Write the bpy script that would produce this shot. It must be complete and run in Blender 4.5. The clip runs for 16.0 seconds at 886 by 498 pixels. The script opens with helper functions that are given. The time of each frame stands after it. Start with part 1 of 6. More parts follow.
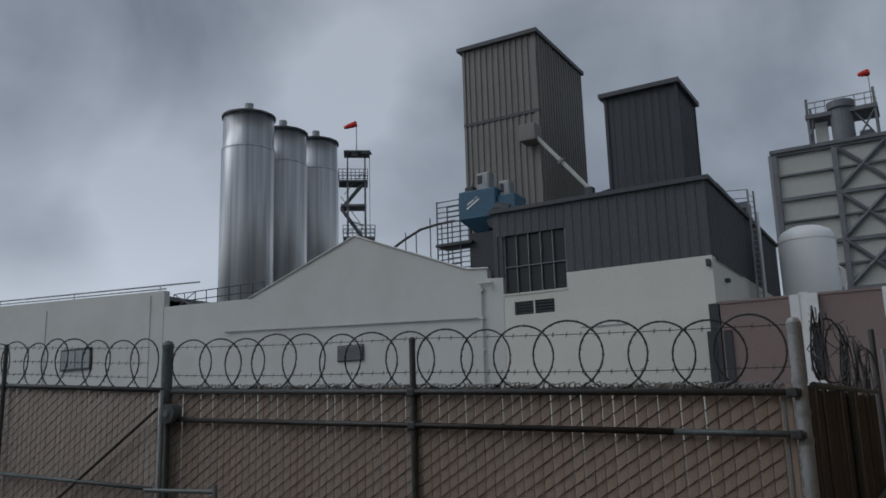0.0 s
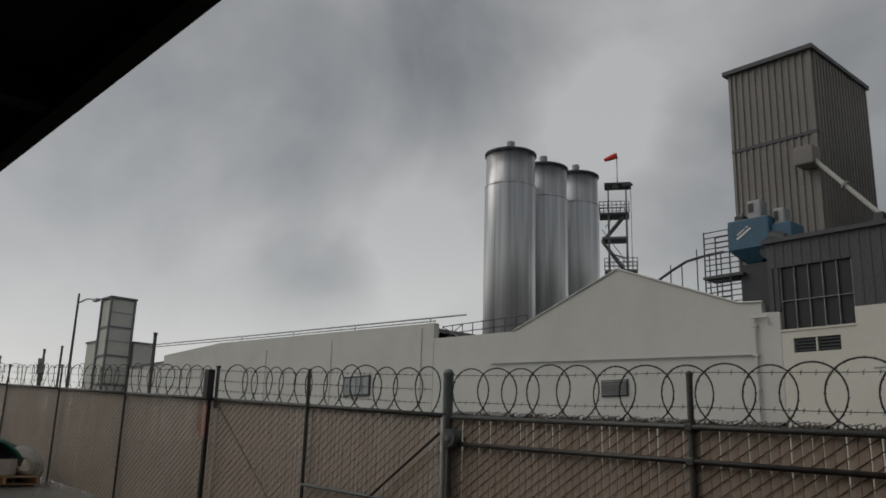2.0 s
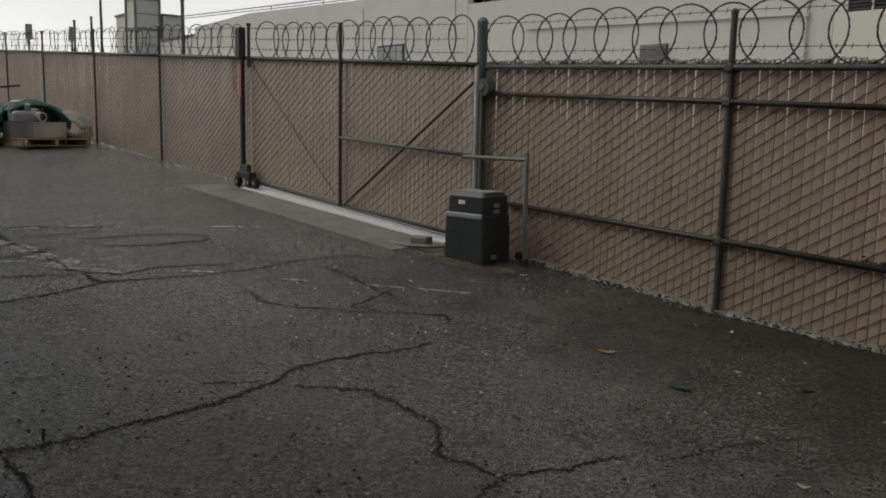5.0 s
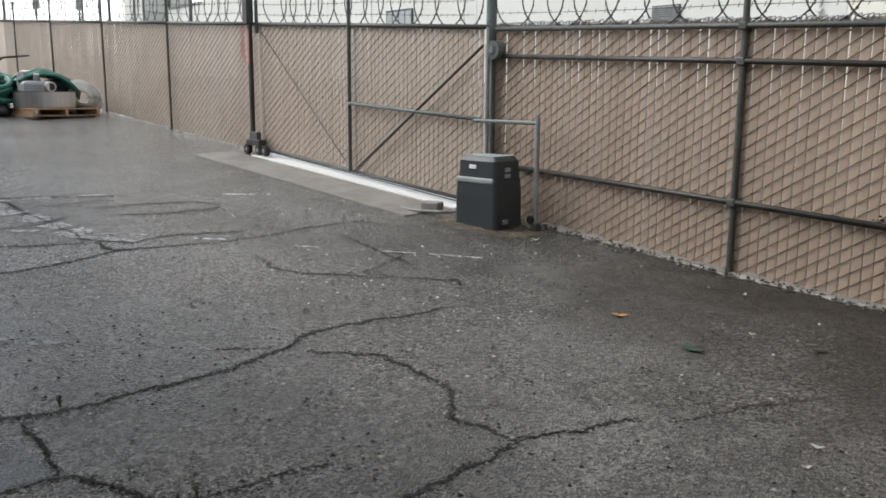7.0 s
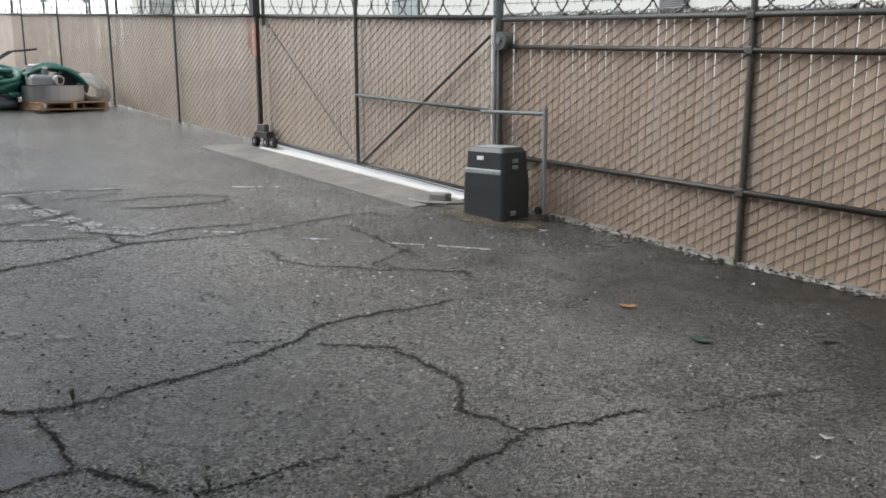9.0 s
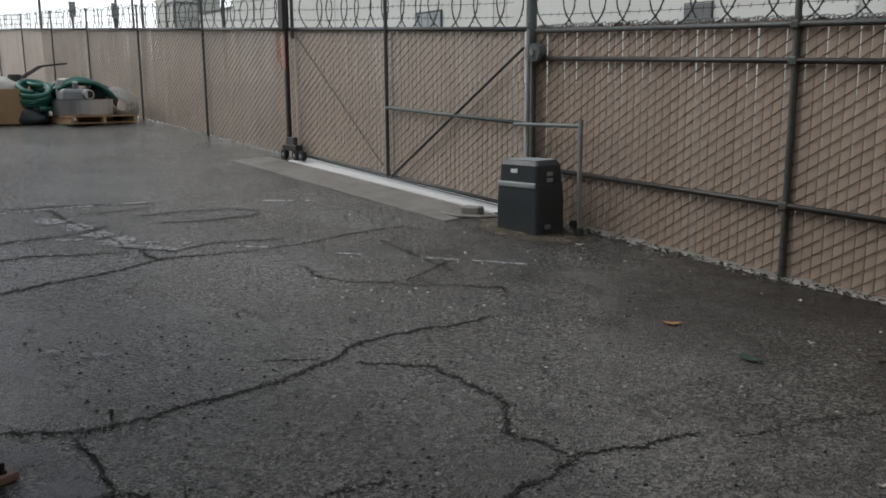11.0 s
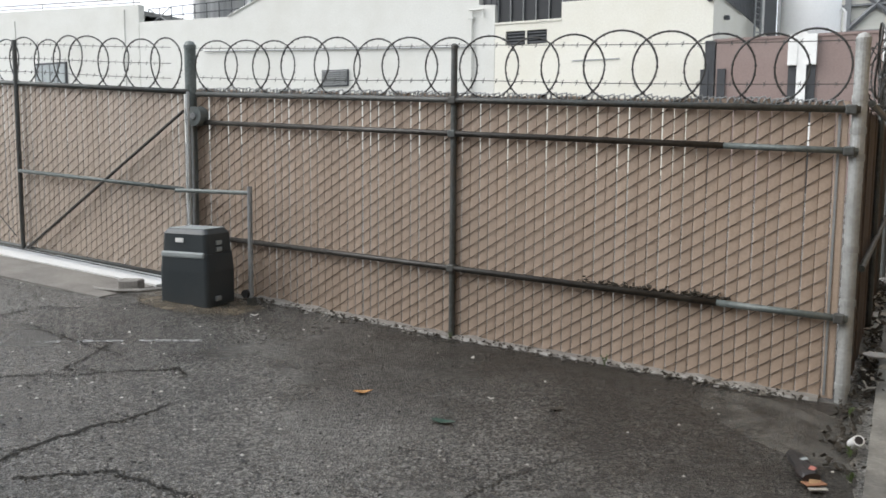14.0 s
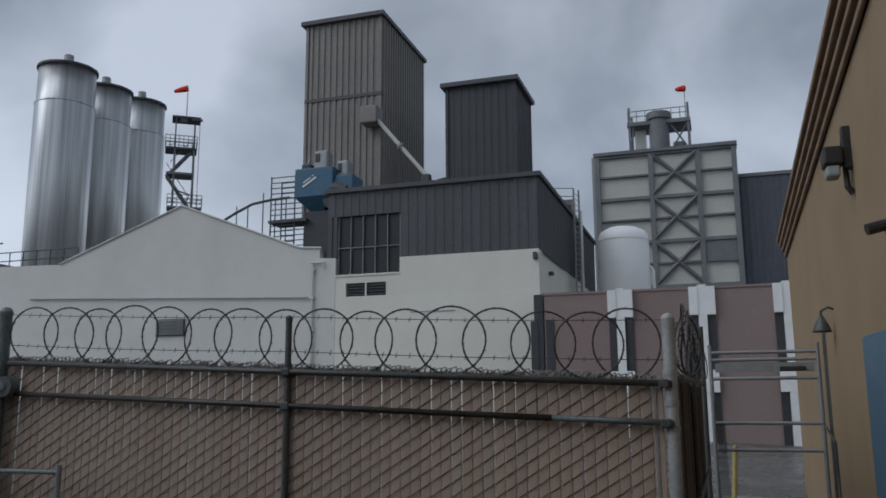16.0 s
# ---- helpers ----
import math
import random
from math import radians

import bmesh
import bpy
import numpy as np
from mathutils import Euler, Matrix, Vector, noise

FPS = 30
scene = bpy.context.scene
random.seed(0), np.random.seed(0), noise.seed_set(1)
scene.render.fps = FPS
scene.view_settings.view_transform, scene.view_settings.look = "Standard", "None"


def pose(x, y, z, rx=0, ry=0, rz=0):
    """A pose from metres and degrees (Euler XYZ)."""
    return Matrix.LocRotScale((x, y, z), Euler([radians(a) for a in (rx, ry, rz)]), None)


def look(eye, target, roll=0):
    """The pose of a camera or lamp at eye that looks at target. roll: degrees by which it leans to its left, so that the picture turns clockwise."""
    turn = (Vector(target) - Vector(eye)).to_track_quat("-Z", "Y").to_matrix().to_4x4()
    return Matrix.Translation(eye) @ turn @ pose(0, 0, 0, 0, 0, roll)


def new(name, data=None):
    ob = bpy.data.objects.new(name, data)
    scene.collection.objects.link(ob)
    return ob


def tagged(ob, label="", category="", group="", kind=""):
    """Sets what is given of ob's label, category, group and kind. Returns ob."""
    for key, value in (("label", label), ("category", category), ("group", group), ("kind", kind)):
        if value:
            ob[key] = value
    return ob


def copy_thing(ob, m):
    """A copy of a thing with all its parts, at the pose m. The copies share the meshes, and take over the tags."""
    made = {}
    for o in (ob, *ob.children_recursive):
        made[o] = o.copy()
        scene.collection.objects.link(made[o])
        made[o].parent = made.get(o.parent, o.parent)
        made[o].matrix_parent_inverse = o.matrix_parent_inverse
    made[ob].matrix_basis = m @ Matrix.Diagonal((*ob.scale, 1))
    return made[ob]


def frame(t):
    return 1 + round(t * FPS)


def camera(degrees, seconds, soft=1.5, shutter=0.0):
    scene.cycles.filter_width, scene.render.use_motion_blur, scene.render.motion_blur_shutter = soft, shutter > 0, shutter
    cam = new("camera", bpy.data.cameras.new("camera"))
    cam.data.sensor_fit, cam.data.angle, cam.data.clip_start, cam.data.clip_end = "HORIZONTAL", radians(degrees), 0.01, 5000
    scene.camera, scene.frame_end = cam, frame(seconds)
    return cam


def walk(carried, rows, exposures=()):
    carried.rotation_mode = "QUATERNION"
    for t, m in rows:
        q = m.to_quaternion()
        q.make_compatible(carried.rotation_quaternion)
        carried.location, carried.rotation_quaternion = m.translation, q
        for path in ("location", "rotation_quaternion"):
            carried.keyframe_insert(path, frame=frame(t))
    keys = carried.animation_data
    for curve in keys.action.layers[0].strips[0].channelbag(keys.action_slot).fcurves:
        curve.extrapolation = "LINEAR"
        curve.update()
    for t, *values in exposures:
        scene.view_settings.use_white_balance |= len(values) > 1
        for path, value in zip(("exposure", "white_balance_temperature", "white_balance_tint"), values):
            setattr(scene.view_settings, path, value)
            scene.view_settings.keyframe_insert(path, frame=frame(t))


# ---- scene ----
cam = camera(55.61, 16.0, soft=1.7)


def eye(x, y, z, yaw, pitch, roll):
    return pose(x, y, z, 0, 0, yaw) @ pose(0, 0, 0, 90 + pitch) @ pose(0, 0, 0, 0, 0, roll)


PATH = [
    (0, eye(0.000, 0.001, 1.831, 30.01, 11.80, -1.66)),
    (0.5, eye(0.076, -0.117, 1.815, 30.17, 13.80, -1.03)),
    (1, eye(0.059, -0.134, 1.816, 32.47, 15.10, -0.47)),
    (1.5, eye(0.037, -0.165, 1.813, 42.00, 14.83, 1.53)),
    (2, eye(0.016, -0.176, 1.793, 48.08, 14.08, 1.70)),
    (2.3, eye(-0.001, -0.163, 1.749, 49.53, 10.43, 1.58)),
    (2.5, eye(0.023, -0.190, 1.689, 49.93, 6.16, 1.68)),
    (3, eye(0.012, -0.135, 1.612, 50.00, -1.30, 1.38)),
    (3.5, eye(-0.007, -0.132, 1.604, 49.87, -3.35, 1.23)),
    (4, eye(-0.010, -0.124, 1.606, 49.96, -5.65, 1.16)),
    (4.5, eye(-0.020, -0.126, 1.606, 50.01, -7.01, 1.13)),
    (5, eye(-0.031, -0.115, 1.598, 49.88, -8.11, 1.12)),
    (7.5, eye(-0.044, -0.101, 1.583, 50.90, -10.56, 0.27)),
    (8, eye(-0.042, -0.106, 1.584, 51.13, -10.60, 0.14)),
    (8.5, eye(-0.033, -0.106, 1.594, 50.90, -10.91, -0.06)),
    (9, eye(-0.036, -0.109, 1.600, 51.21, -11.10, -0.08)),
    (11.5, eye(-0.198, -0.132, 1.621, 52.87, -10.21, -0.50)),
    (12, eye(-0.217, -0.065, 1.639, 52.85, -9.91, -0.42)),
    (12.5, eye(-0.342, -0.116, 1.659, 50.42, -6.46, -0.31)),
    (13, eye(-0.452, -0.168, 1.675, 42.92, -5.82, -0.43)),
    (13.5, eye(-0.458, -0.173, 1.688, 34.26, -6.21, -0.03)),
    (14, eye(-0.464, -0.156, 1.662, 28.63, -6.29, 0.52)),
    (14.5, eye(-0.449, -0.138, 1.654, 24.26, -6.58, 0.89)),
    (15, eye(-0.439, -0.136, 1.684, 22.61, -6.36, 0.60)),
    (15.2, eye(-0.443, -0.142, 1.719, 21.62, -3.58, 0.29)),
    (15.5, eye(-0.449, -0.154, 1.779, 20.75, 2.09, 0.05)),
    (16, eye(-0.424, -0.133, 1.848, 17.98, 10.37, -0.32)),
]
EXPOSURES = [
    (0.0, -1.07, 5850, 10), (0.5, -0.92, 6150, 10), (1.0, -0.9, 6400, 10), (1.5, -0.99, 6750, 10), (2.0, -1.05, 6800, 10), (2.3, -1.05, 6800, 10),
    (2.5, -0.9, 6950, 10), (3.0, -0.22, 7050, 10), (3.5, 0.15, 6900, 10), (4.0, -0.1, 6900, 10), (4.5, -0.62, 6900, 10), (5.0, -0.5, 6900, 10),
    (7.5, 1.05, 6350, 10), (9.0, 1.0, 6350, 10), (11.5, 0.0, 6350, 10), (12.0, 0.0, 6400, 10), (12.5, -0.3, 6500, 10), (13.0, -0.98, 6600, 10),
    (13.5, 0.35, 6450, 10), (14.0, 0.95, 6350, 10), (14.5, 1.2, 6300, 10), (15.0, 1.2, 6300, 10), (15.5, 0.45, 6050, 10), (16.0, -0.68, 5800, 10),
]
walk(cam, PATH, EXPOSURES)

# ---- sky and sun: a heavy overcast, brightest low down behind the plant ----
world = bpy.data.worlds.new("overcast_sky")
scene.world = world
world.use_nodes = True
wn, wl = world.node_tree.nodes, world.node_tree.links
wn.clear()


# yaw to the left from north, height, reach and thinness of the main clouds
CLOUDS = [(36.8, 24.6, 0.11, 0.20), (35.6, 21.5, 0.15, 0.10), (50.5, 19.3, 0.22, 0.08), (54.8, 15.3, 0.2, 0.09), (46, 25.7, 0.18, -0.10), (56.9, 11.5, 0.1, -0.26), (59.4, 18.1, 0.2, -0.05), (60.5, 25.7, 0.22, -0.05), (50.9, 14.5, 0.16, 0.08), (64.4, 19.3, 0.13, 0.06), (65.6, 14, 0.2, -0.04), (14.7, 25, 0.35, -0.05), (32.1, 24.1, 0.1, 0.06), (-3.8, 18.2, 0.3, 0.04)]


def wnode(kind, **values):
    n = wn.new(kind)
    for k, v in values.items():
        n.inputs[k].default_value = v
    return n


sky = wn.new("ShaderNodeTexSky")
sky.sky_type, sky.sun_disc = "NISHITA", False
sky.sun_elevation, sky.sun_rotation = radians(42.4), radians(-128.4)
w_coord = wn.new("ShaderNodeTexCoord")
w_sep = wn.new("ShaderNodeSeparateXYZ")
wl.new(w_coord.outputs["Generated"], w_sep.inputs[0])
w_map = wn.new("ShaderNodeMapping")
w_map.inputs["Scale"].default_value = (1.0, 1.0, 1.3)
w_map.inputs["Location"].default_value = (0.35, 0.2, 0.1)
wl.new(w_coord.outputs["Generated"], w_map.inputs[0])
w_big = wnode("ShaderNodeTexNoise", Scale=2.2, Detail=5.0, Roughness=0.5, Distortion=0.5)
wl.new(w_map.outputs[0], w_big.inputs["Vector"])
w_fine = wnode("ShaderNodeTexNoise", Scale=8.0, Detail=4.0, Roughness=0.5, Distortion=0.3)
wl.new(w_map.outputs[0], w_fine.inputs["Vector"])
w_mix = wn.new("ShaderNodeMix")
w_mix.inputs[0].default_value = 0.17
wl.new(w_big.outputs[0], w_mix.inputs[2])
wl.new(w_fine.outputs[0], w_mix.inputs[3])
w_ramp = wn.new("ShaderNodeValToRGB")
w_ramp.color_ramp.elements[0].position, w_ramp.color_ramp.elements[0].color = 0.34, (0.30, 0.315, 0.325, 1)
w_ramp.color_ramp.elements[1].position, w_ramp.color_ramp.elements[1].color = 0.70, (0.84, 0.85, 0.86, 1)
# single thick and thin places in the cloud, with ragged edges
w_warp = wnode("ShaderNodeTexNoise", Scale=3.2, Detail=4.0, Roughness=0.55)
wl.new(w_coord.outputs["Generated"], w_warp.inputs["Vector"])
w_off = wn.new("ShaderNodeVectorMath")
w_off.operation = "MULTIPLY_ADD"
w_off.inputs[1].default_value, w_off.inputs[2].default_value = (0.16, 0.16, 0.16), (-0.08, -0.08, -0.08)
wl.new(w_warp.outputs["Color"], w_off.inputs[0])
w_bent = wn.new("ShaderNodeVectorMath")
wl.new(w_coord.outputs["Generated"], w_bent.inputs[0])
wl.new(w_off.outputs[0], w_bent.inputs[1])
cloud = w_mix.outputs[0]
for yaw, lift, reach, amount in CLOUDS:
    d = wn.new("ShaderNodeVectorMath")
    d.operation = "DISTANCE"
    d.inputs[1].default_value = (-math.sin(radians(yaw)) * math.cos(radians(lift)), math.cos(radians(yaw)) * math.cos(radians(lift)), math.sin(radians(lift)))
    wl.new(w_bent.outputs[0], d.inputs[0])
    f = wn.new("ShaderNodeMapRange")
    f.interpolation_type = "SMOOTHSTEP"
    for k, v in (("From Min", 0.0), ("From Max", reach), ("To Min", amount), ("To Max", 0.0)):
        f.inputs[k].default_value = v
    wl.new(d.outputs["Value"], f.inputs["Value"])
    a = wn.new("ShaderNodeMath")
    wl.new(cloud, a.inputs[0])
    wl.new(f.outputs[0], a.inputs[1])
    cloud = a.outputs[0]
wl.new(cloud, w_ramp.inputs[0])
# the clouds thin out towards the horizon, most of all towards the west
w_side = wnode("ShaderNodeMapRange")
for k, v in (("From Min", 0.35), ("From Max", -0.85), ("To Min", 0.16), ("To Max", 0.34)):
    w_side.inputs[k].default_value = v
wl.new(w_sep.outputs["X"], w_side.inputs["Value"])
w_low = wn.new("ShaderNodeMath")
w_low.operation = "DIVIDE"
wl.new(w_sep.outputs["Z"], w_low.inputs[0])
wl.new(w_side.outputs[0], w_low.inputs[1])
w_glow = wn.new("ShaderNodeValToRGB")
w_glow.color_ramp.interpolation = "EASE"
w_glow.color_ramp.elements[0].position, w_glow.color_ramp.elements[0].color = 0.05, (0.85, 0.85, 0.85, 1)
w_glow.color_ramp.elements[1].position, w_glow.color_ramp.elements[1].color = 1.0, (0, 0, 0, 1)
wl.new(w_low.outputs[0], w_glow.inputs[0])
w_sky = wn.new("ShaderNodeMix")
w_sky.data_type = "RGBA"
wl.new(w_glow.outputs[0], w_sky.inputs[0])
wl.new(w_ramp.outputs[0], w_sky.inputs[6])
w_sky.inputs[7].default_value = (1.3, 1.31, 1.32, 1)
w_bg = wnode("ShaderNodeBackground", Strength=1.0)
w_bg2 = wnode("ShaderNodeBackground", Strength=0.03)
wl.new(w_sky.outputs[2], w_bg.inputs[0])
wl.new(sky.outputs[0], w_bg2.inputs[0])
w_add = wn.new("ShaderNodeAddShader")
w_out = wn.new("ShaderNodeOutputWorld")
wl.new(w_bg.outputs[0], w_add.inputs[0])
wl.new(w_bg2.outputs[0], w_add.inputs[1])
wl.new(w_add.outputs[0], w_out.inputs[0])

sun_data = bpy.data.lights.new("sun", "SUN")
sun_data.energy, sun_data.angle, sun_data.color = 1.5, radians(50), (1.0, 0.97, 0.93)
sun = new("sun", sun_data)
sun.matrix_world = look((-24, -19, 28), (0, 0, 0))


# ---- materials ----
def material(name, base, rough=0.7, metal=0.0, vary=0.25, grain=40.0, stain=1.2, bump=0.15, dirt=None, dirt_amount=0.5,
             island=False, stretch=(1, 1, 1), coat=0.0):
    """A surface with fine grain and broad stains, in metres."""
    m = bpy.data.materials.new(name)
    m.use_nodes = True
    n, l = m.node_tree.nodes, m.node_tree.links
    b = n["Principled BSDF"]
    b.inputs["Metallic"].default_value = metal
    b.inputs["Coat Weight"].default_value = coat
    c = n.new("ShaderNodeTexCoord")
    mp = n.new("ShaderNodeMapping")
    mp.inputs["Scale"].default_value = stretch
    l.new(c.outputs["Object"], mp.inputs[0])
    fine = n.new("ShaderNodeTexNoise")
    fine.inputs["Scale"].default_value, fine.inputs["Detail"].default_value = grain, 4
    broad = n.new("ShaderNodeTexNoise")
    broad.inputs["Scale"].default_value, broad.inputs["Detail"].default_value, broad.inputs["Roughness"].default_value = stain, 6, 0.65
    l.new(mp.outputs[0], fine.inputs["Vector"])
    l.new(mp.outputs[0], broad.inputs["Vector"])
    dark = [x * (1 - vary) for x in base]
    light = [min(1, x * (1 + vary * 0.7)) for x in base]
    r1 = n.new("ShaderNodeValToRGB")
    r1.color_ramp.elements[0].position, r1.color_ramp.elements[1].position = 0.3, 0.7
    r1.color_ramp.elements[0].color, r1.color_ramp.elements[1].color = (*dark, 1), (*light, 1)
    l.new(fine.outputs[0], r1.inputs[0])
    r2 = n.new("ShaderNodeValToRGB")
    r2.color_ramp.elements[0].position, r2.color_ramp.elements[1].position = 0.42, 0.72
    r2.color_ramp.elements[0].color, r2.color_ramp.elements[1].color = (0, 0, 0, 1), (dirt_amount,) * 3 + (1,)
    l.new(broad.outputs[0], r2.inputs[0])
    mx = n.new("ShaderNodeMix")
    mx.data_type = "RGBA"
    l.new(r2.outputs[0], mx.inputs[0])
    l.new(r1.outputs[0], mx.inputs[6])
    mx.inputs[7].default_value = (*(dirt or [x * 0.6 for x in base]), 1)
    colour = mx.outputs[2]
    src = n.new("ShaderNodeNewGeometry") if island else n.new("ShaderNodeObjectInfo")
    hsv = n.new("ShaderNodeHueSaturation")
    vr = n.new("ShaderNodeMapRange")
    vr.inputs["To Min"].default_value, vr.inputs["To Max"].default_value = 1 - vary * 0.35, 1 + vary * 0.35
    l.new(src.outputs["Random Per Island" if island else "Random"], vr.inputs["Value"])
    l.new(vr.outputs[0], hsv.inputs["Value"])
    l.new(colour, hsv.inputs["Color"])
    l.new(hsv.outputs[0], b.inputs["Base Color"])
    rr = n.new("ShaderNodeMapRange")
    rr.inputs["To Min"].default_value, rr.inputs["To Max"].default_value = max(0.03, rough - 0.12), min(1, rough + 0.15)
    l.new(broad.outputs[0], rr.inputs["Value"])
    l.new(rr.outputs[0], b.inputs["Roughness"])
    if bump:
        bp = n.new("ShaderNodeBump")
        bp.inputs["Strength"].default_value, bp.inputs["Distance"].default_value = bump, 0.01
        l.new(fine.outputs[0], bp.inputs["Height"])
        l.new(bp.outputs[0], b.inputs["Normal"])
    return m


M_CREAM = material("cream_painted_stucco", (0.67, 0.655, 0.585), 0.85, vary=0.06, grain=12, stain=0.22, dirt=(0.56, 0.53, 0.43), dirt_amount=0.45)
M_GREY_WALL = material("pale_grey_stucco", (0.60, 0.60, 0.565), 0.85, vary=0.06, grain=12, stain=0.2, dirt=(0.46, 0.45, 0.40), dirt_amount=0.5)
M_ROOF = material("roof_felt", (0.22, 0.22, 0.21), 0.9, vary=0.15, grain=10)
M_CHARCOAL = material("charcoal_steel_cladding", (0.054, 0.057, 0.062), 0.5, vary=0.2, grain=6, stain=0.5, dirt=(0.085, 0.085, 0.085), dirt_amount=0.5)
M_TAUPE = material("taupe_steel_cladding", (0.20, 0.185, 0.165), 0.5, vary=0.15, grain=6, stain=0.35, dirt=(0.13, 0.125, 0.12), dirt_amount=0.6)
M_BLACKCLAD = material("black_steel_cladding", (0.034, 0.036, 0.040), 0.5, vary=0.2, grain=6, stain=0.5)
M_STAINLESS = material("brushed_stainless_steel", (0.64, 0.65, 0.66), 0.34, 0.85, vary=0.12, grain=5, stain=0.75, bump=0.02, stretch=(1, 1, 0.02), dirt=(0.24, 0.25, 0.26), dirt_amount=1.0)
M_GALV = material("galvanised_steel", (0.30, 0.31, 0.31), 0.55, 0.4, vary=0.15, grain=60, stain=4)
M_ZINC = material("bright_zinc_post", (0.42, 0.43, 0.42), 0.5, 0.3, vary=0.15, grain=50, stain=4, dirt=(0.20, 0.20, 0.185), dirt_amount=0.7)
M_RAIL = material("weathered_galvanised_pipe", (0.085, 0.092, 0.088), 0.5, 0.35, vary=0.3, grain=50, stain=5, dirt=(0.07, 0.055, 0.045), dirt_amount=0.6)
M_DARKRAIL = material("black_weathered_pipe", (0.030, 0.026, 0.022), 0.45, 0.2, vary=0.35, grain=40, stain=4, dirt=(0.075, 0.075, 0.068), dirt_amount=0.6)
M_POST = material("green_grey_painted_post", (0.11, 0.13, 0.125), 0.5, 0.2, vary=0.25, grain=40, stain=5, dirt=(0.22, 0.23, 0.22), dirt_amount=0.5)
M_WIRE = material("dull_wire", (0.055, 0.055, 0.052), 0.5, 0.4, vary=0.3, grain=60, stain=8, bump=0)
M_LINK = material("vinyl_chain_link_wire", (0.115, 0.088, 0.068), 0.5, 0.1, vary=0.2, grain=60, stain=3, bump=0)
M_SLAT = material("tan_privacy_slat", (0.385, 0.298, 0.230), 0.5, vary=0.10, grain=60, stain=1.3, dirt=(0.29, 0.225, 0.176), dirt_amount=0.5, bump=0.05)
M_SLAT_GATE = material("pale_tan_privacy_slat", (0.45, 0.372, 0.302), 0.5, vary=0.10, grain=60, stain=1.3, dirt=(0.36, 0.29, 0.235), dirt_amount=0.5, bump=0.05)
M_SLAT_FAR = material("tan_privacy_slats", (0.46, 0.382, 0.31), 0.5, vary=0.10, grain=60, stain=1.3, dirt=(0.31, 0.25, 0.20), dirt_amount=0.5, bump=0.05, island=True)
M_BLACK = material("black_paint", (0.018, 0.018, 0.018), 0.5, vary=0.3, grain=50, stain=6, dirt=(0.06, 0.035, 0.028), dirt_amount=0.5)
M_PLASTIC = material("charcoal_plastic", (0.030, 0.038, 0.042), 0.42, vary=0.15, grain=150, stain=4, dirt=(0.07, 0.075, 0.075), dirt_amount=0.25, bump=0.05)
M_GREYPL = material("pale_grey_plastic", (0.30, 0.33, 0.33), 0.5, vary=0.1, grain=80)
M_WHITE = material("white_paint", (0.74, 0.74, 0.72), 0.6, vary=0.06, grain=30, stain=1.5, dirt=(0.55, 0.54, 0.50), dirt_amount=0.4)
M_TANK = material("white_enamel", (0.87, 0.87, 0.86), 0.3, vary=0.03, grain=10, stain=0.4, dirt=(0.7, 0.7, 0.68), dirt_amount=0.3)
M_MAUVE = material("brown_tilt_up_concrete", (0.235, 0.175, 0.158), 0.85, vary=0.1, grain=14, stain=0.4, dirt=(0.27, 0.22, 0.20), dirt_amount=0.5)
M_TANWALL = material("ochre_stucco", (0.315, 0.225, 0.125), 0.9, vary=0.14, grain=90, stain=0.9, dirt=(0.24, 0.168, 0.095), dirt_amount=0.5, bump=0.3)
M_TRIM = material("brown_eave_trim", (0.30, 0.20, 0.12), 0.7, vary=0.15, grain=40, stain=2, dirt=(0.13, 0.085, 0.05), dirt_amount=0.6)
M_CONC = material("damp_concrete", (0.26, 0.248, 0.225), 0.45, vary=0.15, grain=45, stain=1.6, dirt=(0.13, 0.12, 0.11), dirt_amount=0.95, bump=0.3)
M_WALK = material("mottled_walkway_concrete", (0.275, 0.262, 0.228), 0.42, vary=0.25, grain=60, stain=3.2, dirt=(0.085, 0.082, 0.074), dirt_amount=1.0, bump=0.4)
M_CONC_LIGHT = material("pale_concrete", (0.46, 0.44, 0.40), 0.8, vary=0.15, grain=30, stain=2.5, dirt=(0.28, 0.26, 0.23), dirt_amount=0.7, bump=0.3)
M_PANEL = material("pale_wall_panel", (0.54, 0.54, 0.49), 0.8, vary=0.06, grain=8, stain=0.3, dirt=(0.40, 0.40, 0.36))
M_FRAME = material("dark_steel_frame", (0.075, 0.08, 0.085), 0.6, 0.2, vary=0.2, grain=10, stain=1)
M_BLUE = material("blue_enamel", (0.03, 0.105, 0.17), 0.45, vary=0.2, grain=8, stain=1, dirt=(0.05, 0.09, 0.14))
M_BLUEDOOR = material("blue_grey_door_paint", (0.10, 0.17, 0.23), 0.5, vary=0.08, grain=40, stain=1.5)
M_GLASS = material("dark_window_glass", (0.008, 0.009, 0.011), 0.4, vary=0.3, grain=2, stain=1, bump=0)
M_RED = material("red_windsock_cloth", (0.75, 0.05, 0.03), 0.8, vary=0.15, grain=20, stain=3)
M_PINK = material("faded_red_tape", (0.50, 0.19, 0.15), 0.6, vary=0.15, grain=30)
M_WOOD = material("raw_pallet_wood", (0.42, 0.27, 0.15), 0.8, vary=0.3, grain=25, stain=4, stretch=(1, 6, 6))
M_HOSE = material("green_hose", (0.018, 0.125, 0.088), 0.4, vary=0.25, grain=60, stain=5)
M_BAG = material("white_woven_sacking", (0.55, 0.54, 0.50), 0.8, vary=0.15, grain=60, stain=5, dirt=(0.36, 0.30, 0.24))
M_CARD = material("brown_cardboard", (0.36, 0.23, 0.12), 0.85, vary=0.12, grain=30, stain=3)
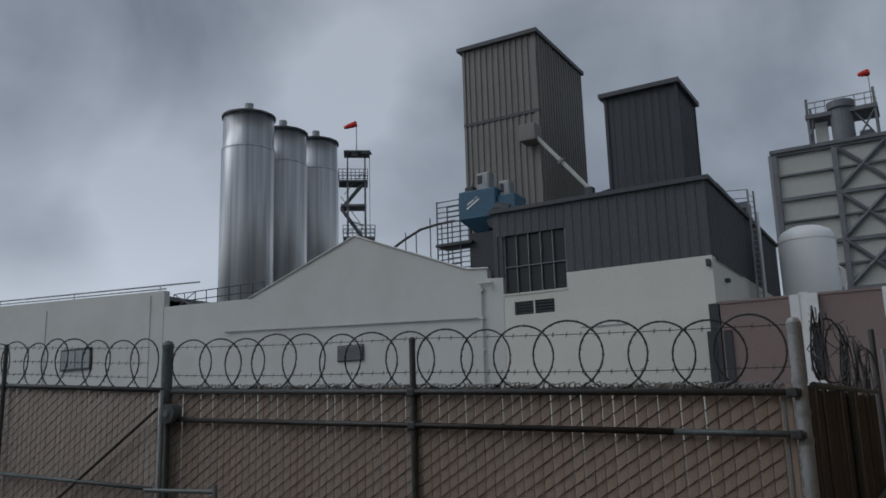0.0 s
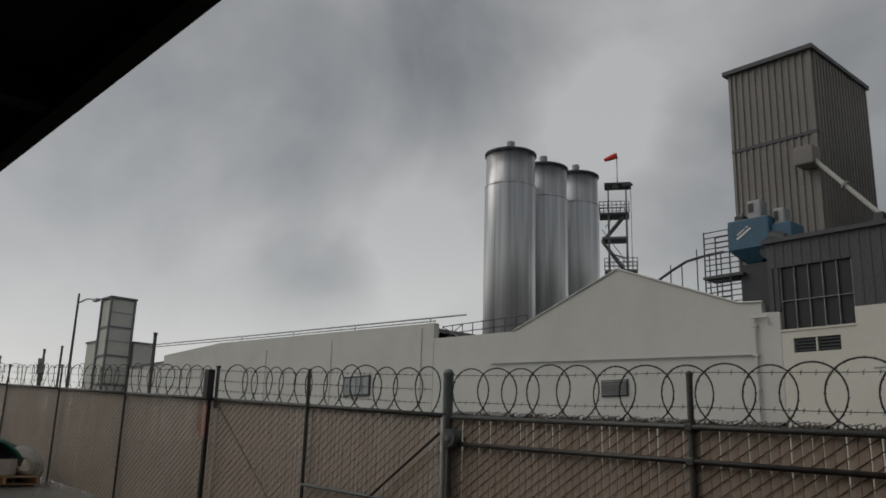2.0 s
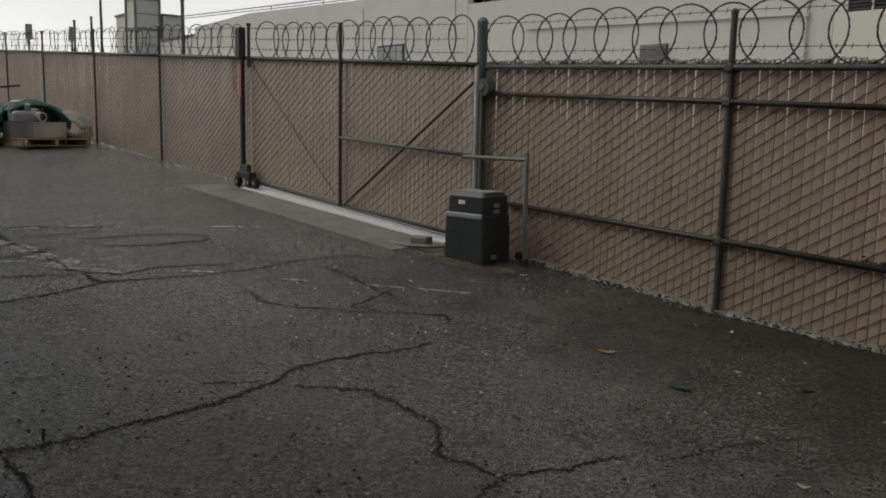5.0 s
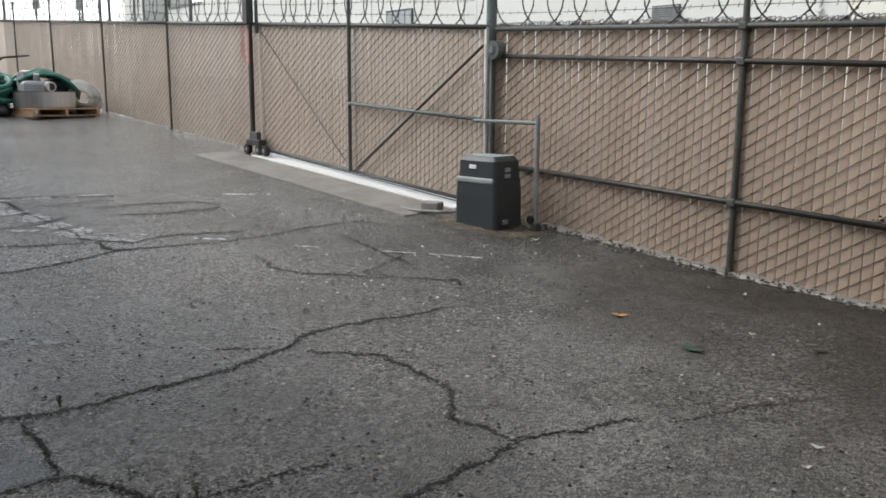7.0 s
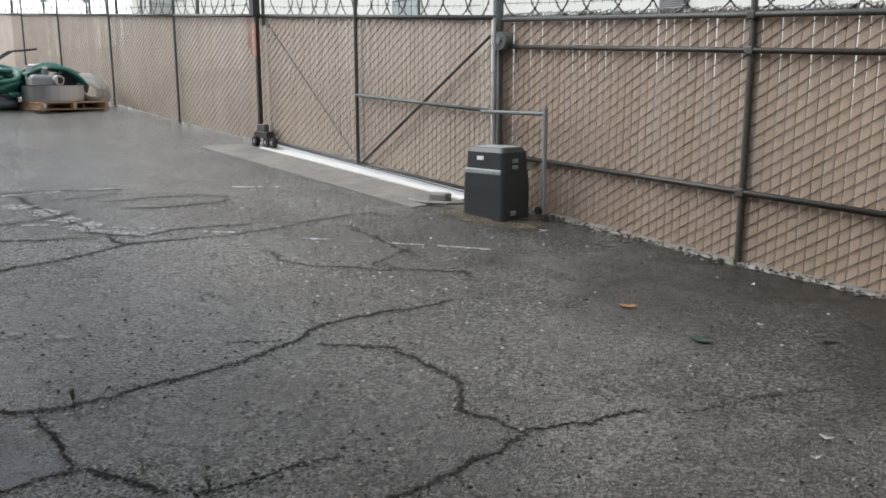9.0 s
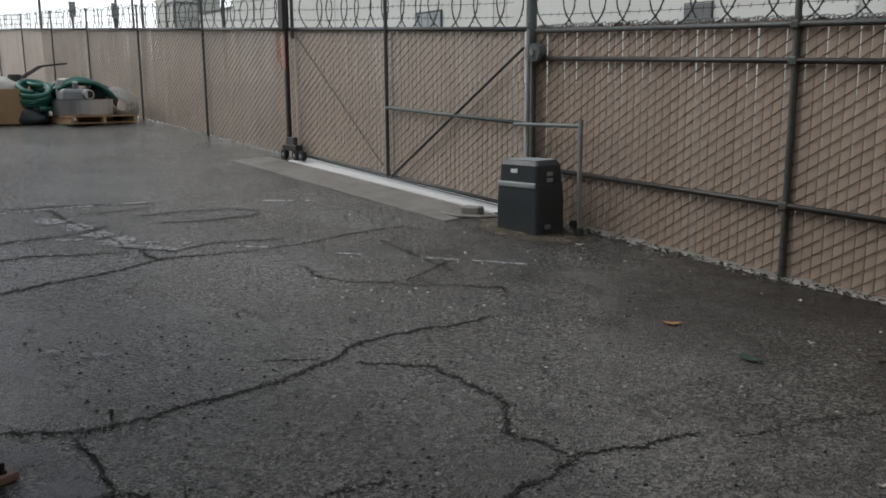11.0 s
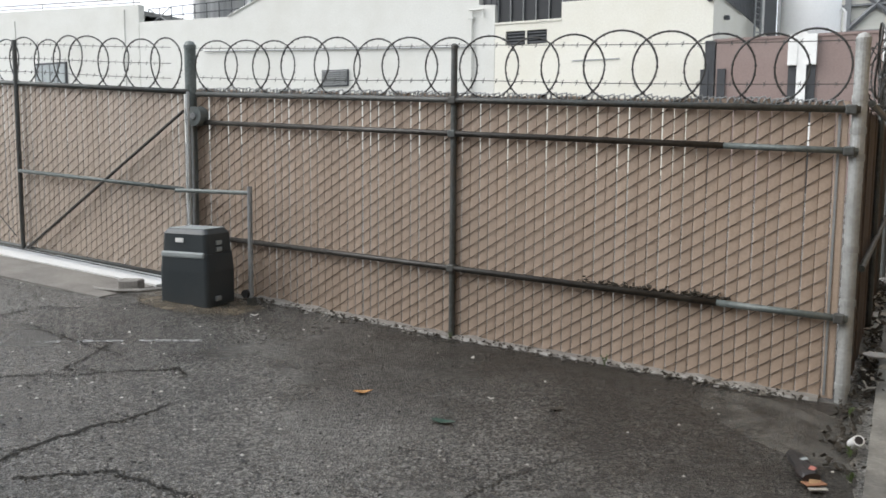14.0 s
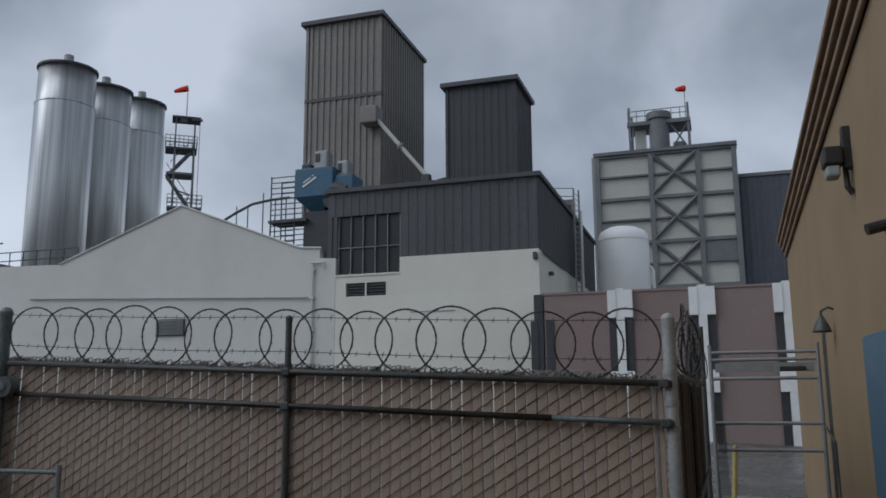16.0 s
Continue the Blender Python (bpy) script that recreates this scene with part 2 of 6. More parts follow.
M_RUST = material("rusty_red_machine_paint", (0.17, 0.04, 0.025), 0.6, vary=0.3, grain=25, stain=4)
M_PLANK = material("weathered_pink_timber", (0.30, 0.20, 0.16), 0.8, vary=0.2, grain=40, stain=6, stretch=(1, 6, 6))
M_RUBBER = material("black_rubber", (0.015, 0.015, 0.015), 0.7, vary=0.2, grain=50)
M_LEAF = material("dead_leaf", (0.42, 0.22, 0.08), 0.7, vary=0.3, grain=60)
M_GREEN = material("green_weed", (0.10, 0.15, 0.045), 0.6, vary=0.35, grain=30)
M_DIRT = material("leaf_litter_and_dirt", (0.050, 0.042, 0.030), 0.9, vary=0.5, grain=60, stain=8, bump=0.6)
M_CRACK = material("crack_filled_with_dirt", (0.022, 0.021, 0.018), 0.95, vary=0.5, grain=50, bump=0.4)
M_ORANGE = material("orange_paper", (0.30, 0.15, 0.08), 0.7, vary=0.2, grain=40)
M_YELLOW = material("yellow_hose", (0.42, 0.36, 0.13), 0.5, vary=0.15, grain=40)
M_WORN = material("worn_white_road_paint", (0.46, 0.46, 0.45), 0.7, vary=0.3, grain=25, stain=14, dirt=(0.12, 0.12, 0.12), dirt_amount=0.9)


def broken(m, scale, lo, hi, top=1.0):
    """Lets the ground show through a thin film where a noise is low."""
    n, l = m.node_tree.nodes, m.node_tree.links
    c = n.new("ShaderNodeTexCoord")
    t = n.new("ShaderNodeTexNoise")
    t.inputs["Scale"].default_value, t.inputs["Detail"].default_value, t.inputs["Roughness"].default_value = scale, 5, 0.7
    r = n.new("ShaderNodeMapRange")
    r.inputs["From Min"].default_value, r.inputs["From Max"].default_value, r.inputs["To Max"].default_value = lo, hi, top
    l.new(c.outputs["Object"], t.inputs["Vector"])
    l.new(t.outputs[0], r.inputs["Value"])
    l.new(r.outputs[0], n["Principled BSDF"].inputs["Alpha"])
    return m


M_WORN = broken(M_WORN, 22, 0.34, 0.54, 0.9)
M_CRACKBAND = broken(material("crumbled_crack_edge", (0.028, 0.026, 0.022), 0.9, vary=0.5, grain=60, bump=0.5), 42, 0.47, 0.60, 0.9)


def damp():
    """A damp stain from the fence foot, widened eastward as painted shade with uneven edges."""
    m = material("dark_damp_and_shade", (0.040, 0.034, 0.026), 0.40, vary=0.5, grain=90, stain=3, bump=0.5)
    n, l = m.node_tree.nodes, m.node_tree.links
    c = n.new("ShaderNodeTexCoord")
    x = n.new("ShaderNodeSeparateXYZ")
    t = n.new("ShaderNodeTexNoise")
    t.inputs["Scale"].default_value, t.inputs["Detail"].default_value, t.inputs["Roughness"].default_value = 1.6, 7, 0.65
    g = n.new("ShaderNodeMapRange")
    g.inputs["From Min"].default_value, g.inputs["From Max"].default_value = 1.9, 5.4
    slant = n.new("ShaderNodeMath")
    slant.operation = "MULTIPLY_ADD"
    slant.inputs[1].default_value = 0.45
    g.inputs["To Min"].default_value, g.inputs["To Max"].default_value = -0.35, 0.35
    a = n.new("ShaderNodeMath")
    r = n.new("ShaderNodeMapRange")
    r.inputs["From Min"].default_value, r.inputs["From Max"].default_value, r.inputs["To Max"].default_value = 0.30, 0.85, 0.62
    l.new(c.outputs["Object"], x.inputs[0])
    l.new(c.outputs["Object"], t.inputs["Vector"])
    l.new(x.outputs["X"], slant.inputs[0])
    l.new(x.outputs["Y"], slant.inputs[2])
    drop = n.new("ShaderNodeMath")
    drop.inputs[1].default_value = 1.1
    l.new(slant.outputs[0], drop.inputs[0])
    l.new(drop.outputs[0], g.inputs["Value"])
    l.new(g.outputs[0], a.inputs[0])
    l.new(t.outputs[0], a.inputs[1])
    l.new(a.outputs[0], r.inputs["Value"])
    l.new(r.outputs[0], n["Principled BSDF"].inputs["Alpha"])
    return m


M_DAMP_SHADE = damp()
M_FOOT = broken(material("stained_concrete_footing", (0.22, 0.21, 0.185), 0.6, vary=0.25, grain=50, stain=3, bump=0.4), 5, 0.38, 0.62, 0.45)
M_PAD = broken(material("muddy_concrete_pad", (0.20, 0.165, 0.115), 0.5, vary=0.3, grain=50, stain=4, bump=0.4), 4, 0.34, 0.60, 0.7)
# dark frame steel paled by painted haze; plain grey on the stair tower
M_FRAME_HAZE_GREY = material("grey_and_hazed_steel_frame", (0.175, 0.183, 0.19), 0.6, 0.1, vary=0.15, grain=10, stain=1)
# dark annex cladding, lightened and blued with haze in its colour
M_ANNEX = material("hazed_blue_grey_cladding", (0.085, 0.095, 0.115), 0.6, vary=0.15, grain=6, stain=0.3)

M_SOFFIT = material("black_soffit", (0.012, 0.012, 0.013), 0.85, vary=0.2, grain=30)


def asphalt():
    """Old wet asphalt: aggregate, dark damp patches, a film of water where it lies lowest."""
    m = bpy.data.materials.new("wet_asphalt")
    m.use_nodes = True
    n, l = m.node_tree.nodes, m.node_tree.links
    b = n["Principled BSDF"]
    c = n.new("ShaderNodeTexCoord")

    def tex(scale, detail=4, rough=0.55):
        t = n.new("ShaderNodeTexNoise")
        t.inputs["Scale"].default_value, t.inputs["Detail"].default_value, t.inputs["Roughness"].default_value = scale, detail, rough
        l.new(c.outputs["Object"], t.inputs["Vector"])
        return t.outputs[0]

    def ramp(src, p0, c0, p1, c1):
        r = n.new("ShaderNodeValToRGB")
        e = r.color_ramp.elements
        e[0].position, e[0].color, e[1].position, e[1].color = p0, (*c0, 1), p1, (*c1, 1)
        l.new(src, r.inputs[0])
        return r.outputs[0]

    def mix(f, a, d):
        x = n.new("ShaderNodeMix")
        x.data_type = "RGBA"
        l.new(f, x.inputs[0])
        l.new(a, x.inputs[6])
        if isinstance(d, tuple):
            x.inputs[7].default_value = (*d, 1)
        else:
            l.new(d, x.inputs[7])
        return x.outputs[2]

    vor = n.new("ShaderNodeTexVoronoi")
    vor.inputs["Scale"].default_value = 76
    l.new(c.outputs["Object"], vor.inputs["Vector"])
    stones = ramp(vor.outputs["Color"], 0.30, (0.008, 0.008, 0.008), 0.72, (0.46, 0.445, 0.405))
    grit = ramp(tex(150, 2), 0.42, (0.008, 0.008, 0.008), 0.62, (0.32, 0.31, 0.282))
    half = n.new("ShaderNodeValue")
    half.outputs[0].default_value = 0.45
    base = mix(half.outputs[0], stones, grit)
    clump = ramp(tex(30, 3, 0.6), 0.40, (0.45, 0.45, 0.45), 0.58, (0, 0, 0))
    base = mix(clump, base, (0.03, 0.029, 0.027))
    damp = ramp(tex(0.45, 6, 0.6), 0.42, (0, 0, 0), 0.66, (0.55, 0.55, 0.55))
    base = mix(damp, base, (0.042, 0.041, 0.037))
    dust = ramp(tex(1.7, 5, 0.7), 0.52, (0, 0, 0), 0.8, (0.4, 0.4, 0.4))
    base = mix(dust, base, (0.125, 0.115, 0.10))
    specks = ramp(tex(34, 2, 0.4), 0.66, (0, 0, 0), 0.69, (0.9, 0.9, 0.9))
    base = mix(specks, base, (0.02, 0.02, 0.018))
    pale = ramp(tex(55, 2, 0.4), 0.69, (0, 0, 0), 0.73, (0.8, 0.8, 0.8))
    base = mix(pale, base, (0.34, 0.33, 0.30))
    l.new(base, b.inputs["Base Color"])
    wet = ramp(tex(0.6, 4, 0.5), 0.36, (0.38, 0.38, 0.38), 0.64, (0.16, 0.16, 0.16))
    # the yard drains to the west, where it stays wetter
    place = n.new("ShaderNodeSeparateXYZ")
    l.new(c.outputs["Object"], place.inputs[0])
    drain = n.new("ShaderNodeMapRange")
    for k, v in (("From Min", -3.2), ("From Max", -8.5), ("To Min", 1.05), ("To Max", 0.55)):
        drain.inputs[k].default_value = v
    l.new(place.outputs["X"], drain.inputs["Value"])
    rough = n.new("ShaderNodeMath")
    rough.operation = "MULTIPLY"
    l.new(wet, rough.inputs[0])
    l.new(drain.outputs[0], rough.inputs[1])
    l.new(rough.outputs[0], b.inputs["Roughness"])
    b.inputs["Specular IOR Level"].default_value = 0.5
    bp = n.new("ShaderNodeBump")
    bp.inputs["Strength"].default_value, bp.inputs["Distance"].default_value = 1.0, 0.011
    l.new(vor.outputs["Distance"], bp.inputs["Height"])
    bp2 = n.new("ShaderNodeBump")
    bp2.inputs["Strength"].default_value, bp2.inputs["Distance"].default_value = 0.25, 0.02
    l.new(tex(9, 5, 0.6), bp2.inputs["Height"])
    l.new(bp.outputs[0], bp2.inputs["Normal"])
    l.new(bp2.outputs[0], b.inputs["Normal"])
    return m


M_ASPHALT = asphalt()


# ---- mesh helpers ----
def mesh_object(name, bm, mat, smooth=False):
    me = bpy.data.meshes.new(name)
    bmesh.ops.recalc_face_normals(bm, faces=bm.faces)
    bm.to_mesh(me)
    bm.free()
    if mat:
        me.materials.append(mat)
    if smooth:
        for p in me.polygons:
            p.use_smooth = True
    return new(name, me)


def thing(name, label, category, at=(0, 0, 0), group="", kind="", turn=0.0):
    """An empty at the base of a thing, under which its parts hang."""
    e = new(name)
    e.matrix_world = pose(*at, 0, 0, turn)
    e.empty_display_size = 0.2
    return tagged(e, label, category, group, kind)


def part(name, bm, mat, parent, label="", smooth=False, kind=""):
    """One mesh under a thing or a part; the mesh is given in the parent's own space."""
    ob = mesh_object(name, bm, mat, smooth)
    ob.parent = parent
    return tagged(ob, label, kind=kind)


def share(name, me, parent, m, label=""):
    ob = new(name, me)
    ob.parent = parent
    ob.matrix_basis = m
    return tagged(ob, label)


def add_box(bm, lo, hi, bevel=0.0):
    vs = bmesh.ops.create_cube(bm, size=1.0)["verts"]
    lo, hi = Vector(lo), Vector(hi)
    for v in vs:
        v.co = Vector([lo[i] + (v.co[i] + 0.5) * (hi[i] - lo[i]) for i in range(3)])
    if bevel:
        bmesh.ops.bevel(bm, geom=list({e for v in vs for e in v.link_edges}), offset=bevel, segments=2, profile=0.5, affect="EDGES")
    return bm


def box(lo, hi, bevel=0.0):
    return add_box(bmesh.new(), lo, hi, bevel)


def add_tube(bm, a, b, r, r2=None, sides=10, caps=True):
    a, b = Vector(a), Vector(b)
    d = b - a
    m = Matrix.Translation((a + b) / 2) @ d.to_track_quat("Z", "Y").to_matrix().to_4x4()
    bmesh.ops.create_cone(bm, cap_ends=caps, segments=sides, radius1=r, radius2=r if r2 is None else r2, depth=d.length, matrix=m)
    return bm


def tube(a, b, r, r2=None, sides=10):
    return add_tube(bmesh.new(), a, b, r, r2, sides)


def sweep(bm, pts, r, sides=6, closed=False):
    """A round bar along a run of points."""
    pts = [Vector(p) for p in pts]
    rings = []
    for i, p in enumerate(pts):
        a = pts[i - 1] if (i > 0 or closed) else p
        b = pts[(i + 1) % len(pts)] if (i < len(pts) - 1 or closed) else p
        q = (b - a).to_track_quat("Z", "Y")
        rings.append([bm.verts.new(p + q @ Vector((r * math.cos(k * math.tau / sides), r * math.sin(k * math.tau / sides), 0))) for k in range(sides)])
    n = len(rings)
    for i in range(n if closed else n - 1):
        u, v = rings[i], rings[(i + 1) % n]
        for k in range(sides):
            bm.faces.new((u[k], u[(k + 1) % sides], v[(k + 1) % sides], v[k]))
    if not closed:
        bm.faces.new(rings[0][::-1])
        bm.faces.new(rings[-1])
    return bm


def prism(outline, y0, y1):
    """An outline in x and z, carried from y0 to y1."""
    bm = bmesh.new()
    a = [bm.verts.new((x, y0, z)) for x, z in outline]
    b = [bm.verts.new((x, y1, z)) for x, z in outline]
    bm.faces.new(a)
    bm.faces.new(b[::-1])
    for i in range(len(a)):
        j = (i + 1) % len(a)
        bm.faces.new((a[i], b[i], b[j], a[j]))
    return bm


def turned(profile, sides=32):
    """A body of revolution from (radius, height) pairs."""
    bm = bmesh.new()
    rings = [[bm.verts.new((r * math.cos(k * math.tau / sides), r * math.sin(k * math.tau / sides), z)) for k in range(sides)] for r, z in profile]
    for u, v in zip(rings, rings[1:]):
        for k in range(sides):
            bm.faces.new((u[k], u[(k + 1) % sides], v[(k + 1) % sides], v[k]))
    bm.faces.new(rings[0][::-1])
    bm.faces.new(rings[-1])
    return bm


def corrugated_mesh(width, z0, z1, pitch, depth=0.06):
    """A trapezoid-ribbed steel sheet that stands in the xz plane, ribs towards -y."""
    bm = bmesh.new()
    xs = []
    n = max(1, round(width / pitch))
    p = width / n
    for i in range(n):
        x = i * p
        xs += [(x, 0), (x + p * 0.45, 0), (x + p * 0.55, -depth), (x + p * 0.90, -depth)]
    xs.append((width, 0))
    lo = [bm.verts.new((x, y, z0)) for x, y in xs]
    hi = [bm.verts.new((x, y, z1)) for x, y in xs]
    for i in range(len(xs) - 1):
        bm.faces.new((lo[i], lo[i + 1], hi[i + 1], hi[i]))
    me = bpy.data.meshes.new("cladding_sheet")
    bm.to_mesh(me)
    bm.free()
    return me


def clad(parent, at, turn, width, z0, z1, mat, pitch=0.45, sheet=1.35, depth=0.06):
    """Ribbed sheets side by side along a wall that starts at `at` and runs along the turned x axis."""
    n = max(1, round(width / sheet))
    me = corrugated_mesh(width / n, z0, z1, pitch, depth)
    me.materials.append(mat)
    for i in range(n):
        m = pose(at[0], at[1], 0, 0, 0, turn) @ Matrix.Translation((i * width / n, 0, 0))
        share("cladding_sheet", me, parent, m)


def lay(x, y):
    """The height of the yard and the street: it falls towards the east."""
    u = min(max(x, -30.0), 3.0)
    fall = -0.069 * u if u < -3.5 else 0.2415 - 0.04 * (u + 3.5)
    return fall + 0.025 * min(max(y, -6.0), 8.0) - 0.09


# ---- ground ----
def ground():
    xs = [-4000, -1500, -600, -250, -120, -70, -45, -34, -30] + [-29.5 + 0.5 * i for i in range(66)] + [4, 7, 12, 25, 60, 150, 400, 1200, 4000]
    ys = [-4000, -1200, -400, -120, -40, -15, -8, -6] + [-5.5 + 0.5 * i for i in range(28)] + [9, 11, 14, 18, 25, 40, 70, 120, 250, 600, 1500, 4000]
    bm = bmesh.new()
    grid = []
    for y in ys:
        row = []
        for x in xs:
            near = abs(x + 12) < 18 and -6 < y < 8
            dz = 0.012 * noise.noise((x * 0.7, y * 0.7, 3.0)) if near else 0.0
            row.append(bm.verts.new((x, y, lay(x, y) + dz)))
        grid.append(row)
    for a, b in zip(grid, grid[1:]):
        for i in range(len(xs) - 1):
            bm.faces.new((a[i], a[i + 1], b[i + 1], b[i]))
    return tagged(mesh_object("ground", bm, M_ASPHALT, True), "old wet grey asphalt of the yard and street", "ground", kind="structure")


ground()


def slab(name, corners, thick, mat, label, category="pavement", steps=12):
    """A slab that follows the lie of the land; corners run round it, two along each long side."""
    bm = bmesh.new()
    (ax, ay), (bx, by), (cx, cy), (dx, dy) = corners
    top, low = [], []
    for i in range(steps + 1):
        f = i / steps
        for (px, py), (qx, qy) in (((ax, ay), (bx, by)), ((dx, dy), (cx, cy))):
            x, y = px + (qx - px) * f, py + (qy - py) * f
            top.append(bm.verts.new((x, y, lay(x, y) + thick)))
            low.append(bm.verts.new((x, y, lay(x, y) - 0.05)))
    for i in range(steps):
        a, b, c, d = 2 * i, 2 * i + 1, 2 * i + 3, 2 * i + 2
        bm.faces.new((top[a], top[b], top[c], top[d]))
        bm.faces.new((low[a], low[d], low[c], low[b]))
        bm.faces.new((top[a], top[d], low[d], low[a]))
        bm.faces.new((top[b], low[b], low[c], top[c]))
    bm.faces.new((top[0], low[0], low[1], top[1]))
    bm.faces.new((top[-2], top[-1], low[-1], low[-2]))
    return tagged(mesh_object(name, bm, mat), label, category, kind="structure")


slab("pavement_walkway", [(-0.54, -3.5), (-0.54, 10.9), (1.4, 10.9), (1.4, -3.5)], 0.035, M_WALK, "damp stained concrete walkway beside the fence")
slab("pavement_landing", [(-0.54, 10.96), (-0.54, 15.4), (2.2, 15.4), (2.2, 10.96)], 0.05, M_CONC, "pale concrete landing beyond the gate")
slab("pavement_apron", [(-10.9, 4.45), (-6.3, 4.55), (-6.3, 5.14), (-10.9, 5.04)], 0.012, M_CONC, "damp concrete apron in front of the sliding gate")
# added white slab stands in for bright concrete in the gap under the gate
slab("trim_gate_track", [(-10.4, 5.06), (-6.3, 5.16), (-6.3, 5.9), (-10.4, 5.6)], 0.02, M_WHITE, "white strip standing in for the bright concrete under the sliding gate", "track")


# ---- the plant across the street ----
def warehouse():
    w = thing("gabled_warehouse", "pale grey stucco warehouse with a low gabled parapet", "building", (-30, 40, 0))
    o = Vector((30, -40, 0))

    def own(bm):
        bmesh.ops.translate(bm, verts=bm.verts, vec=o)
        return bm

    part("wall", own(prism([(-45.4, 0), (-19.46, 0), (-19.46, 9.44), (-20.38, 9.5), (-20.40, 10.03), (-21.6, 10.12), (-29.2, 13.05), (-37.6, 10.1), (-45.4, 10.3)], 40.0, 40.5)), M_GREY_WALL, w)
    part("roof", own(prism([(-45.2, 9.9), (-37.5, 9.7), (-29.2, 12.6), (-21.0, 9.7), (-20.6, 9.0), (-45.2, 9.0)], 40.5, 58)), M_ROOF, w)
    part("side_wall", own(box((-20.9, 40.5, 0), (-20.5, 58, 9.2))), M_GREY_WALL, w)
    part("coping", own(sweep(bmesh.new(), [(-37.6, 39.95, 10.12), (-29.2, 39.95, 13.07), (-21.6, 39.95, 10.14), (-20.3, 39.95, 10.05)], 0.06, 4)), M_GREY_WALL, w)
    part("conduit", own(sweep(bmesh.new(), [(-39.5, 39.9, 8.1), (-20.9, 39.9, 7.38)], 0.05)), M_GALV, w, "thin grey conduit along the wall")
    pipe = bmesh.new()
    sweep(pipe, [(-20.75, 39.88, 0.3), (-20.75, 39.88, 9.2)], 0.07)
    sweep(pipe, [(-20.9, 39.88, 9.25), (-20.1, 39.88, 9.25), (-20.1, 39.88, 8.9)], 0.06)
    for z in (3.5, 5.6, 7.3, 8.8):
        add_box(pipe, (-20.9, 39.8, z), (-20.6, 40.0, z + 0.12))
    part("downpipe", own(pipe), M_GREY_WALL, w)
    v = part("vent", own(box((-30.45, 39.9, 5.6), (-28.6, 39.98, 6.55))), M_FRAME, w, "grey louvred wall vent")
    me = box((-0.86, -0.05, -0.04), (0.86, 0.03, 0.04))
    data = bpy.data.meshes.new("louvre")
    me.to_mesh(data)
    me.free()
    data.materials.append(M_GALV)
    for i in range(7):
        share("louvre", data, v, Matrix.Translation(Vector((-29.52, 39.88, 5.72 + i * 0.12)) + o) @ pose(0, 0, 0, 35))
    return w


warehouse()


def long_shed():
    w = thing("long_shed", "long pale grey flat-roofed shed wing", "building", (-68, 40, 0))
    o = Vector((68, -40, 0))

    def own(bm):
        bmesh.ops.translate(bm, verts=bm.verts, vec=o)
        return bm

    part("wall", own(prism([(-91, 0), (-45.45, 0), (-45.45, 11.45), (-78, 12.6), (-91, 12.25)], 40.0, 40.5)), M_GREY_WALL, w)
    part("roof", own(prism([(-91, 11.0), (-45.45, 10.4), (-45.45, 11.1), (-78, 12.2), (-91, 11.9)], 40.5, 62)), M_ROOF, w)
    part("end_wall", own(box((-45.9, 40.5, 0), (-45.45, 62, 10.8))), M_GREY_WALL, w)
    for x in (-47.0, -58.5, -69):
        part("pilaster", own(box((x - 0.25, 39.93, 0), (x + 0.25, 40.0, 11.2))), M_GREY_WALL, w)
    win = part("window", own(box((-56.1, 39.86, 6.45), (-52.7, 40.0, 8.05))), M_FRAME, w, "grey louvred window")
    for i in range(4):
        part("pane", own(box((-55.95 + i * 0.82, 39.82, 6.6), (-55.25 + i * 0.82, 39.86, 7.9))), M_GREYPL, win)
    rail = bmesh.new()
    sweep(rail, [(-96, 40.2, 13.82), (-70, 40.2, 12.78), (-42.3, 40.2, 11.74)], 0.06, 5)
    sweep(rail, [(-96, 40.2, 13.55), (-70, 40.2, 12.52), (-45.5, 40.2, 11.62)], 0.05, 5)
    for i in range(4):
        x = -74 + i * 9.3
        add_tube(rail, (x, 40.2, 11.2), (x, 40.2, 12.94 - (x + 74) * 0.0385), 0.04, sides=5)
    part("roof_pipe", own(rail), M_GALV, w, "thin grey pipe run along the roof edge")
    return w


long_shed()


def guard_rail():
    r = thing("roof_guard_rail", "thin grey steel guard rail along the roof edge", "railing", (-42, 41, 10.2))
    for i in range(9):
        part("post", tube((-3.6 + i * 1.05, 0, -0.2), (-3.6 + i * 1.05, 0, 1.1), 0.035, sides=6), M_FRAME, r)
    for z in (0.55, 1.1):
        part("rail", tube((-3.6, 0, z), (4.8, 0, z), 0.035, sides=6), M_FRAME, r)
    part("brace", tube((-3.6, 0, 0), (-1.5, 0, 1.1), 0.04, sides=6), M_GALV, r)
    part("brace", tube((-1.5, 0, 0), (-3.6, 0, 1.1), 0.04, sides=6), M_GALV, r)


guard_rail()


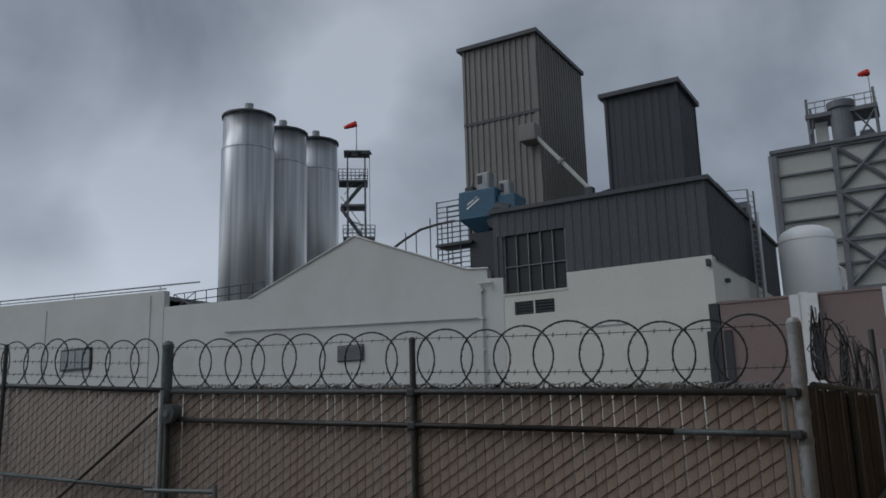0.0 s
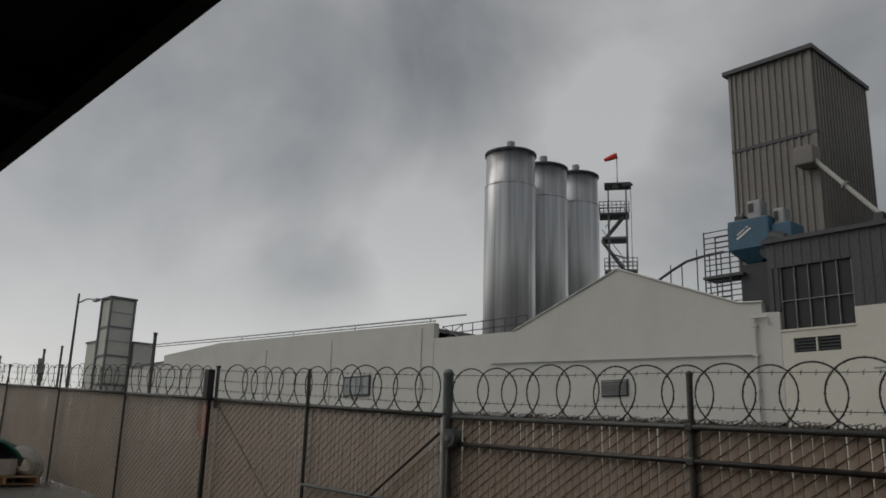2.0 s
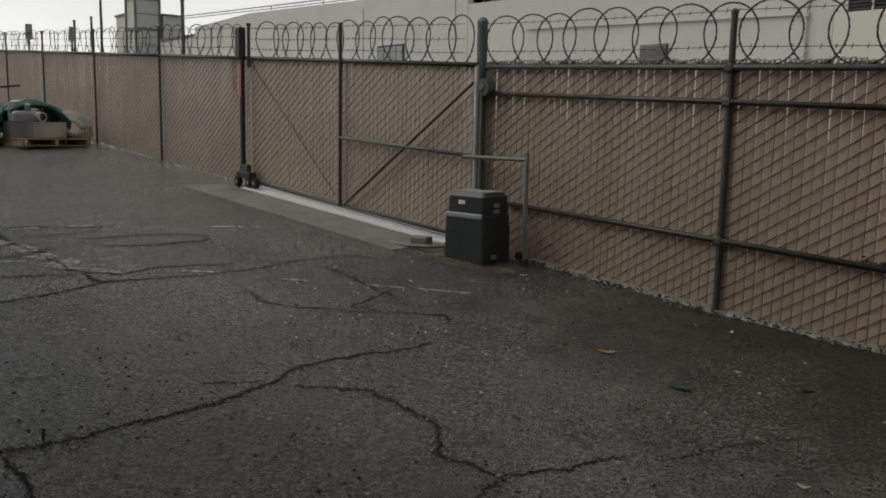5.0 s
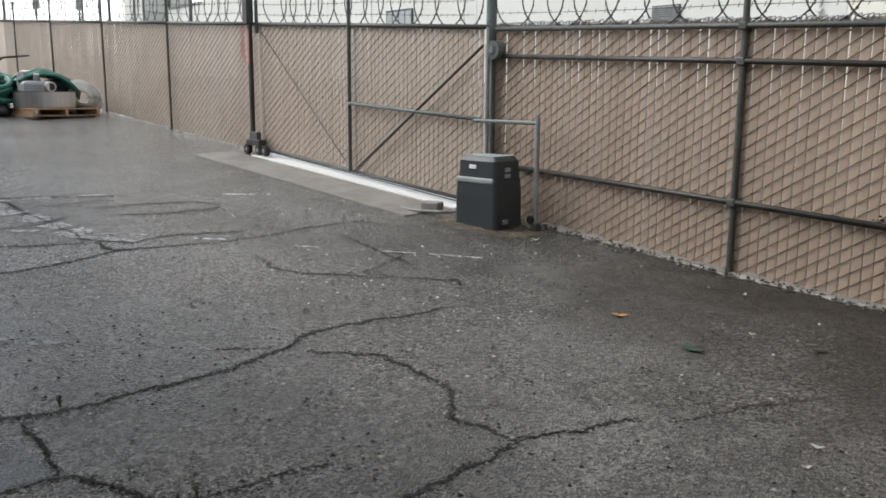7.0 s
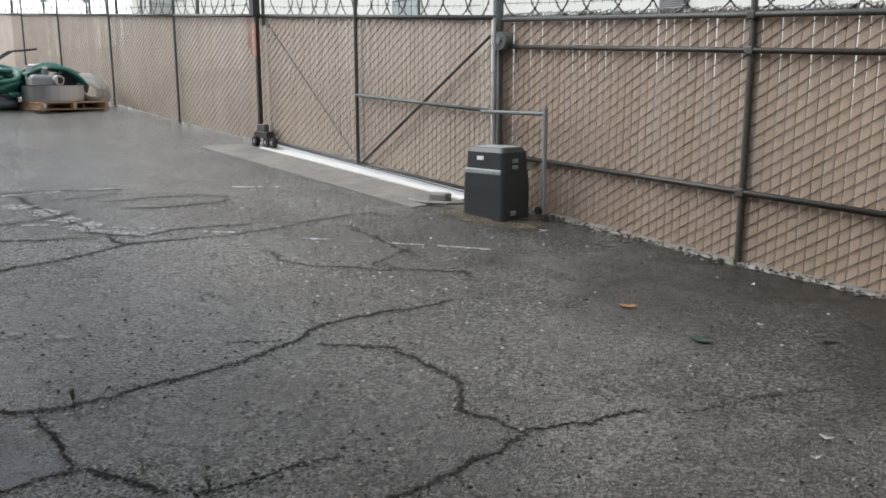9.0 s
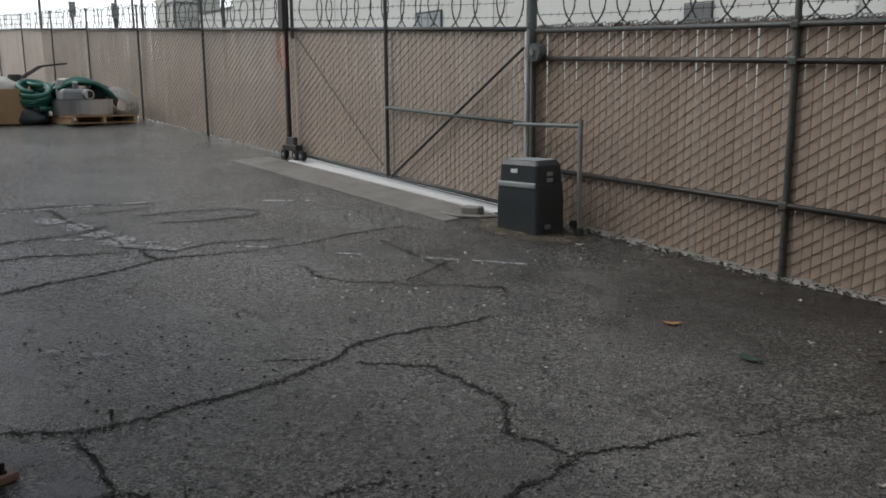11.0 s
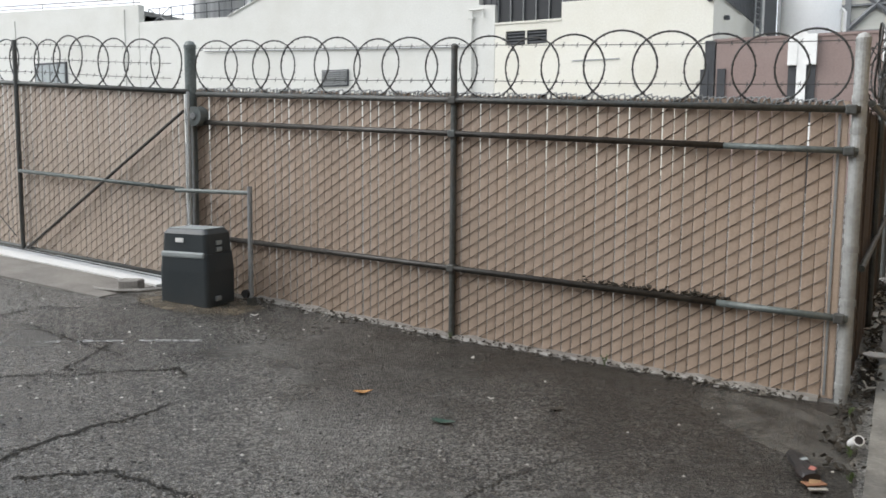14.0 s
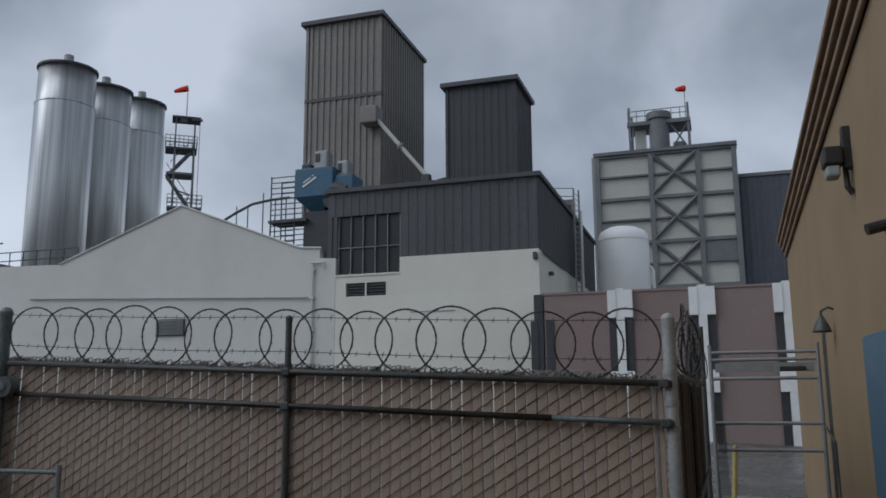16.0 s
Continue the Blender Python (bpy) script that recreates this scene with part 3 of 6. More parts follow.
def factory_block():
    b = thing("factory_block", "cream factory block under charcoal ribbed steel cladding", "building", (-14, 40, 0))
    o = Vector((14, -40, 0))

    def own(bm):
        bmesh.ops.translate(bm, verts=bm.verts, vec=o)
        return bm

    z1, z2, xr = 9.3, 13.1, -8.5
    for lo, hi in (((-19.44, 40, 0), (xr, 40.4, 7.35)), ((-19.44, 40, 7.35), (-18.84, 40.4, 8.5)), ((-16.57, 40, 7.35), (xr, 40.4, 8.5)),
                   ((-18.84, 40, 8.05), (-16.57, 40.4, 8.5)), ((-15.82, 40, 8.5), (xr, 40.4, z1))):
        part("front_wall", own(box(lo, hi)), M_CREAM, b)
    part("side_wall", own(box((xr - 0.4, 40.4, 0), (xr, 60, z1))), M_CREAM, b)
    core = bmesh.new()
    add_box(core, (-15.8, 40.15, z1), (xr - 0.12, 60, z2 - 0.1))
    add_box(core, (-20.0, 40.15, 11.75), (-15.8, 60, z2 - 0.1))
    add_box(core, (-20.0, 41.2, 8.0), (-15.8, 60, 11.75))
    part("core", own(core), M_BLACKCLAD, b)
    clad(b, (-15.82 + 14, 0.12), 0, 15.82 + xr, z1, z2, M_CHARCOAL, depth=0.03)
    clad(b, (-20.0 + 14, 0.12), 0, 4.18, 11.7, z2, M_CHARCOAL, depth=0.03)
    clad(b, (-20.0 + 14, 0.12), 0, 0.6, 9.5, 11.7, M_CHARCOAL, sheet=0.6, pitch=0.3)
    clad(b, (xr + 14, 0.15), 90, 19.8, z1, z2, M_CHARCOAL)
    fas = bmesh.new()
    add_box(fas, (-20.1, 39.9, z2 - 0.1), (xr + 0.2, 40.2, z2 + 0.12))
    add_box(fas, (xr - 0.1, 40.2, z2 - 0.1), (xr + 0.2, 60, z2 + 0.12))
    part("fascia", own(fas), M_CHARCOAL, b)
    part("roof", own(box((-20, 40.2, z2 - 0.09), (xr - 0.1, 60, z2 + 0.02))), M_ROOF, b)
    win = part("window", own(box((-19.40, 40.30, 8.55), (-15.85, 40.36, 11.72))), M_GLASS, b, "tall dark window grid")
    for i in range(6):
        x = -19.36 + i * 0.7
        part("mullion", own(box((x - 0.014, 40.16, 8.5), (x + 0.014, 40.29, 11.7))), M_GALV, win)
    part("transom", own(box((-19.4, 40.14, 9.96), (-15.85, 40.295, 9.99))), M_GALV, win)
    part("window_sill", own(box((-19.44, 39.95, 8.42), (-15.82, 40.29, 8.52))), M_CREAM, win)
    lou = part("louvre_vent", own(box((-18.84, 40.2, 7.35), (-16.57, 40.3, 8.05))), M_BLACKCLAD, b, "dark louvred vent slot")
    for i in range(2):
        for j in range(4):
            part("louvre", own(box((-18.78 + i * 1.12, 40.04, 7.42 + j * 0.16), (-17.75 + i * 1.12, 40.14, 7.48 + j * 0.16))), M_FRAME, lou)
    part("louvre_divider", own(box((-17.74, 39.98, 7.35), (-17.66, 40.1, 8.05))), M_CREAM, lou)
    part("wall_lamp", own(box((xr - 0.25, 39.7, 8.75), (xr - 0.05, 40.0, 9.1), 0.04)), M_FRAME, b)
    part("sign_bar", own(box((-15.2, 39.96, 6.38), (-12.8, 40, 6.44))), M_GALV, b)
    part("wall_lamp", own(box((xr, 42.4, 8.3), (xr + 0.25, 42.7, 8.5), 0.04)), M_FRAME, b)
    part("conduit", own(sweep(bmesh.new(), [(xr + 0.1, 40.6, 9.2), (xr + 0.1, 47, 9.25)], 0.05)), M_FRAME, b)
    return b


factory_block()


def clad_tower(name, label, x0, x1, y0, y1, z0, z1, mat, band=None, side=(0.42, 0.06), depth=0.06):
    cx, cy = (x0 + x1) / 2, (y0 + y1) / 2
    t = thing(name, label, "tower", (cx, cy, z0))
    o = Vector((-cx, -cy, -z0))

    def own(bm):
        bmesh.ops.translate(bm, verts=bm.verts, vec=o)
        return bm

    part("core", own(box((x0 + 0.05, y0 + 0.05, z0), (x1 - 0.05, y1, z1 - 0.1))), mat, t)
    h = z1 - z0
    clad(t, (x0 - cx, y0 - cy), 0, x1 - x0, 0, h, mat, 0.42, 1.3, depth)
    clad(t, (x1 - cx, y0 - cy), 90, y1 - y0, 0, h, mat, side[0], 1.3, side[1])
    rf = bmesh.new()
    add_box(rf, (x0 - 0.35, y0 - 0.35, z1 - 0.12), (x1 + 0.3, y1 + 0.2, z1 + 0.15))
    part("roof", own(rf), M_CHARCOAL, t, "dark overhanging roof edge")
    for c in ((x0, y0), (x1, y0), (x1, y1)):
        part("corner_trim", own(box((c[0] - 0.09, c[1] - 0.09, z0), (c[0] + 0.09, c[1] + 0.05, z1 - 0.1))), mat, t)
    if band:
        bm = bmesh.new()
        add_box(bm, (x0 - 0.1, y0 - 0.12, band), (x1 + 0.12, y0, band + 0.2))
        add_box(bm, (x1, y0, band), (x1 + 0.12, y1, band + 0.2))
        part("band", own(bm), M_CHARCOAL, t)
    return t


clad_tower("elevator_tower", "tall taupe ribbed steel elevator tower", -24.55, -19.45, 46, 53.8, 12.9, 26.1, M_TAUPE, 20.75, (0.43, 0.17), 0.08)
clad_tower("process_tower", "black ribbed steel process tower", -15.4, -11.15, 47, 51.4, 13.0, 21.1, M_BLACKCLAD, None, (0.42, 0.05), 0.025)


def chute():
    c = thing("chute", "pale grey steel chute slanting down from the tower", "chute", (-18.75, 45, 12.3))
    part("hood", box((-1.55, -0.2, 6.3), (-0.45, 0.9, 7.4), 0.08), M_TAUPE, c)
    part("duct", tube((-0.6, 0.2, 6.6), (2.6, 0.2, 2.75), 0.125, sides=8), M_PANEL, c)
    part("flange", tube((0.93, 0.2, 4.76), (1.03, 0.2, 4.64), 0.24, sides=8), M_GALV, c)
    part("outlet", box((2.35, 0.0, 0.75), (2.85, 0.5, 2.8), 0.05), M_FRAME, c)


chute()


def roof_rail(at, length, posts, z=1.0, label="dark steel guard rail on the roof"):
    r = thing("guard_rail", label, "railing", at)
    for i in range(posts):
        part("post", tube((i * length / (posts - 1), 0, 0), (i * length / (posts - 1), 0, z), 0.04, sides=6), M_FRAME, r)
    for h in (z * 0.5, z):
        part("rail", tube((0, 0, h), (length, 0, h), 0.04, sides=6), M_FRAME, r)


roof_rail((-19.0, 43.5, 13.0), 5.2, 6)


def roof_unit(at, size, label, mat=M_GALV, pipe=True):
    u = thing("roof_vent_unit", label, "vent", at)
    part("body", box((-size[0] / 2, -size[1] / 2, 0), (size[0] / 2, size[1] / 2, size[2]), 0.05), mat, u)
    part("grille", box((-size[0] * 0.35, -size[1] / 2 - 0.04, size[2] * 0.25), (size[0] * 0.35, -size[1] / 2, size[2] * 0.75)), M_FRAME, u)
    if pipe:
        part("stack", sweep(bmesh.new(), [(0, 0, size[2]), (0, 0, size[2] + 0.6), (0.25, -0.1, size[2] + 0.9), (0.6, -0.2, size[2] + 0.9)], 0.22, 8), mat, u)


roof_unit((-19.2, 44.5, 13.0), (0.7, 0.7, 0.9), "small pale roof vent box", M_CREAM, False)
roof_unit((-9.2, 53, 13.1), (1.0, 1.0, 1.6), "grey roof air-handling box", M_GALV, False)
roof_unit((-15.9, 46.4, 13.0), (0.5, 0.5, 1.0), "dark roof vent cowl on a curb", M_FRAME)


def hopper():
    h = thing("blue_hopper", "blue steel hopper machine with a white mark", "machine", (-21.25, 41.6, 9.2))
    bm = box((-1.15, -0.9, 3.9), (1.2, 0.9, 5.6), 0.08)
    part("body", bm, M_BLUE, h)
    cone = bmesh.new()
    bmesh.ops.create_cone(cone, cap_ends=True, segments=4, radius1=0.55, radius2=1.55, depth=0.7, matrix=Matrix.Translation((0.05, 0, 3.55)) @ Matrix.Rotation(radians(45), 4, "Z"))
    part("cone", cone, M_BLUE, h)
    part("leg_frame", box((-0.75, -0.5, 0), (1.5, 0.6, 3.2), 0.05), M_BLACKCLAD, h)
    part("motor", tube((1.1, -0.5, 4.4), (1.9, -0.5, 4.1), 0.45, sides=12), M_FRAME, h)
    for x, z, w in ((0.15, 5.6, 0.42), (1.5, 4.9, 0.34)):
        cowl = part("cowl", box((x - w, -0.35, z), (x + w, 0.45, z + 1.15), 0.12), M_GALV, h, "grey boxed vent cowl")
        part("opening", box((x - w * 0.75, -0.38, z + 0.45), (x - w * 0.05, -0.352, z + 0.95), 0.01), M_BLACKCLAD, cowl)
        part("pipe", tube((x + w * 0.4, -0.2, z - 0.5), (x + w * 0.4, -0.2, z), 0.14, sides=10), M_GALV, cowl)
    part("side_box", box((1.21, -0.7, 3.7), (2.3, 0.8, 5.1), 0.06), M_BLUE, h)
    part("fan_ring", tube((1.25, -0.95, 3.75), (1.25, -0.72, 3.75), 0.62, sides=20), M_BLACKCLAD, h)
    part("gear", box((-1.0, -0.4, 5.6), (-0.45, 0.2, 6.0), 0.06), M_FRAME, h)
    part("lever", tube((-0.75, -0.1, 6.0), (-0.6, -0.1, 6.35), 0.07, sides=8), M_GALV, h)
    mark = bmesh.new()
    add_box(mark, (-0.75, -0.93, 4.75), (0.2, -0.905, 4.86))
    add_box(mark, (-0.6, -0.93, 4.95), (-0.1, -0.905, 5.02))
    add_box(mark, (0.0, -0.93, 4.97), (0.16, -0.905, 5.02))
    bmesh.ops.rotate(mark, verts=mark.verts, cent=(-0.2, -0.92, 4.9), matrix=Matrix.Rotation(radians(-32), 3, "Y"))
    part("mark", mark, M_WHITE, h, "slanting white painted mark")


hopper()


def ladder_cage():
    c = thing("caged_stair", "dark steel caged stair platform beside the hopper", "stair", (-23.15, 41.4, 9.6))
    for x in (-0.75, 0.75):
        for y in (-0.6, 0.6):
            part("post", box((x - 0.03, y - 0.03, 0), (x + 0.03, y + 0.03, 4.9)), M_FRAME, c)
    for i in range(14):
        z = 0.8 + i * 0.31
        part("bar", tube((-0.75, -0.6, z), (0.75, -0.6, z), 0.03, sides=5), M_FRAME, c)
        part("bar", tube((-0.75, 0.6, z), (0.75, 0.6, z), 0.03, sides=5), M_FRAME, c)
    for z in (0.55, 2.2):
        part("deck", box((-0.85, -0.7, z), (1.5, 0.7, z + 0.14)), M_FRAME, c)
    part("brace", tube((-0.7, -0.6, 0.5), (0.9, -0.6, -0.6), 0.06, sides=6), M_FRAME, c)
    part("brace", tube((0.6, -0.6, -0.7), (1.5, -0.6, 0.5), 0.06, sides=6), M_FRAME, c)


ladder_cage()


def pipe_bridge():
    p = thing("pipe_bridge", "thin dark pipe run on stanchions over the gable", "pipework", (-27, 42, 10))
    part("pipe", sweep(bmesh.new(), [(-0.9, 0, 2.4), (0.1, 0, 2.9), (1.2, 0, 3.35), (2.4, 0, 3.5), (3.6, 0, 3.55)], 0.08, 6), M_FRAME, p)
    for x, lo, hi in ((0.15, 1.2, 3.3), (0.9, 1.0, 3.2), (1.9, 0.7, 3.95), (2.7, 0.4, 3.5), (3.4, 0.2, 3.5)):
        part("stanchion", tube((x, 0, lo), (x, 0, hi), 0.035, sides=5), M_FRAME, p)
    part("plank", box((2.3, -0.4, 0.55), (4.0, 0.4, 0.75)), M_FRAME, p)


pipe_bridge()


def roof_ladder():
    r = thing("roof_ladder", "white painted caged access ladder on the side wall", "ladder", (-8.1, 49, 7.5))
    for dx in (0, 0.55):
        part("rail", tube((dx * 0.4, dx, 0), (dx * 0.4, dx, 7.0), 0.06, sides=6), M_GALV, r)
    for i in range(20):
        part("rung", tube((0, 0, 0.4 + i * 0.33), (0.22, 0.55, 0.4 + i * 0.33), 0.025, sides=5), M_GALV, r)
    for z in (6.0, 6.5, 7.0):
        part("guard", sweep(bmesh.new(), [(0, 0, z), (-1.2, 0, z + 0.1), (-1.2, -2.2, z + 0.1)], 0.03, 5), M_GALV, r)
    part("pipe", sweep(bmesh.new(), [(0.25, 0.9, 0.2), (0.25, 0.9, 5.8)], 0.1, 8), M_WHITE, r)


roof_ladder()


# ---- silos ----
def silo(at, group="steel silos"):
    s = thing("silo", "tall brushed stainless steel silo with a stub vent on top", "silo", at, group)
    r, h = 2.6, 32.6
    part("shell", turned([(r, 0), (r, h - 3.6), (r - 0.02, h - 3.5), (r - 0.1, h - 3.35), (r - 0.1, h)], 48), M_STAINLESS, s, smooth=True)
    part("rim", turned([(r - 0.14, h - 0.12), (r + 0.06, h - 0.1), (r + 0.06, h + 0.1), (r - 0.14, h + 0.12)], 48), M_FRAME, s, "dark rim ring")
    part("roof", turned([(r - 0.12, h), (r * 0.5, h + 0.35), (0.3, h + 0.55)], 48), M_STAINLESS, s, smooth=True)
    part("stub_vent", turned([(0.42, h + 0.3), (0.42, h + 1.55), (0.1, h + 1.6)], 16), M_GALV, s)
    part("ring", turned([(r, h - 3.65), (r + 0.04, h - 3.6), (r + 0.04, h - 3.5), (r - 0.1, h - 3.4)], 48), M_STAINLESS, s)
    return s


first = silo((-56.4, 59.5, -0.2))
for x, y, z in ((-57.6, 66.0, 0.25), (-59.3, 73.7, 1.7)):
    copy_thing(first, pose(x, y, z))


def windsock(at, label="red cloth windsock on a thin pole", h=3.4, size=1.5, turn=200):
    w = thing("windsock", label, "windsock", at)
    part("pole", tube((0, 0, 0), (0, 0, h), 0.05, 0.035, 6), M_GALV, w)
    sock = bmesh.new()
    d = Vector((math.cos(radians(turn)), math.sin(radians(turn)), -0.25))
    pts = [Vector((0, 0, h - 0.2)) + d * size * f for f in (0, 0.35, 0.7, 1.0)]
    rings = []
    for p, r in zip(pts, (0.3, 0.27, 0.22, 0.15)):
        q = d.to_track_quat("Z", "Y")
        rings.append([sock.verts.new(p + q @ Vector((r * math.cos(k * math.tau / 10), r * math.sin(k * math.tau / 10), 0))) for k in range(10)])
    for u, v in zip(rings, rings[1:]):
        for k in range(10):
            sock.faces.new((u[k], u[(k + 1) % 10], v[(k + 1) % 10], v[k]))
    sock.faces.new(rings[-1])
    part("sock", sock, M_RED, w, "faded red cloth sock", True)


def stair_tower():
    s = thing("stair_tower", "open steel stair tower with railed decks beside the silos", "stair", (-46.7, 64.3, 0.6), turn=36)
    for x in (-0.85, 0.85):
        for y in (-0.8, 0.8):
            part("post", box((x - 0.09, y - 0.09, 0), (x + 0.09, y + 0.09, 24.6)), M_FRAME_HAZE_GREY, s, "grey steel column")
            part("canopy_post", box((x - 0.055, y - 0.055, 24.62), (x + 0.055, y + 0.055, 27.5)), M_FRAME, s)
    for z, x0, x1, mat in ((24.6, -1.7, 1.1, M_FRAME), (22.2, -1.5, 0.95, M_FRAME_HAZE_GREY), (19.0, -1.3, 1.75, M_FRAME_HAZE_GREY), (15.8, -1.3, 1.75, M_FRAME_HAZE_GREY)):
        deck = part("deck", box((x0, -1.0, z - 0.2), (x1, 1.0, z)), mat, s)
        if z == 22.2:
            continue
        for h in (0.4, 0.75, 1.1):
            part("rail", sweep(bmesh.new(), [(x0, -1.0, z + h), (x1, -1.0, z + h), (x1, 1.0, z + h), (x0, 1.0, z + h)], 0.035, 5), mat, deck)
        for i in range(8):
            x = x0 + (x1 - x0) * i / 7
            for y in (-1.0, 1.0):
                part("baluster", tube((x, y, z), (x, y, z + 1.1), 0.03, sides=5), mat, deck)
    for za, zb, xa, xb in ((22.1, 19.0, -1.5, 0.6), (19.0, 15.8, 0.6, -1.5), (24.5, 22.2, 0.6, -1.2)):
        for y in (-0.55, 0.15):
            part("stringer", sweep(bmesh.new(), [(xa, y, za - 0.1), (xb, y, zb)], 0.13, 4), M_FRAME_HAZE_GREY, s)
        part("handrail", sweep(bmesh.new(), [(xa, -0.6, za + 0.95), (xb, -0.6, zb + 1.0)], 0.035, 5), M_FRAME_HAZE_GREY, s)
        for i in range(11):
            f = (i + 0.5) / 11
            x, z = xa + (xb - xa) * f, za + (zb - za) * f
            part("step", box((x - 0.13, -0.5, z - 0.03), (x + 0.13, 0.1, z + 0.02)), M_FRAME_HAZE_GREY, s)
    for z in (20.6, 17.4):
        part("tie_beam", sweep(bmesh.new(), [(-0.85, -0.8, z), (0.85, -0.8, z - 0.5)], 0.07, 4), M_FRAME_HAZE_GREY, s)
    part("canopy_frame", box((-1.2, -0.95, 27.45), (1.35, 0.95, 27.62)), M_FRAME, s)
    part("hoist", box((-0.5, -0.9, 27.0), (0.15, -0.4, 27.44), 0.05), M_FRAME, s)
    part("hoist_beam", box((0.5, -1.1, 27.2), (1.5, -0.9, 27.4)), M_FRAME, s)
    part("drop_cable", tube((1.28, -0.9, 19.1), (1.28, -0.9, 27.4), 0.025, sides=4), M_FRAME, s)


stair_tower()
windsock((-46.5, 64.1, 28.2), h=3.2, size=1.25)


# ---- framed building, tank and brown wall further east ----
def framed_building():
    b = thing("framed_building", "tall pale panelled building in a dark steel frame", "building", (-4, 75, 0))
    x0, x1, h = -5.9, 5.95, 23.9
    part("core", box((x0 + 0.1, 0.3, 0), (x1 - 0.1, 14, h - 0.1)), M_PANEL, b)
    cols = (x0, -1.15, 2.9, x1)
    levels = [h - i * 2.02 for i in range(11)]
    bm = box((-0.5, -0.06, -0.5), (0.5, 0.06, 0.5))
    me = bpy.data.meshes.new("panel")
    bm.to_mesh(me)
    bm.free()
    me.materials.append(M_PANEL)
    for i, (a, c) in enumerate(zip(cols, cols[1:])):
        for z1, z0 in zip(levels, levels[1:]):
            share("panel", me, b, Matrix.Translation(((a + c) / 2, 0.2, (z0 + z1) / 2)) @ Matrix.Diagonal((c - a - 0.1, 1, z1 - z0 - 0.12, 1)))
    for x in cols:
        part("column", box((x - 0.22, -0.25, 0), (x + 0.22, 0.2, h)), M_FRAME_HAZE_GREY, b)
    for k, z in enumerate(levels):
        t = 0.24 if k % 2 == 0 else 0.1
        part("beam", box((x0, -0.2, z - t), (x1, 0.18, z + 0.06)), M_FRAME_HAZE_GREY, b)
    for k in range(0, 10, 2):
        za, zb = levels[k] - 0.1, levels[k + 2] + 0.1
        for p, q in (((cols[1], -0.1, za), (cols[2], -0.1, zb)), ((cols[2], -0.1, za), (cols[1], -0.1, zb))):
            part("brace", sweep(bmesh.new(), [p, q], 0.2, 4), M_FRAME_HAZE_GREY, b)
    part("roof_edge", box((x0 - 0.3, -0.4, h), (x1 + 0.3, 14, h + 0.3)), M_FRAME_HAZE_GREY, b)
    part("dark_bay", box((2.95, -0.05, levels[5] + 0.1), (x1 - 0.1, 0.13, levels[4] - 0.2)), M_FRAME_HAZE_GREY, b)
    part("side_frame", box((x0 - 0.5, 0, 0), (x0 - 0.2, 0.3, h)), M_GALV, b)


framed_building()


def dark_annex():
    b = thing("dark_annex", "plain blue-black steel annex with a flat roof", "building", (5, 76, 0))
    part("core", box((-2.9, 0.1, 0), (6, 12, 21.3)), M_ANNEX, b)
    clad(b, (-2.9, 0.08), 0, 9.0, 0, 21.3, M_ANNEX, 0.5, 1.5)
    part("roof_edge", box((-3, -0.1, 21.2), (6.2, 12, 21.5)), M_FRAME_HAZE_GREY, b)


dark_annex()


def rooftop_plant():
    r = thing("rooftop_tower", "grey steel platform with a drum on the roof", "platform", (-4.3, 76, 24.1))
    for x in (-2.6, 2.6):
        for y in (-0.4, 2.4):
            part("post", box((x - 0.1, y - 0.1, 0), (x + 0.1, y + 0.1, 4.4)), M_FRAME_HAZE_GREY, r)
    part("deck", box((-2.8, -0.6, 2.6), (2.8, 2.6, 2.95)), M_FRAME_HAZE_GREY, r)
    part("drum", turned([(0.9, 0), (0.9, 3.0), (1.1, 3.1), (1.1, 3.7), (0.3, 3.8)], 20), M_FRAME_HAZE_GREY, r)
    for h in (3.5, 4.0):
        part("rail", sweep(bmesh.new(), [(-2.7, -0.5, h), (2.7, -0.5, h)], 0.05, 5), M_GALV, r)
    for i in range(8):
        part("baluster", tube((-2.7 + i * 0.77, -0.5, 2.9), (-2.7 + i * 0.77, -0.5, 4.0), 0.04, sides=5), M_GALV, r)
    for p, q in (((1.0, -0.4, 0), (2.6, -0.4, 2.6)), ((2.6, -0.4, 0), (1.0, -0.4, 2.6)), ((-2.6, -0.4, 0), (-2.2, -0.4, 2.6))):
        part("brace", sweep(bmesh.new(), [p, q], 0.08, 4), M_FRAME_HAZE_GREY, r)
    part("motor", box((1.2, -0.2, 0), (2.2, 0.6, 0.9), 0.1), M_FRAME_HAZE_GREY, r)
    part("panel", box((-2.2, 0.4, 0), (-1.2, 0.6, 2.4)), M_PANEL, r)


rooftop_plant()
windsock((-1.9, 75.8, 27.0), "small red windsock on a pole", 3.1, 0.85, 215)


def tank():
    t = thing("storage_tank", "white enamelled cylindrical tank with a domed top", "tank", (-5.4, 50, 0))
    part("shell", turned([(1.5, 0), (1.5, 11.3), (1.46, 11.55), (1.3, 11.8), (0.8, 12.05), (0.25, 12.15)], 40), M_TANK, t, smooth=True)
    part("seam", turned([(1.5, 11.2), (1.525, 11.22), (1.525, 11.3), (1.5, 11.32)], 40), M_TANK, t)
    part("pipe", sweep(bmesh.new(), [(1.7, -0.3, 0), (1.7, -0.3, 9.4), (1.5, -0.3, 9.6)], 0.09, 8), M_WHITE, t)


tank()


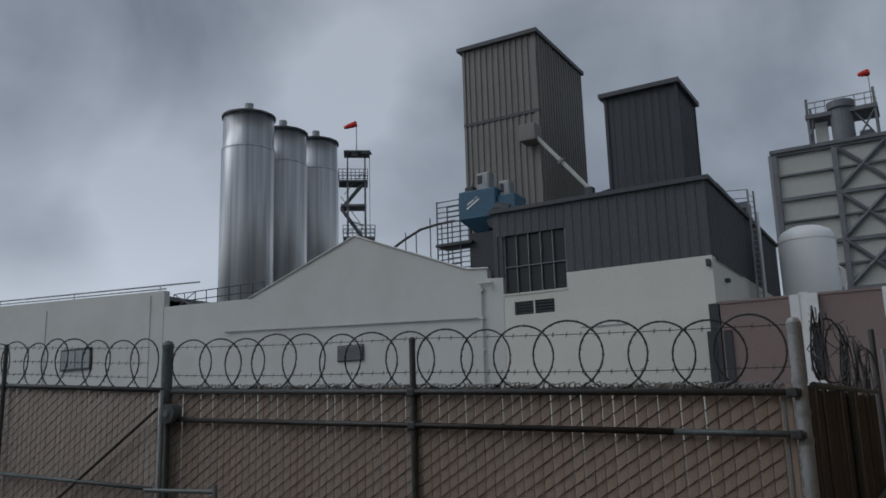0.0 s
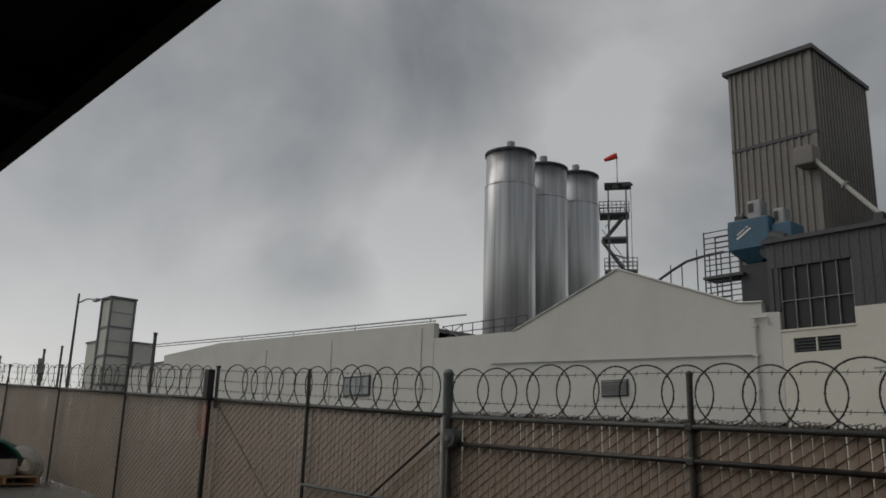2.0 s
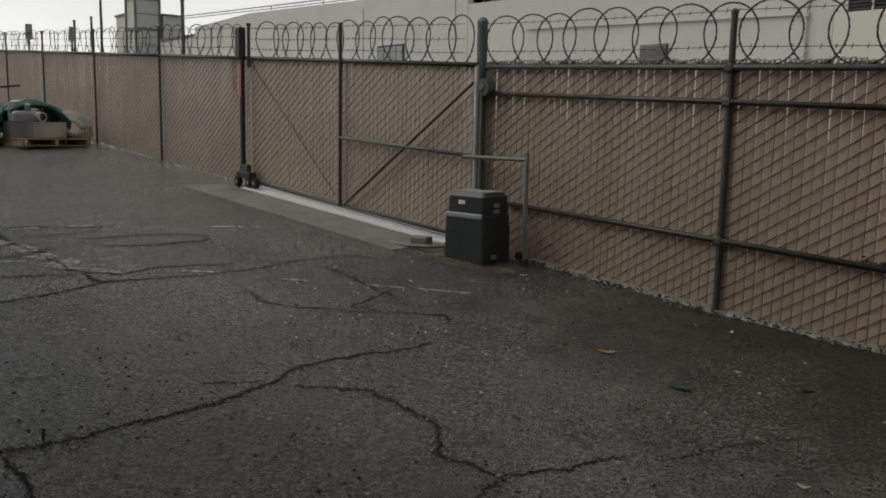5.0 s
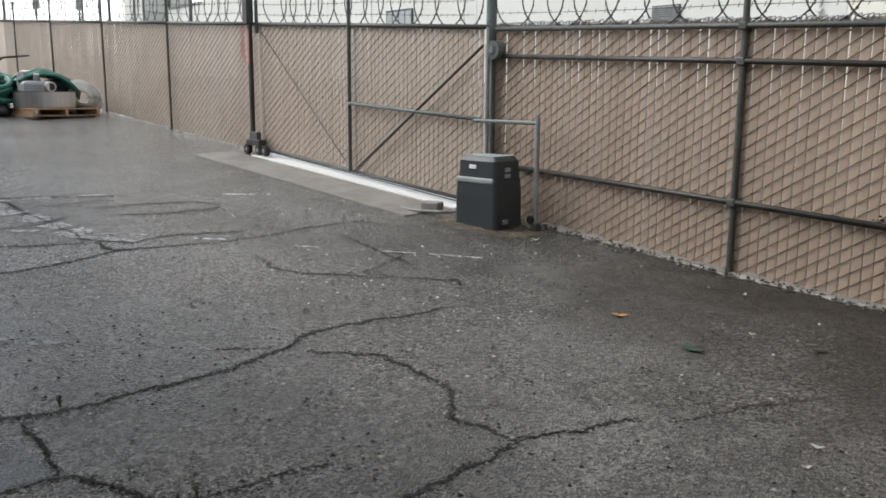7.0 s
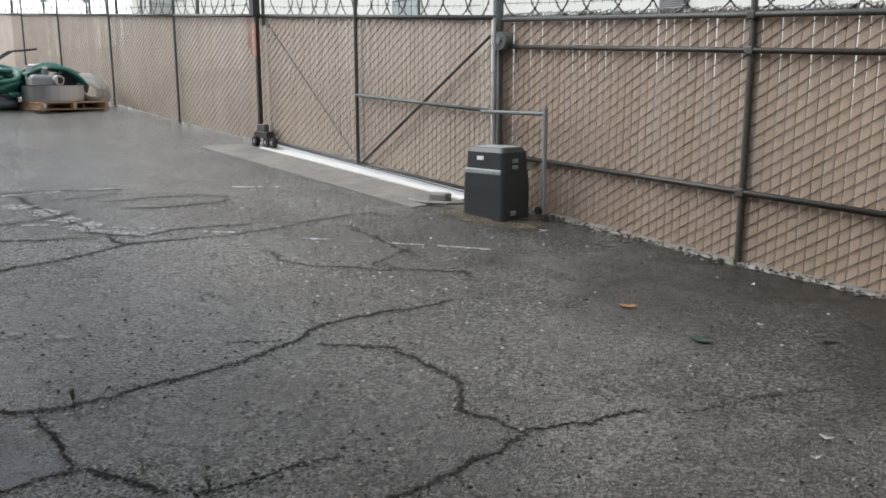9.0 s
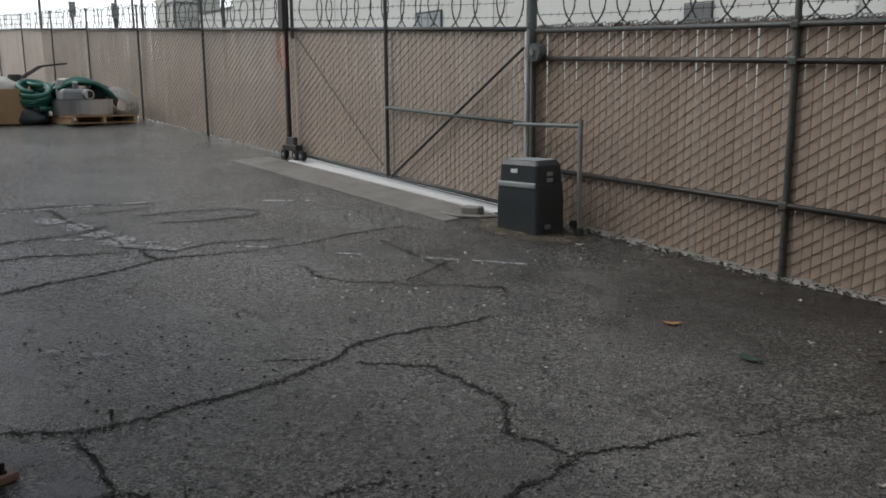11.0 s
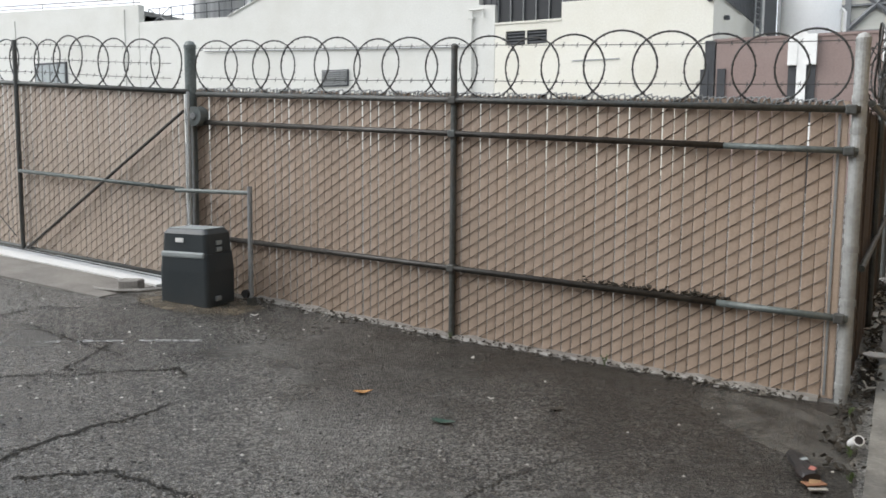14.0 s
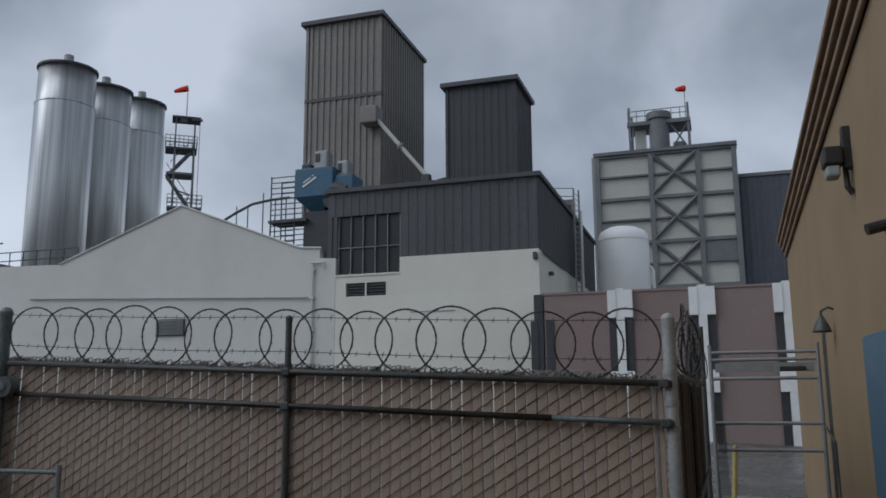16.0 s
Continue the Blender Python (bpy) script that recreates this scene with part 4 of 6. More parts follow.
def brown_wall():
    w = thing("wall_tilt_up", "brown tilt-up concrete wall with white pillars", "wall", (0, 36, 0), kind="structure")
    cols = (-7.65, -4.25, -0.92, 2.35, 5.7, 9.0)
    for a, c in zip(cols, cols[1:]):
        part("panel", box((a + 0.1, 0.15, -0.2), (c - 0.1, 0.45, 6.45)), M_MAUVE, w)
        part("coping", box((a, 0.1, 6.45), (c, 0.5, 6.55)), M_MAUVE, w)
    for i, x in enumerate(cols):
        if i:
            part("pillar", box((x - 0.17, -0.1, 0), (x + 0.17, 0.14, 6.6)), M_WHITE, w, "white painted pillar")
            cap = bmesh.new()
            add_box(cap, (x - 0.52, -0.14, 5.35), (x - 0.17, 0.13, 6.52))
            add_box(cap, (x + 0.17, -0.14, 5.35), (x + 0.52, 0.13, 6.52))
            part("pillar_cap", cap, M_WHITE, w)
            part("pillar_foot", box((x - 0.5, -0.12, 2.2), (x + 0.5, -0.101, 3.1)), M_WHITE, w)
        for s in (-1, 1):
            # black strip paints the shade of a narrow gap beside the pillar
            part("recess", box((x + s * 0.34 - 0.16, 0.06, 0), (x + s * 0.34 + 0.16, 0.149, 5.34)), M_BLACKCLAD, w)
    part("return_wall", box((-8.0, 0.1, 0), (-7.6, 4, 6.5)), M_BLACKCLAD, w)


brown_wall()


# ---- distance to the west ----
def far_tower():
    t = thing("panelled_tower", "distant pale panelled tower in a dark frame", "tower", (-136.6, 49.5, 0))
    h = 25.6
    part("core", box((-2.0, 0.1, 0), (1.95, 3.9, h)), M_PANEL, t)
    for x, y in ((-2.0, 0), (2.0, 0), (2.0, 3.9)):
        part("column", box((x - 0.16, y - 0.16, 0), (x + 0.16, y + 0.16, h)), M_FRAME_HAZE_GREY, t)
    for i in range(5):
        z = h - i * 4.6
        part("beam", box((-2.1, -0.08, z - 0.2), (1.84, 0.09, z + 0.1)), M_FRAME_HAZE_GREY, t)
        part("side_beam", box((1.93, 0.17, z - 0.2), (2.1, 3.74, z + 0.1)), M_FRAME_HAZE_GREY, t)
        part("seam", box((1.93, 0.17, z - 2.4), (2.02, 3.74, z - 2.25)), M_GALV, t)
    part("roof", box((-2.3, -0.3, h), (2.3, 4.2, h + 0.25)), M_FRAME_HAZE_GREY, t)


far_tower()


def far_annex(at, size, label, mat=M_PANEL):
    t = thing("low_outbuilding", label, "building", at)
    part("wall", box((-size[0] / 2, 0, 0), (size[0] / 2, size[1], size[2])), mat, t)
    part("roof", box((-size[0] / 2 - 0.2, -0.2, size[2]), (size[0] / 2 + 0.2, size[1] + 0.2, size[2] + 0.3)), M_FRAME_HAZE_GREY, t)
    part("window", box((size[0] / 2, size[1] * 0.3, size[2] * 0.55), (size[0] / 2 + 0.04, size[1] * 0.7, size[2] * 0.75)), M_GLASS, t)


far_annex((-136.0, 53.8, 0), (4.0, 3.0, 18.6), "distant pale annex beside the tower")
far_annex((-141.5, 49.8, 0), (5.0, 4.0, 18.8), "distant pale flat-roofed outbuilding")
far_annex((-190, 60, 0), (60, 12, 9), "long low grey shed far down the street", M_GREY_WALL)
far_annex((-118, 52, 0), (26, 10, 14.2), "low grey shed with a flat roof down the street", M_GREY_WALL)


def street_lamp():
    s = thing("street_lamp", "grey steel street lamp with a curved arm", "lamp", (-48.9, 16, lay(-48.9, 16)))
    part("pole", tube((0, 0, 0), (0, 0, 8.2), 0.10, 0.06, 8), M_RAIL, s)
    part("arm", sweep(bmesh.new(), [(0, 0, 7.65), (0.8, 0.2, 7.82), (1.7, 0.4, 7.72)], 0.04, 6), M_RAIL, s)
    part("lantern", box((1.5, 0.25, 7.58), (2.1, 0.5, 7.74), 0.05), M_GALV, s)


street_lamp()


def far_post(x, y, h, label="plain grey steel post by the street", r=0.07):
    p = thing("post", label, "post", (x, y, lay(x, y)))
    part("shaft", tube((0, 0, 0), (0, 0, h), r, sides=8), M_RAIL, p)
    part("cap", tube((0, 0, h), (0, 0, h + 0.06), r * 1.3, sides=8), M_RAIL, p)
    return p


far_post(-26.6, 11.2, 3.55, r=0.06)
far_post(-45, 13.4, 4.4, r=0.06)
far_post(-45, 14.23, 4.65, r=0.06)
far_post(-45, 9.83, 4.25, r=0.06)
for x, y in ((-26, 6.45), (-26, 7.61)):
    s = thing("street_sign", "grey back of a small street sign on a post", "sign", (x, y, lay(x, y)))
    part("post", tube((0, 0, 0), (0, 0, 2.3), 0.03, sides=6), M_RAIL, s)
    part("plate", box((0.03, -0.09, 2.0), (0.045, 0.09, 2.42)), M_GALV, s)


# ---- tan building beside the walkway, and the eave over the yard ----
def tan_building():
    b = thing("wall_east_building", "ochre stucco building wall with a stepped brown eave", "building", (0.95, 17, 0), kind="structure", turn=-1.2)
    part("wall", box((0, -24, -0.2), (0.3, 0, 4.7)), M_TANWALL, b)
    part("end_wall", box((0.3, -0.3, -0.2), (8, 0, 4.7)), M_TANWALL, b)
    part("roof", box((0.0, -24, 4.92), (8, 0.1, 5.0)), M_ROOF, b)
    for i in range(4):
        part("eave_moulding", box((-0.03 - 0.04 * i - 0.02, -24, 4.56 + i * 0.095), (0.0, 0.05, 4.56 + i * 0.095 + 0.07), 0.012), M_TRIM, b)
    # black sheet fills the gaps between the mouldings
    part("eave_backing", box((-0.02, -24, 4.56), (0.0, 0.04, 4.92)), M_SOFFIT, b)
    return b


tan_building()


def floodlight():
    f = thing("floodlight", "dark bronze wall floodlight on a bracket", "lamp", (0.74, 7.45, 3.72))
    part("bracket", box((-0.06, -0.05, 0.05), (0.03, 0.05, 0.42), 0.01), M_BLACK, f)
    bm = box((-0.22, -0.10, 0.08), (-0.06, 0.12, 0.24), 0.02)
    part("housing", bm, M_BLACK, f)
    part("lens", box((-0.20, -0.08, -0.02), (-0.09, 0.10, 0.08), 0.02), M_GREYPL, f, "clouded glass lens")
    part("arm", sweep(bmesh.new(), [(0.0, 0.0, -0.16), (-0.04, 0, -0.1), (-0.04, 0, 0.3)], 0.03, 6), M_BLACK, f)


floodlight()


def bell_lamp():
    f = thing("barn_lamp", "grey bell-shaped wall lamp on a curved arm", "lamp", (0.79, 9.85, 2.58))
    part("shade", turned([(0.10, 0.0), (0.095, 0.02), (0.07, 0.09), (0.035, 0.15), (0.02, 0.18)], 20), M_RAIL, f, smooth=True)
    f.children[0].location = (-0.12, 0, 0)
    part("arm", sweep(bmesh.new(), [(-0.12, 0, 0.17), (-0.12, 0, 0.23), (-0.05, 0, 0.27), (0.03, 0, 0.24)], 0.015, 6), M_RAIL, f)


bell_lamp()


def wall_camera():
    f = thing("wall_fitting", "small dark wall fitting", "fixture", (0.70, 6.05, 3.0))
    part("base", box((0, -0.05, -0.05), (0.04, 0.05, 0.05), 0.01), M_BLACK, f)
    part("head", tube((-0.12, -0.02, -0.02), (0.0, 0.0, 0.01), 0.04, sides=10), M_BLACK, f)


wall_camera()


def blue_door():
    d = thing("door_1", "blue-grey steel door standing slightly ajar", "door", (0.70, 5.75, lay(0.7, 5.75) + 0.035), kind="structure", turn=93.5)
    part("leaf", box((0, 0.0, 0.02), (0.98, 0.05, 2.15), 0.008), M_BLUEDOOR, d)
    part("door_handle", sweep(bmesh.new(), [(0.9, 0.05, 1.0), (0.9, 0.10, 1.0), (0.8, 0.10, 1.0)], 0.012, 6), M_GALV, d, "steel lever handle")


blue_door()


def canopy():
    c = thing("canopy", "black timber eave of the building behind, its unseen east end added", "roof", (-6, -3.8, 0), kind="structure")
    # east end is unseen, run on to the ochre wall to shade the ground
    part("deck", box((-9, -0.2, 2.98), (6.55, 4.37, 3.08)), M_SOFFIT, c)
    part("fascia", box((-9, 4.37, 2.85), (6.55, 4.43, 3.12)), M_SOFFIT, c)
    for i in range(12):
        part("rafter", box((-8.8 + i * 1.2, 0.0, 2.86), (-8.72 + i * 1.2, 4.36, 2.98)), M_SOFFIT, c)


canopy()
# unseen wall added to carry the eave, its height set for the yard's light
wall_back = tagged(mesh_object("wall_south", box((-32, -4.2, -0.3), (1.2, -3.9, 4.0)), M_TANWALL), "plain ochre stucco wall, added unseen behind the yard", "wall", kind="structure")


# ---- slatted chain-link fence ----
FY = 5.46
SLAT = 0.0745
MESH = 0.0925


def slat_mesh(h, mat):
    """One hollow privacy slat: a shallow rounded strip."""
    bm = bmesh.new()
    prof = [(-0.0353, 0.003), (-0.030, -0.002), (-0.012, -0.0035), (0.012, -0.0035), (0.030, -0.002), (0.0353, 0.003)]
    lo = [bm.verts.new((x, y, 0)) for x, y in prof]
    hi = [bm.verts.new((x, y, h)) for x, y in prof]
    for i in range(5):
        bm.faces.new((lo[i], lo[i + 1], hi[i + 1], hi[i]))
    bm.faces.new((lo[5], lo[0], hi[0], hi[5]))
    bm.faces.new(hi)
    me = bpy.data.meshes.new("slat")
    bmesh.ops.recalc_face_normals(bm, faces=bm.faces)
    bm.to_mesh(me)
    bm.free()
    me.materials.append(mat)
    return me


def link_wires(length, bottom, top, r=0.0030, front=-0.0090, back=0.0085):
    """Chain-link fabric: flattened spirals of wire hooked side by side, one round each slat."""
    verts, faces = [], []

    def bar(a, b):
        d = (b - a).normalized()
        u = d.cross(Vector((0, 1, 0))).normalized() * r
        w = u.cross(d).normalized() * r
        n = len(verts)
        for p in (a, b):
            verts.extend([p + u, p + w, p - u, p - w])
        for k in range(4):
            faces.append((n + k, n + (k + 1) % 4, n + 4 + (k + 1) % 4, n + 4 + k))

    leg = ((0.0, 0.0, 0.0), (0.10, 0.06, 1.0), (0.90, 0.94, 1.0))
    for i in range(int(length / SLAT)):
        x = i * SLAT
        z = bottom(x) + (MESH / 2 if i % 2 else 0.0) - ((bottom(x) - bottom(0)) % MESH)
        pts = []
        while z < top(x):
            pts += [Vector((x + u * SLAT, f * front, z + v * MESH / 2)) for u, v, f in leg]
            pts += [Vector((x + (1 - u) * SLAT, f * back, z + (1 + v) * MESH / 2)) for u, v, f in leg]
            z += MESH
        for a, b in zip(pts, pts[1:]):
            if bottom(x) <= a.z and b.z <= top(x):
                bar(a, b)
    me = bpy.data.meshes.new("chain_link_wire")
    me.from_pydata([tuple(v) for v in verts], [], faces)
    me.materials.append(M_LINK)
    return me


LOOP = bmesh.new()
sweep(LOOP, [(0.228 * math.cos(k * math.tau / 36), 0.012 * math.sin(2 * k * math.tau / 36), 0.228 * math.sin(k * math.tau / 36)) for k in range(36)], 0.0066, 5, True)
for k in range(24):
    a = k * math.tau / 24
    c = Vector((0.228 * math.cos(a), 0, 0.228 * math.sin(a)))
    t = Vector((-math.sin(a), 0, math.cos(a)))
    o = Vector((math.cos(a), 0, math.sin(a)))
    for f in (1, -1):
        vs = [LOOP.verts.new(c + t * 0.011 - o * 0.004 * f), LOOP.verts.new(c - t * 0.011 - o * 0.004 * f), LOOP.verts.new(c + o * 0.012 * f + Vector((0, 0.004, 0)))]
        LOOP.faces.new(vs)
LOOP_MESH = bpy.data.meshes.new("coil_loop")
LOOP.to_mesh(LOOP_MESH)
LOOP.free()
LOOP_MESH.materials.append(M_WIRE)


def razor_wire(x0, x1, y, height, label, strands, pitch=0.35, jitter=0.012, centres=None):
    """Flat overlapping loops of barbed tape with straight barbed strands, on a run of posts."""
    at = Vector((x0, y, height(x0)))
    w = thing("razor_wire", label, "razor wire", at, "razor wire on the fence")
    n = int((x1 - x0) / pitch)
    rng = random.Random(int(-x0 * 10))
    if centres is None:
        centres = [x0 + 0.16 + (i + 0.5) * (x1 - x0 - 0.32) / n + rng.uniform(-jitter, jitter) for i in range(n)]
    for i, x in enumerate(centres):
        s = rng.uniform(0.95, 1.06)
        m = Matrix.Translation((x - at.x, 0.02 * (i % 2) - 0.01, height(x) + 0.226 * s - at.z)) @ pose(0, 0, 0, rng.uniform(-5, 5), rng.uniform(-6, 6), rng.uniform(-9, 9)) @ Matrix.Diagonal((s * rng.uniform(0.95, 1.04), 1, s, 1))
        share("coil_loop", LOOP_MESH, w, m)
    for h in strands:
        bm = bmesh.new()
        steps = max(2, int((x1 - x0) / 0.1))
        pts = [Vector((x0 + (x1 - x0) * i / steps - at.x, -0.02, height(x0 + (x1 - x0) * i / steps) + h - at.z - 0.012 * math.sin(math.pi * ((i * 0.1) % 2.6) / 2.6))) for i in range(steps + 1)]
        sweep(bm, pts, 0.0026, 4)
        for p in pts[1:-1]:
            add_tube(bm, p + Vector((-0.008, 0, -0.02)), p + Vector((0.008, 0, 0.02)), 0.002, sides=3)
            add_tube(bm, p + Vector((0.008, -0.012, -0.014)), p + Vector((-0.008, 0.012, 0.014)), 0.002, sides=3)
        part("barbed_strand", bm, M_WIRE, w)
    return w


def round_post(fence, x, y, h, r, mat=M_POST, cap=True, collars=(), z=None):
    z = lay(x, y) if z is None else z
    p = part("post", tube((x, y, z - 0.05), (x, y, z + h), r, sides=16), mat, fence, smooth=False)
    if cap:
        part("cap", turned([(r * 1.08, -0.03), (r * 1.08, 0.0), (r * 0.7, r * 0.6), (r * 0.15, r * 0.8)], 16), mat, p).location = (x, y, z + h)
    for c in collars:
        part("collar", turned([(r * 1.12, -0.02), (r * 1.12, 0.02)], 16), mat, p).location = (x, y, z + c)
    return p


# the standing fence between the gate post and the corner post
def rail_h(x):
    return 2.188 - 0.0435 * (x + 6.0)


def fence_main():
    f = thing("slatted_fence", "tan slatted chain-link fence on dark pipe rails", "fence", (0, 0, 0))
    x0, x1 = -6.05, -0.73
    round_post(f, -3.432, FY - 0.03, 2.19, 0.024, M_RAIL, True, (0.55, 1.53, 1.78))
    round_post(f, -0.72, FY, 2.20, 0.041, M_ZINC, True, (0.1, 0.62, 0.95, 1.5, 1.66, 1.85))
    y = FY - 0.05
    rails = ((0.0, 0.0, 0.021, "top rail"), (-0.245, 0.0, 0.021, "rail"), (-1.255, 0.0, 0.023, "rail"))
    for dz, _, r, _n in rails:
        xm = x1 + 0.02 if dz == 0 else -1.48
        part("rail", tube((x0 + 0.05, y, rail_h(x0) + dz), (xm, y, rail_h(xm) + dz), r, sides=10), M_RAIL if dz == 0 else M_DARKRAIL, f, smooth=True)
        if dz:
            part("rail_end", tube((xm, y, rail_h(xm) + dz), (x1 + 0.02, y, rail_h(x1) + dz), r * 0.95, sides=10), M_POST, f, "grey end length of the rail", True)
        for px in (-3.432, -0.76):
            part("rail_clamp", box((px - 0.032, y - 0.026, rail_h(px) + dz - 0.028), (px + 0.032, y + 0.05, rail_h(px) + dz + 0.028), 0.008), M_RAIL, f)
    part("tension_bar", box((x1 - 0.10, FY - 0.012, rail_h(x1) - 1.75), (x1 - 0.085, FY - 0.004, rail_h(x1) - 0.02)), M_GALV, f)
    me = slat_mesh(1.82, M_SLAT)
    n = int((x1 - x0 - 0.02) / SLAT)
    rng = random.Random(5)
    for i in range(n):
        x = x0 + 0.03 + i * SLAT
        top = rail_h(x) + 0.043 + rng.uniform(-0.012, 0.012)
        share("slat", me, f, Matrix.Translation((x, FY + rng.uniform(-0.002, 0.002), top - 1.82)) @ pose(0, 0, 0, 0, rng.uniform(-0.15, 0.15), rng.uniform(-4, 4)))
    wires = new("chain_link_wire", link_wires(x1 - x0 - 0.06, lambda u: rail_h(x0 + u) - 1.8, lambda u: rail_h(x0 + u) + 0.05))
    wires.parent = f
    wires.location = (x0 + 0.03 - SLAT / 2, FY, 0)
    tagged(wires, "", kind="stuff")
    knuck = bmesh.new()
    for i in range(int((x1 - x0 - 0.1) / SLAT * 2)):
        x = x0 + 0.03 + (i + 0.5) * SLAT / 2 + rng.uniform(-0.008, 0.008)
        z = rail_h(x) + 0.012 + rng.uniform(-0.008, 0.010)
        sweep(knuck, [(x - 0.03, FY - 0.01, z), (x - 0.012, FY - 0.02, z + 0.04), (x + 0.012, FY, z + 0.05), (x + 0.03, FY - 0.01, z)], 0.006, 4)
    part("wire_knuckle", knuck, M_GALV, f, kind="stuff")
    return f


fence_main()
razor_wire(-6.05, -0.75, FY, lambda x: rail_h(x) + 0.02, "coiled razor wire with two barbed strands", (0.13, 0.385),
           centres=[-5.80, -5.47, -5.16, -4.85, -4.51, -4.15, -3.83, -3.48, -3.16, -2.83, -2.52, -2.19, -1.86, -1.54, -1.23, -0.99])


# the sliding gate
GY = 5.28


def gate_h(x):
    return 2.207 - 0.0644 * (x + 6.06)


def sliding_gate():
    g = thing("sliding_gate", "tan slatted chain-link sliding gate, closed", "gate", (0, 0, 0))
    x0, x1 = -10.54, -5.98
    part("top_rail", tube((x0, GY, gate_h(x0)), (x1, GY, gate_h(x1)), 0.022, sides=10), M_RAIL, g, smooth=True)
    part("bottom_rail", tube((x0, GY, gate_h(x0) - 1.64), (x1, GY, gate_h(x1) - 1.65), 0.02, sides=10), M_RAIL, g, smooth=True)
    for x in (x1,):
        part("stile", tube((x, GY, gate_h(x) - 1.65), (x, GY, gate_h(x)), 0.016, sides=10), M_ZINC, g)
    part("mid_post", tube((-8.29, GY - 0.02, gate_h(-8.29) - 1.66), (-8.29, GY - 0.02, gate_h(-8.29) + 0.42), 0.022, sides=10), M_RAIL, g)
    part("mid_rail", tube((-8.29, GY - 0.03, gate_h(-8.29) - 0.87), (-6.03, GY - 0.03, gate_h(-6.03) - 0.85), 0.019, sides=10), M_POST, g, smooth=True)
    part("brace", tube((-6.0, GY - 0.035, gate_h(-6.0) - 0.17), (-8.20, GY - 0.035, gate_h(-8.2) - 1.64), 0.014, sides=8), M_DARKRAIL, g)
    part("brace", tube((-10.5, GY + 0.03, gate_h(-10.5) - 0.1), (-8.4, GY - 0.01, gate_h(-8.4) - 1.55), 0.005, sides=6), M_RAIL, g)
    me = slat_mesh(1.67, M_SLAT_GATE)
    n = int((x1 - x0 - 0.04) / SLAT)
    rng = random.Random(8)
    for i in range(n):
        x = x0 + 0.04 + i * SLAT
        share("slat", me, g, Matrix.Translation((x, GY + 0.04 + rng.uniform(-0.002, 0.002), gate_h(x) - 1.67 + rng.uniform(-0.01, 0.01))) @ pose(0, 0, 0, 0, rng.uniform(-0.15, 0.15), rng.uniform(-4, 4)))
    wires = new("chain_link_wire", link_wires(x1 - x0 - 0.08, lambda u: gate_h(x0 + u) - 1.65, lambda u: gate_h(x0 + u)))
    wires.parent = g
    wires.location = (x0 + 0.04 - SLAT / 2, GY + 0.04, 0)
    tagged(wires, kind="stuff")
    # the roller carriage at the far end
    z = lay(-10.58, GY)
    e = part("end_post", box((-10.64, GY - 0.10, z + 0.14), (-10.585, GY - 0.045, z + 1.95), 0.008), M_BLACK, g, "black end post with peeling red tape")
    part("bracket", box((-10.71, GY - 0.13, z + 1.72), (-10.58, GY - 0.03, z + 2.12), 0.01), M_BLACK, e)
    part("tape", box((-10.632, GY - 0.107, z + 1.2), (-10.592, GY - 0.102, z + 1.64)), M_PINK, e)
    for i in range(4):
        part("cable", sweep(bmesh.new(), [(-10.76 - i * 0.035, GY - 0.08, z + 1.7), (-10.77 - i * 0.033, GY - 0.08, z + 1.45), (-10.75 - i * 0.036, GY - 0.08, z + 1.2 + 0.04 * i)], 0.005, 5), M_PINK, e)
    part("carriage", box((-10.7, GY - 0.14, z + 0.12), (-10.32, GY - 0.03, z + 0.2), 0.01), M_BLACK, g)
    part("fork", box((-10.64, GY - 0.12, z + 0.18), (-10.42, GY - 0.05, z + 0.3), 0.01), M_RAIL, g)
    for x in (-10.66, -10.34, -10.16):
        wheel = part("wheel", tube((x, GY - 0.16, z + 0.068), (x, GY - 0.10, z + 0.068), 0.068, sides=18), M_RUBBER, g)
        part("hub", tube((x, GY - 0.166, z + 0.068), (x, GY - 0.155, z + 0.068), 0.025, sides=10), M_GALV, wheel)
    part("bottom_cable", tube((-10.52, GY + 0.0, z + 0.06), (-6.2, GY, lay(-6.2, GY) + 0.06), 0.006, sides=6), M_RAIL, g)
    # the big post at which the gate passes into the fence
    a = round_post(g, -6.10, 5.44, 2.155, 0.05, M_POST, True)
    part("side_pipe", tube((-6.02, GY + 0.09, lay(-6.02, GY)), (-6.02, GY + 0.09, lay(-6.02, GY) + 1.62), 0.014, sides=8), M_GALV, g)
    z = lay(-6.1, 5.4)
    roller = part("guide_roller", tube((-5.965, 5.33, z + 1.53), (-5.965, 5.43, z + 1.53), 0.085, sides=18), M_POST, g, "worn grey guide roller")
    part("roller_axle", tube((-5.965, 5.315, z + 1.53), (-5.965, 5.33, z + 1.53), 0.03, sides=10), M_GALV, roller)
    part("roller_plate", box((-6.08, 5.34, z + 1.46), (-5.95, 5.38, z + 1.60), 0.01), M_RAIL, g)
    return g


sliding_gate()
razor_wire(-10.62, -6.2, GY + 0.05, lambda x: gate_h(x) + 0.0, "coiled razor wire with three barbed strands on the gate", (0.12, 0.25, 0.39),
           centres=[-10.11, -9.79, -9.46, -9.18, -8.86, -8.53, -8.23, -7.91, -7.58, -7.31, -6.95, -6.6, -6.27])


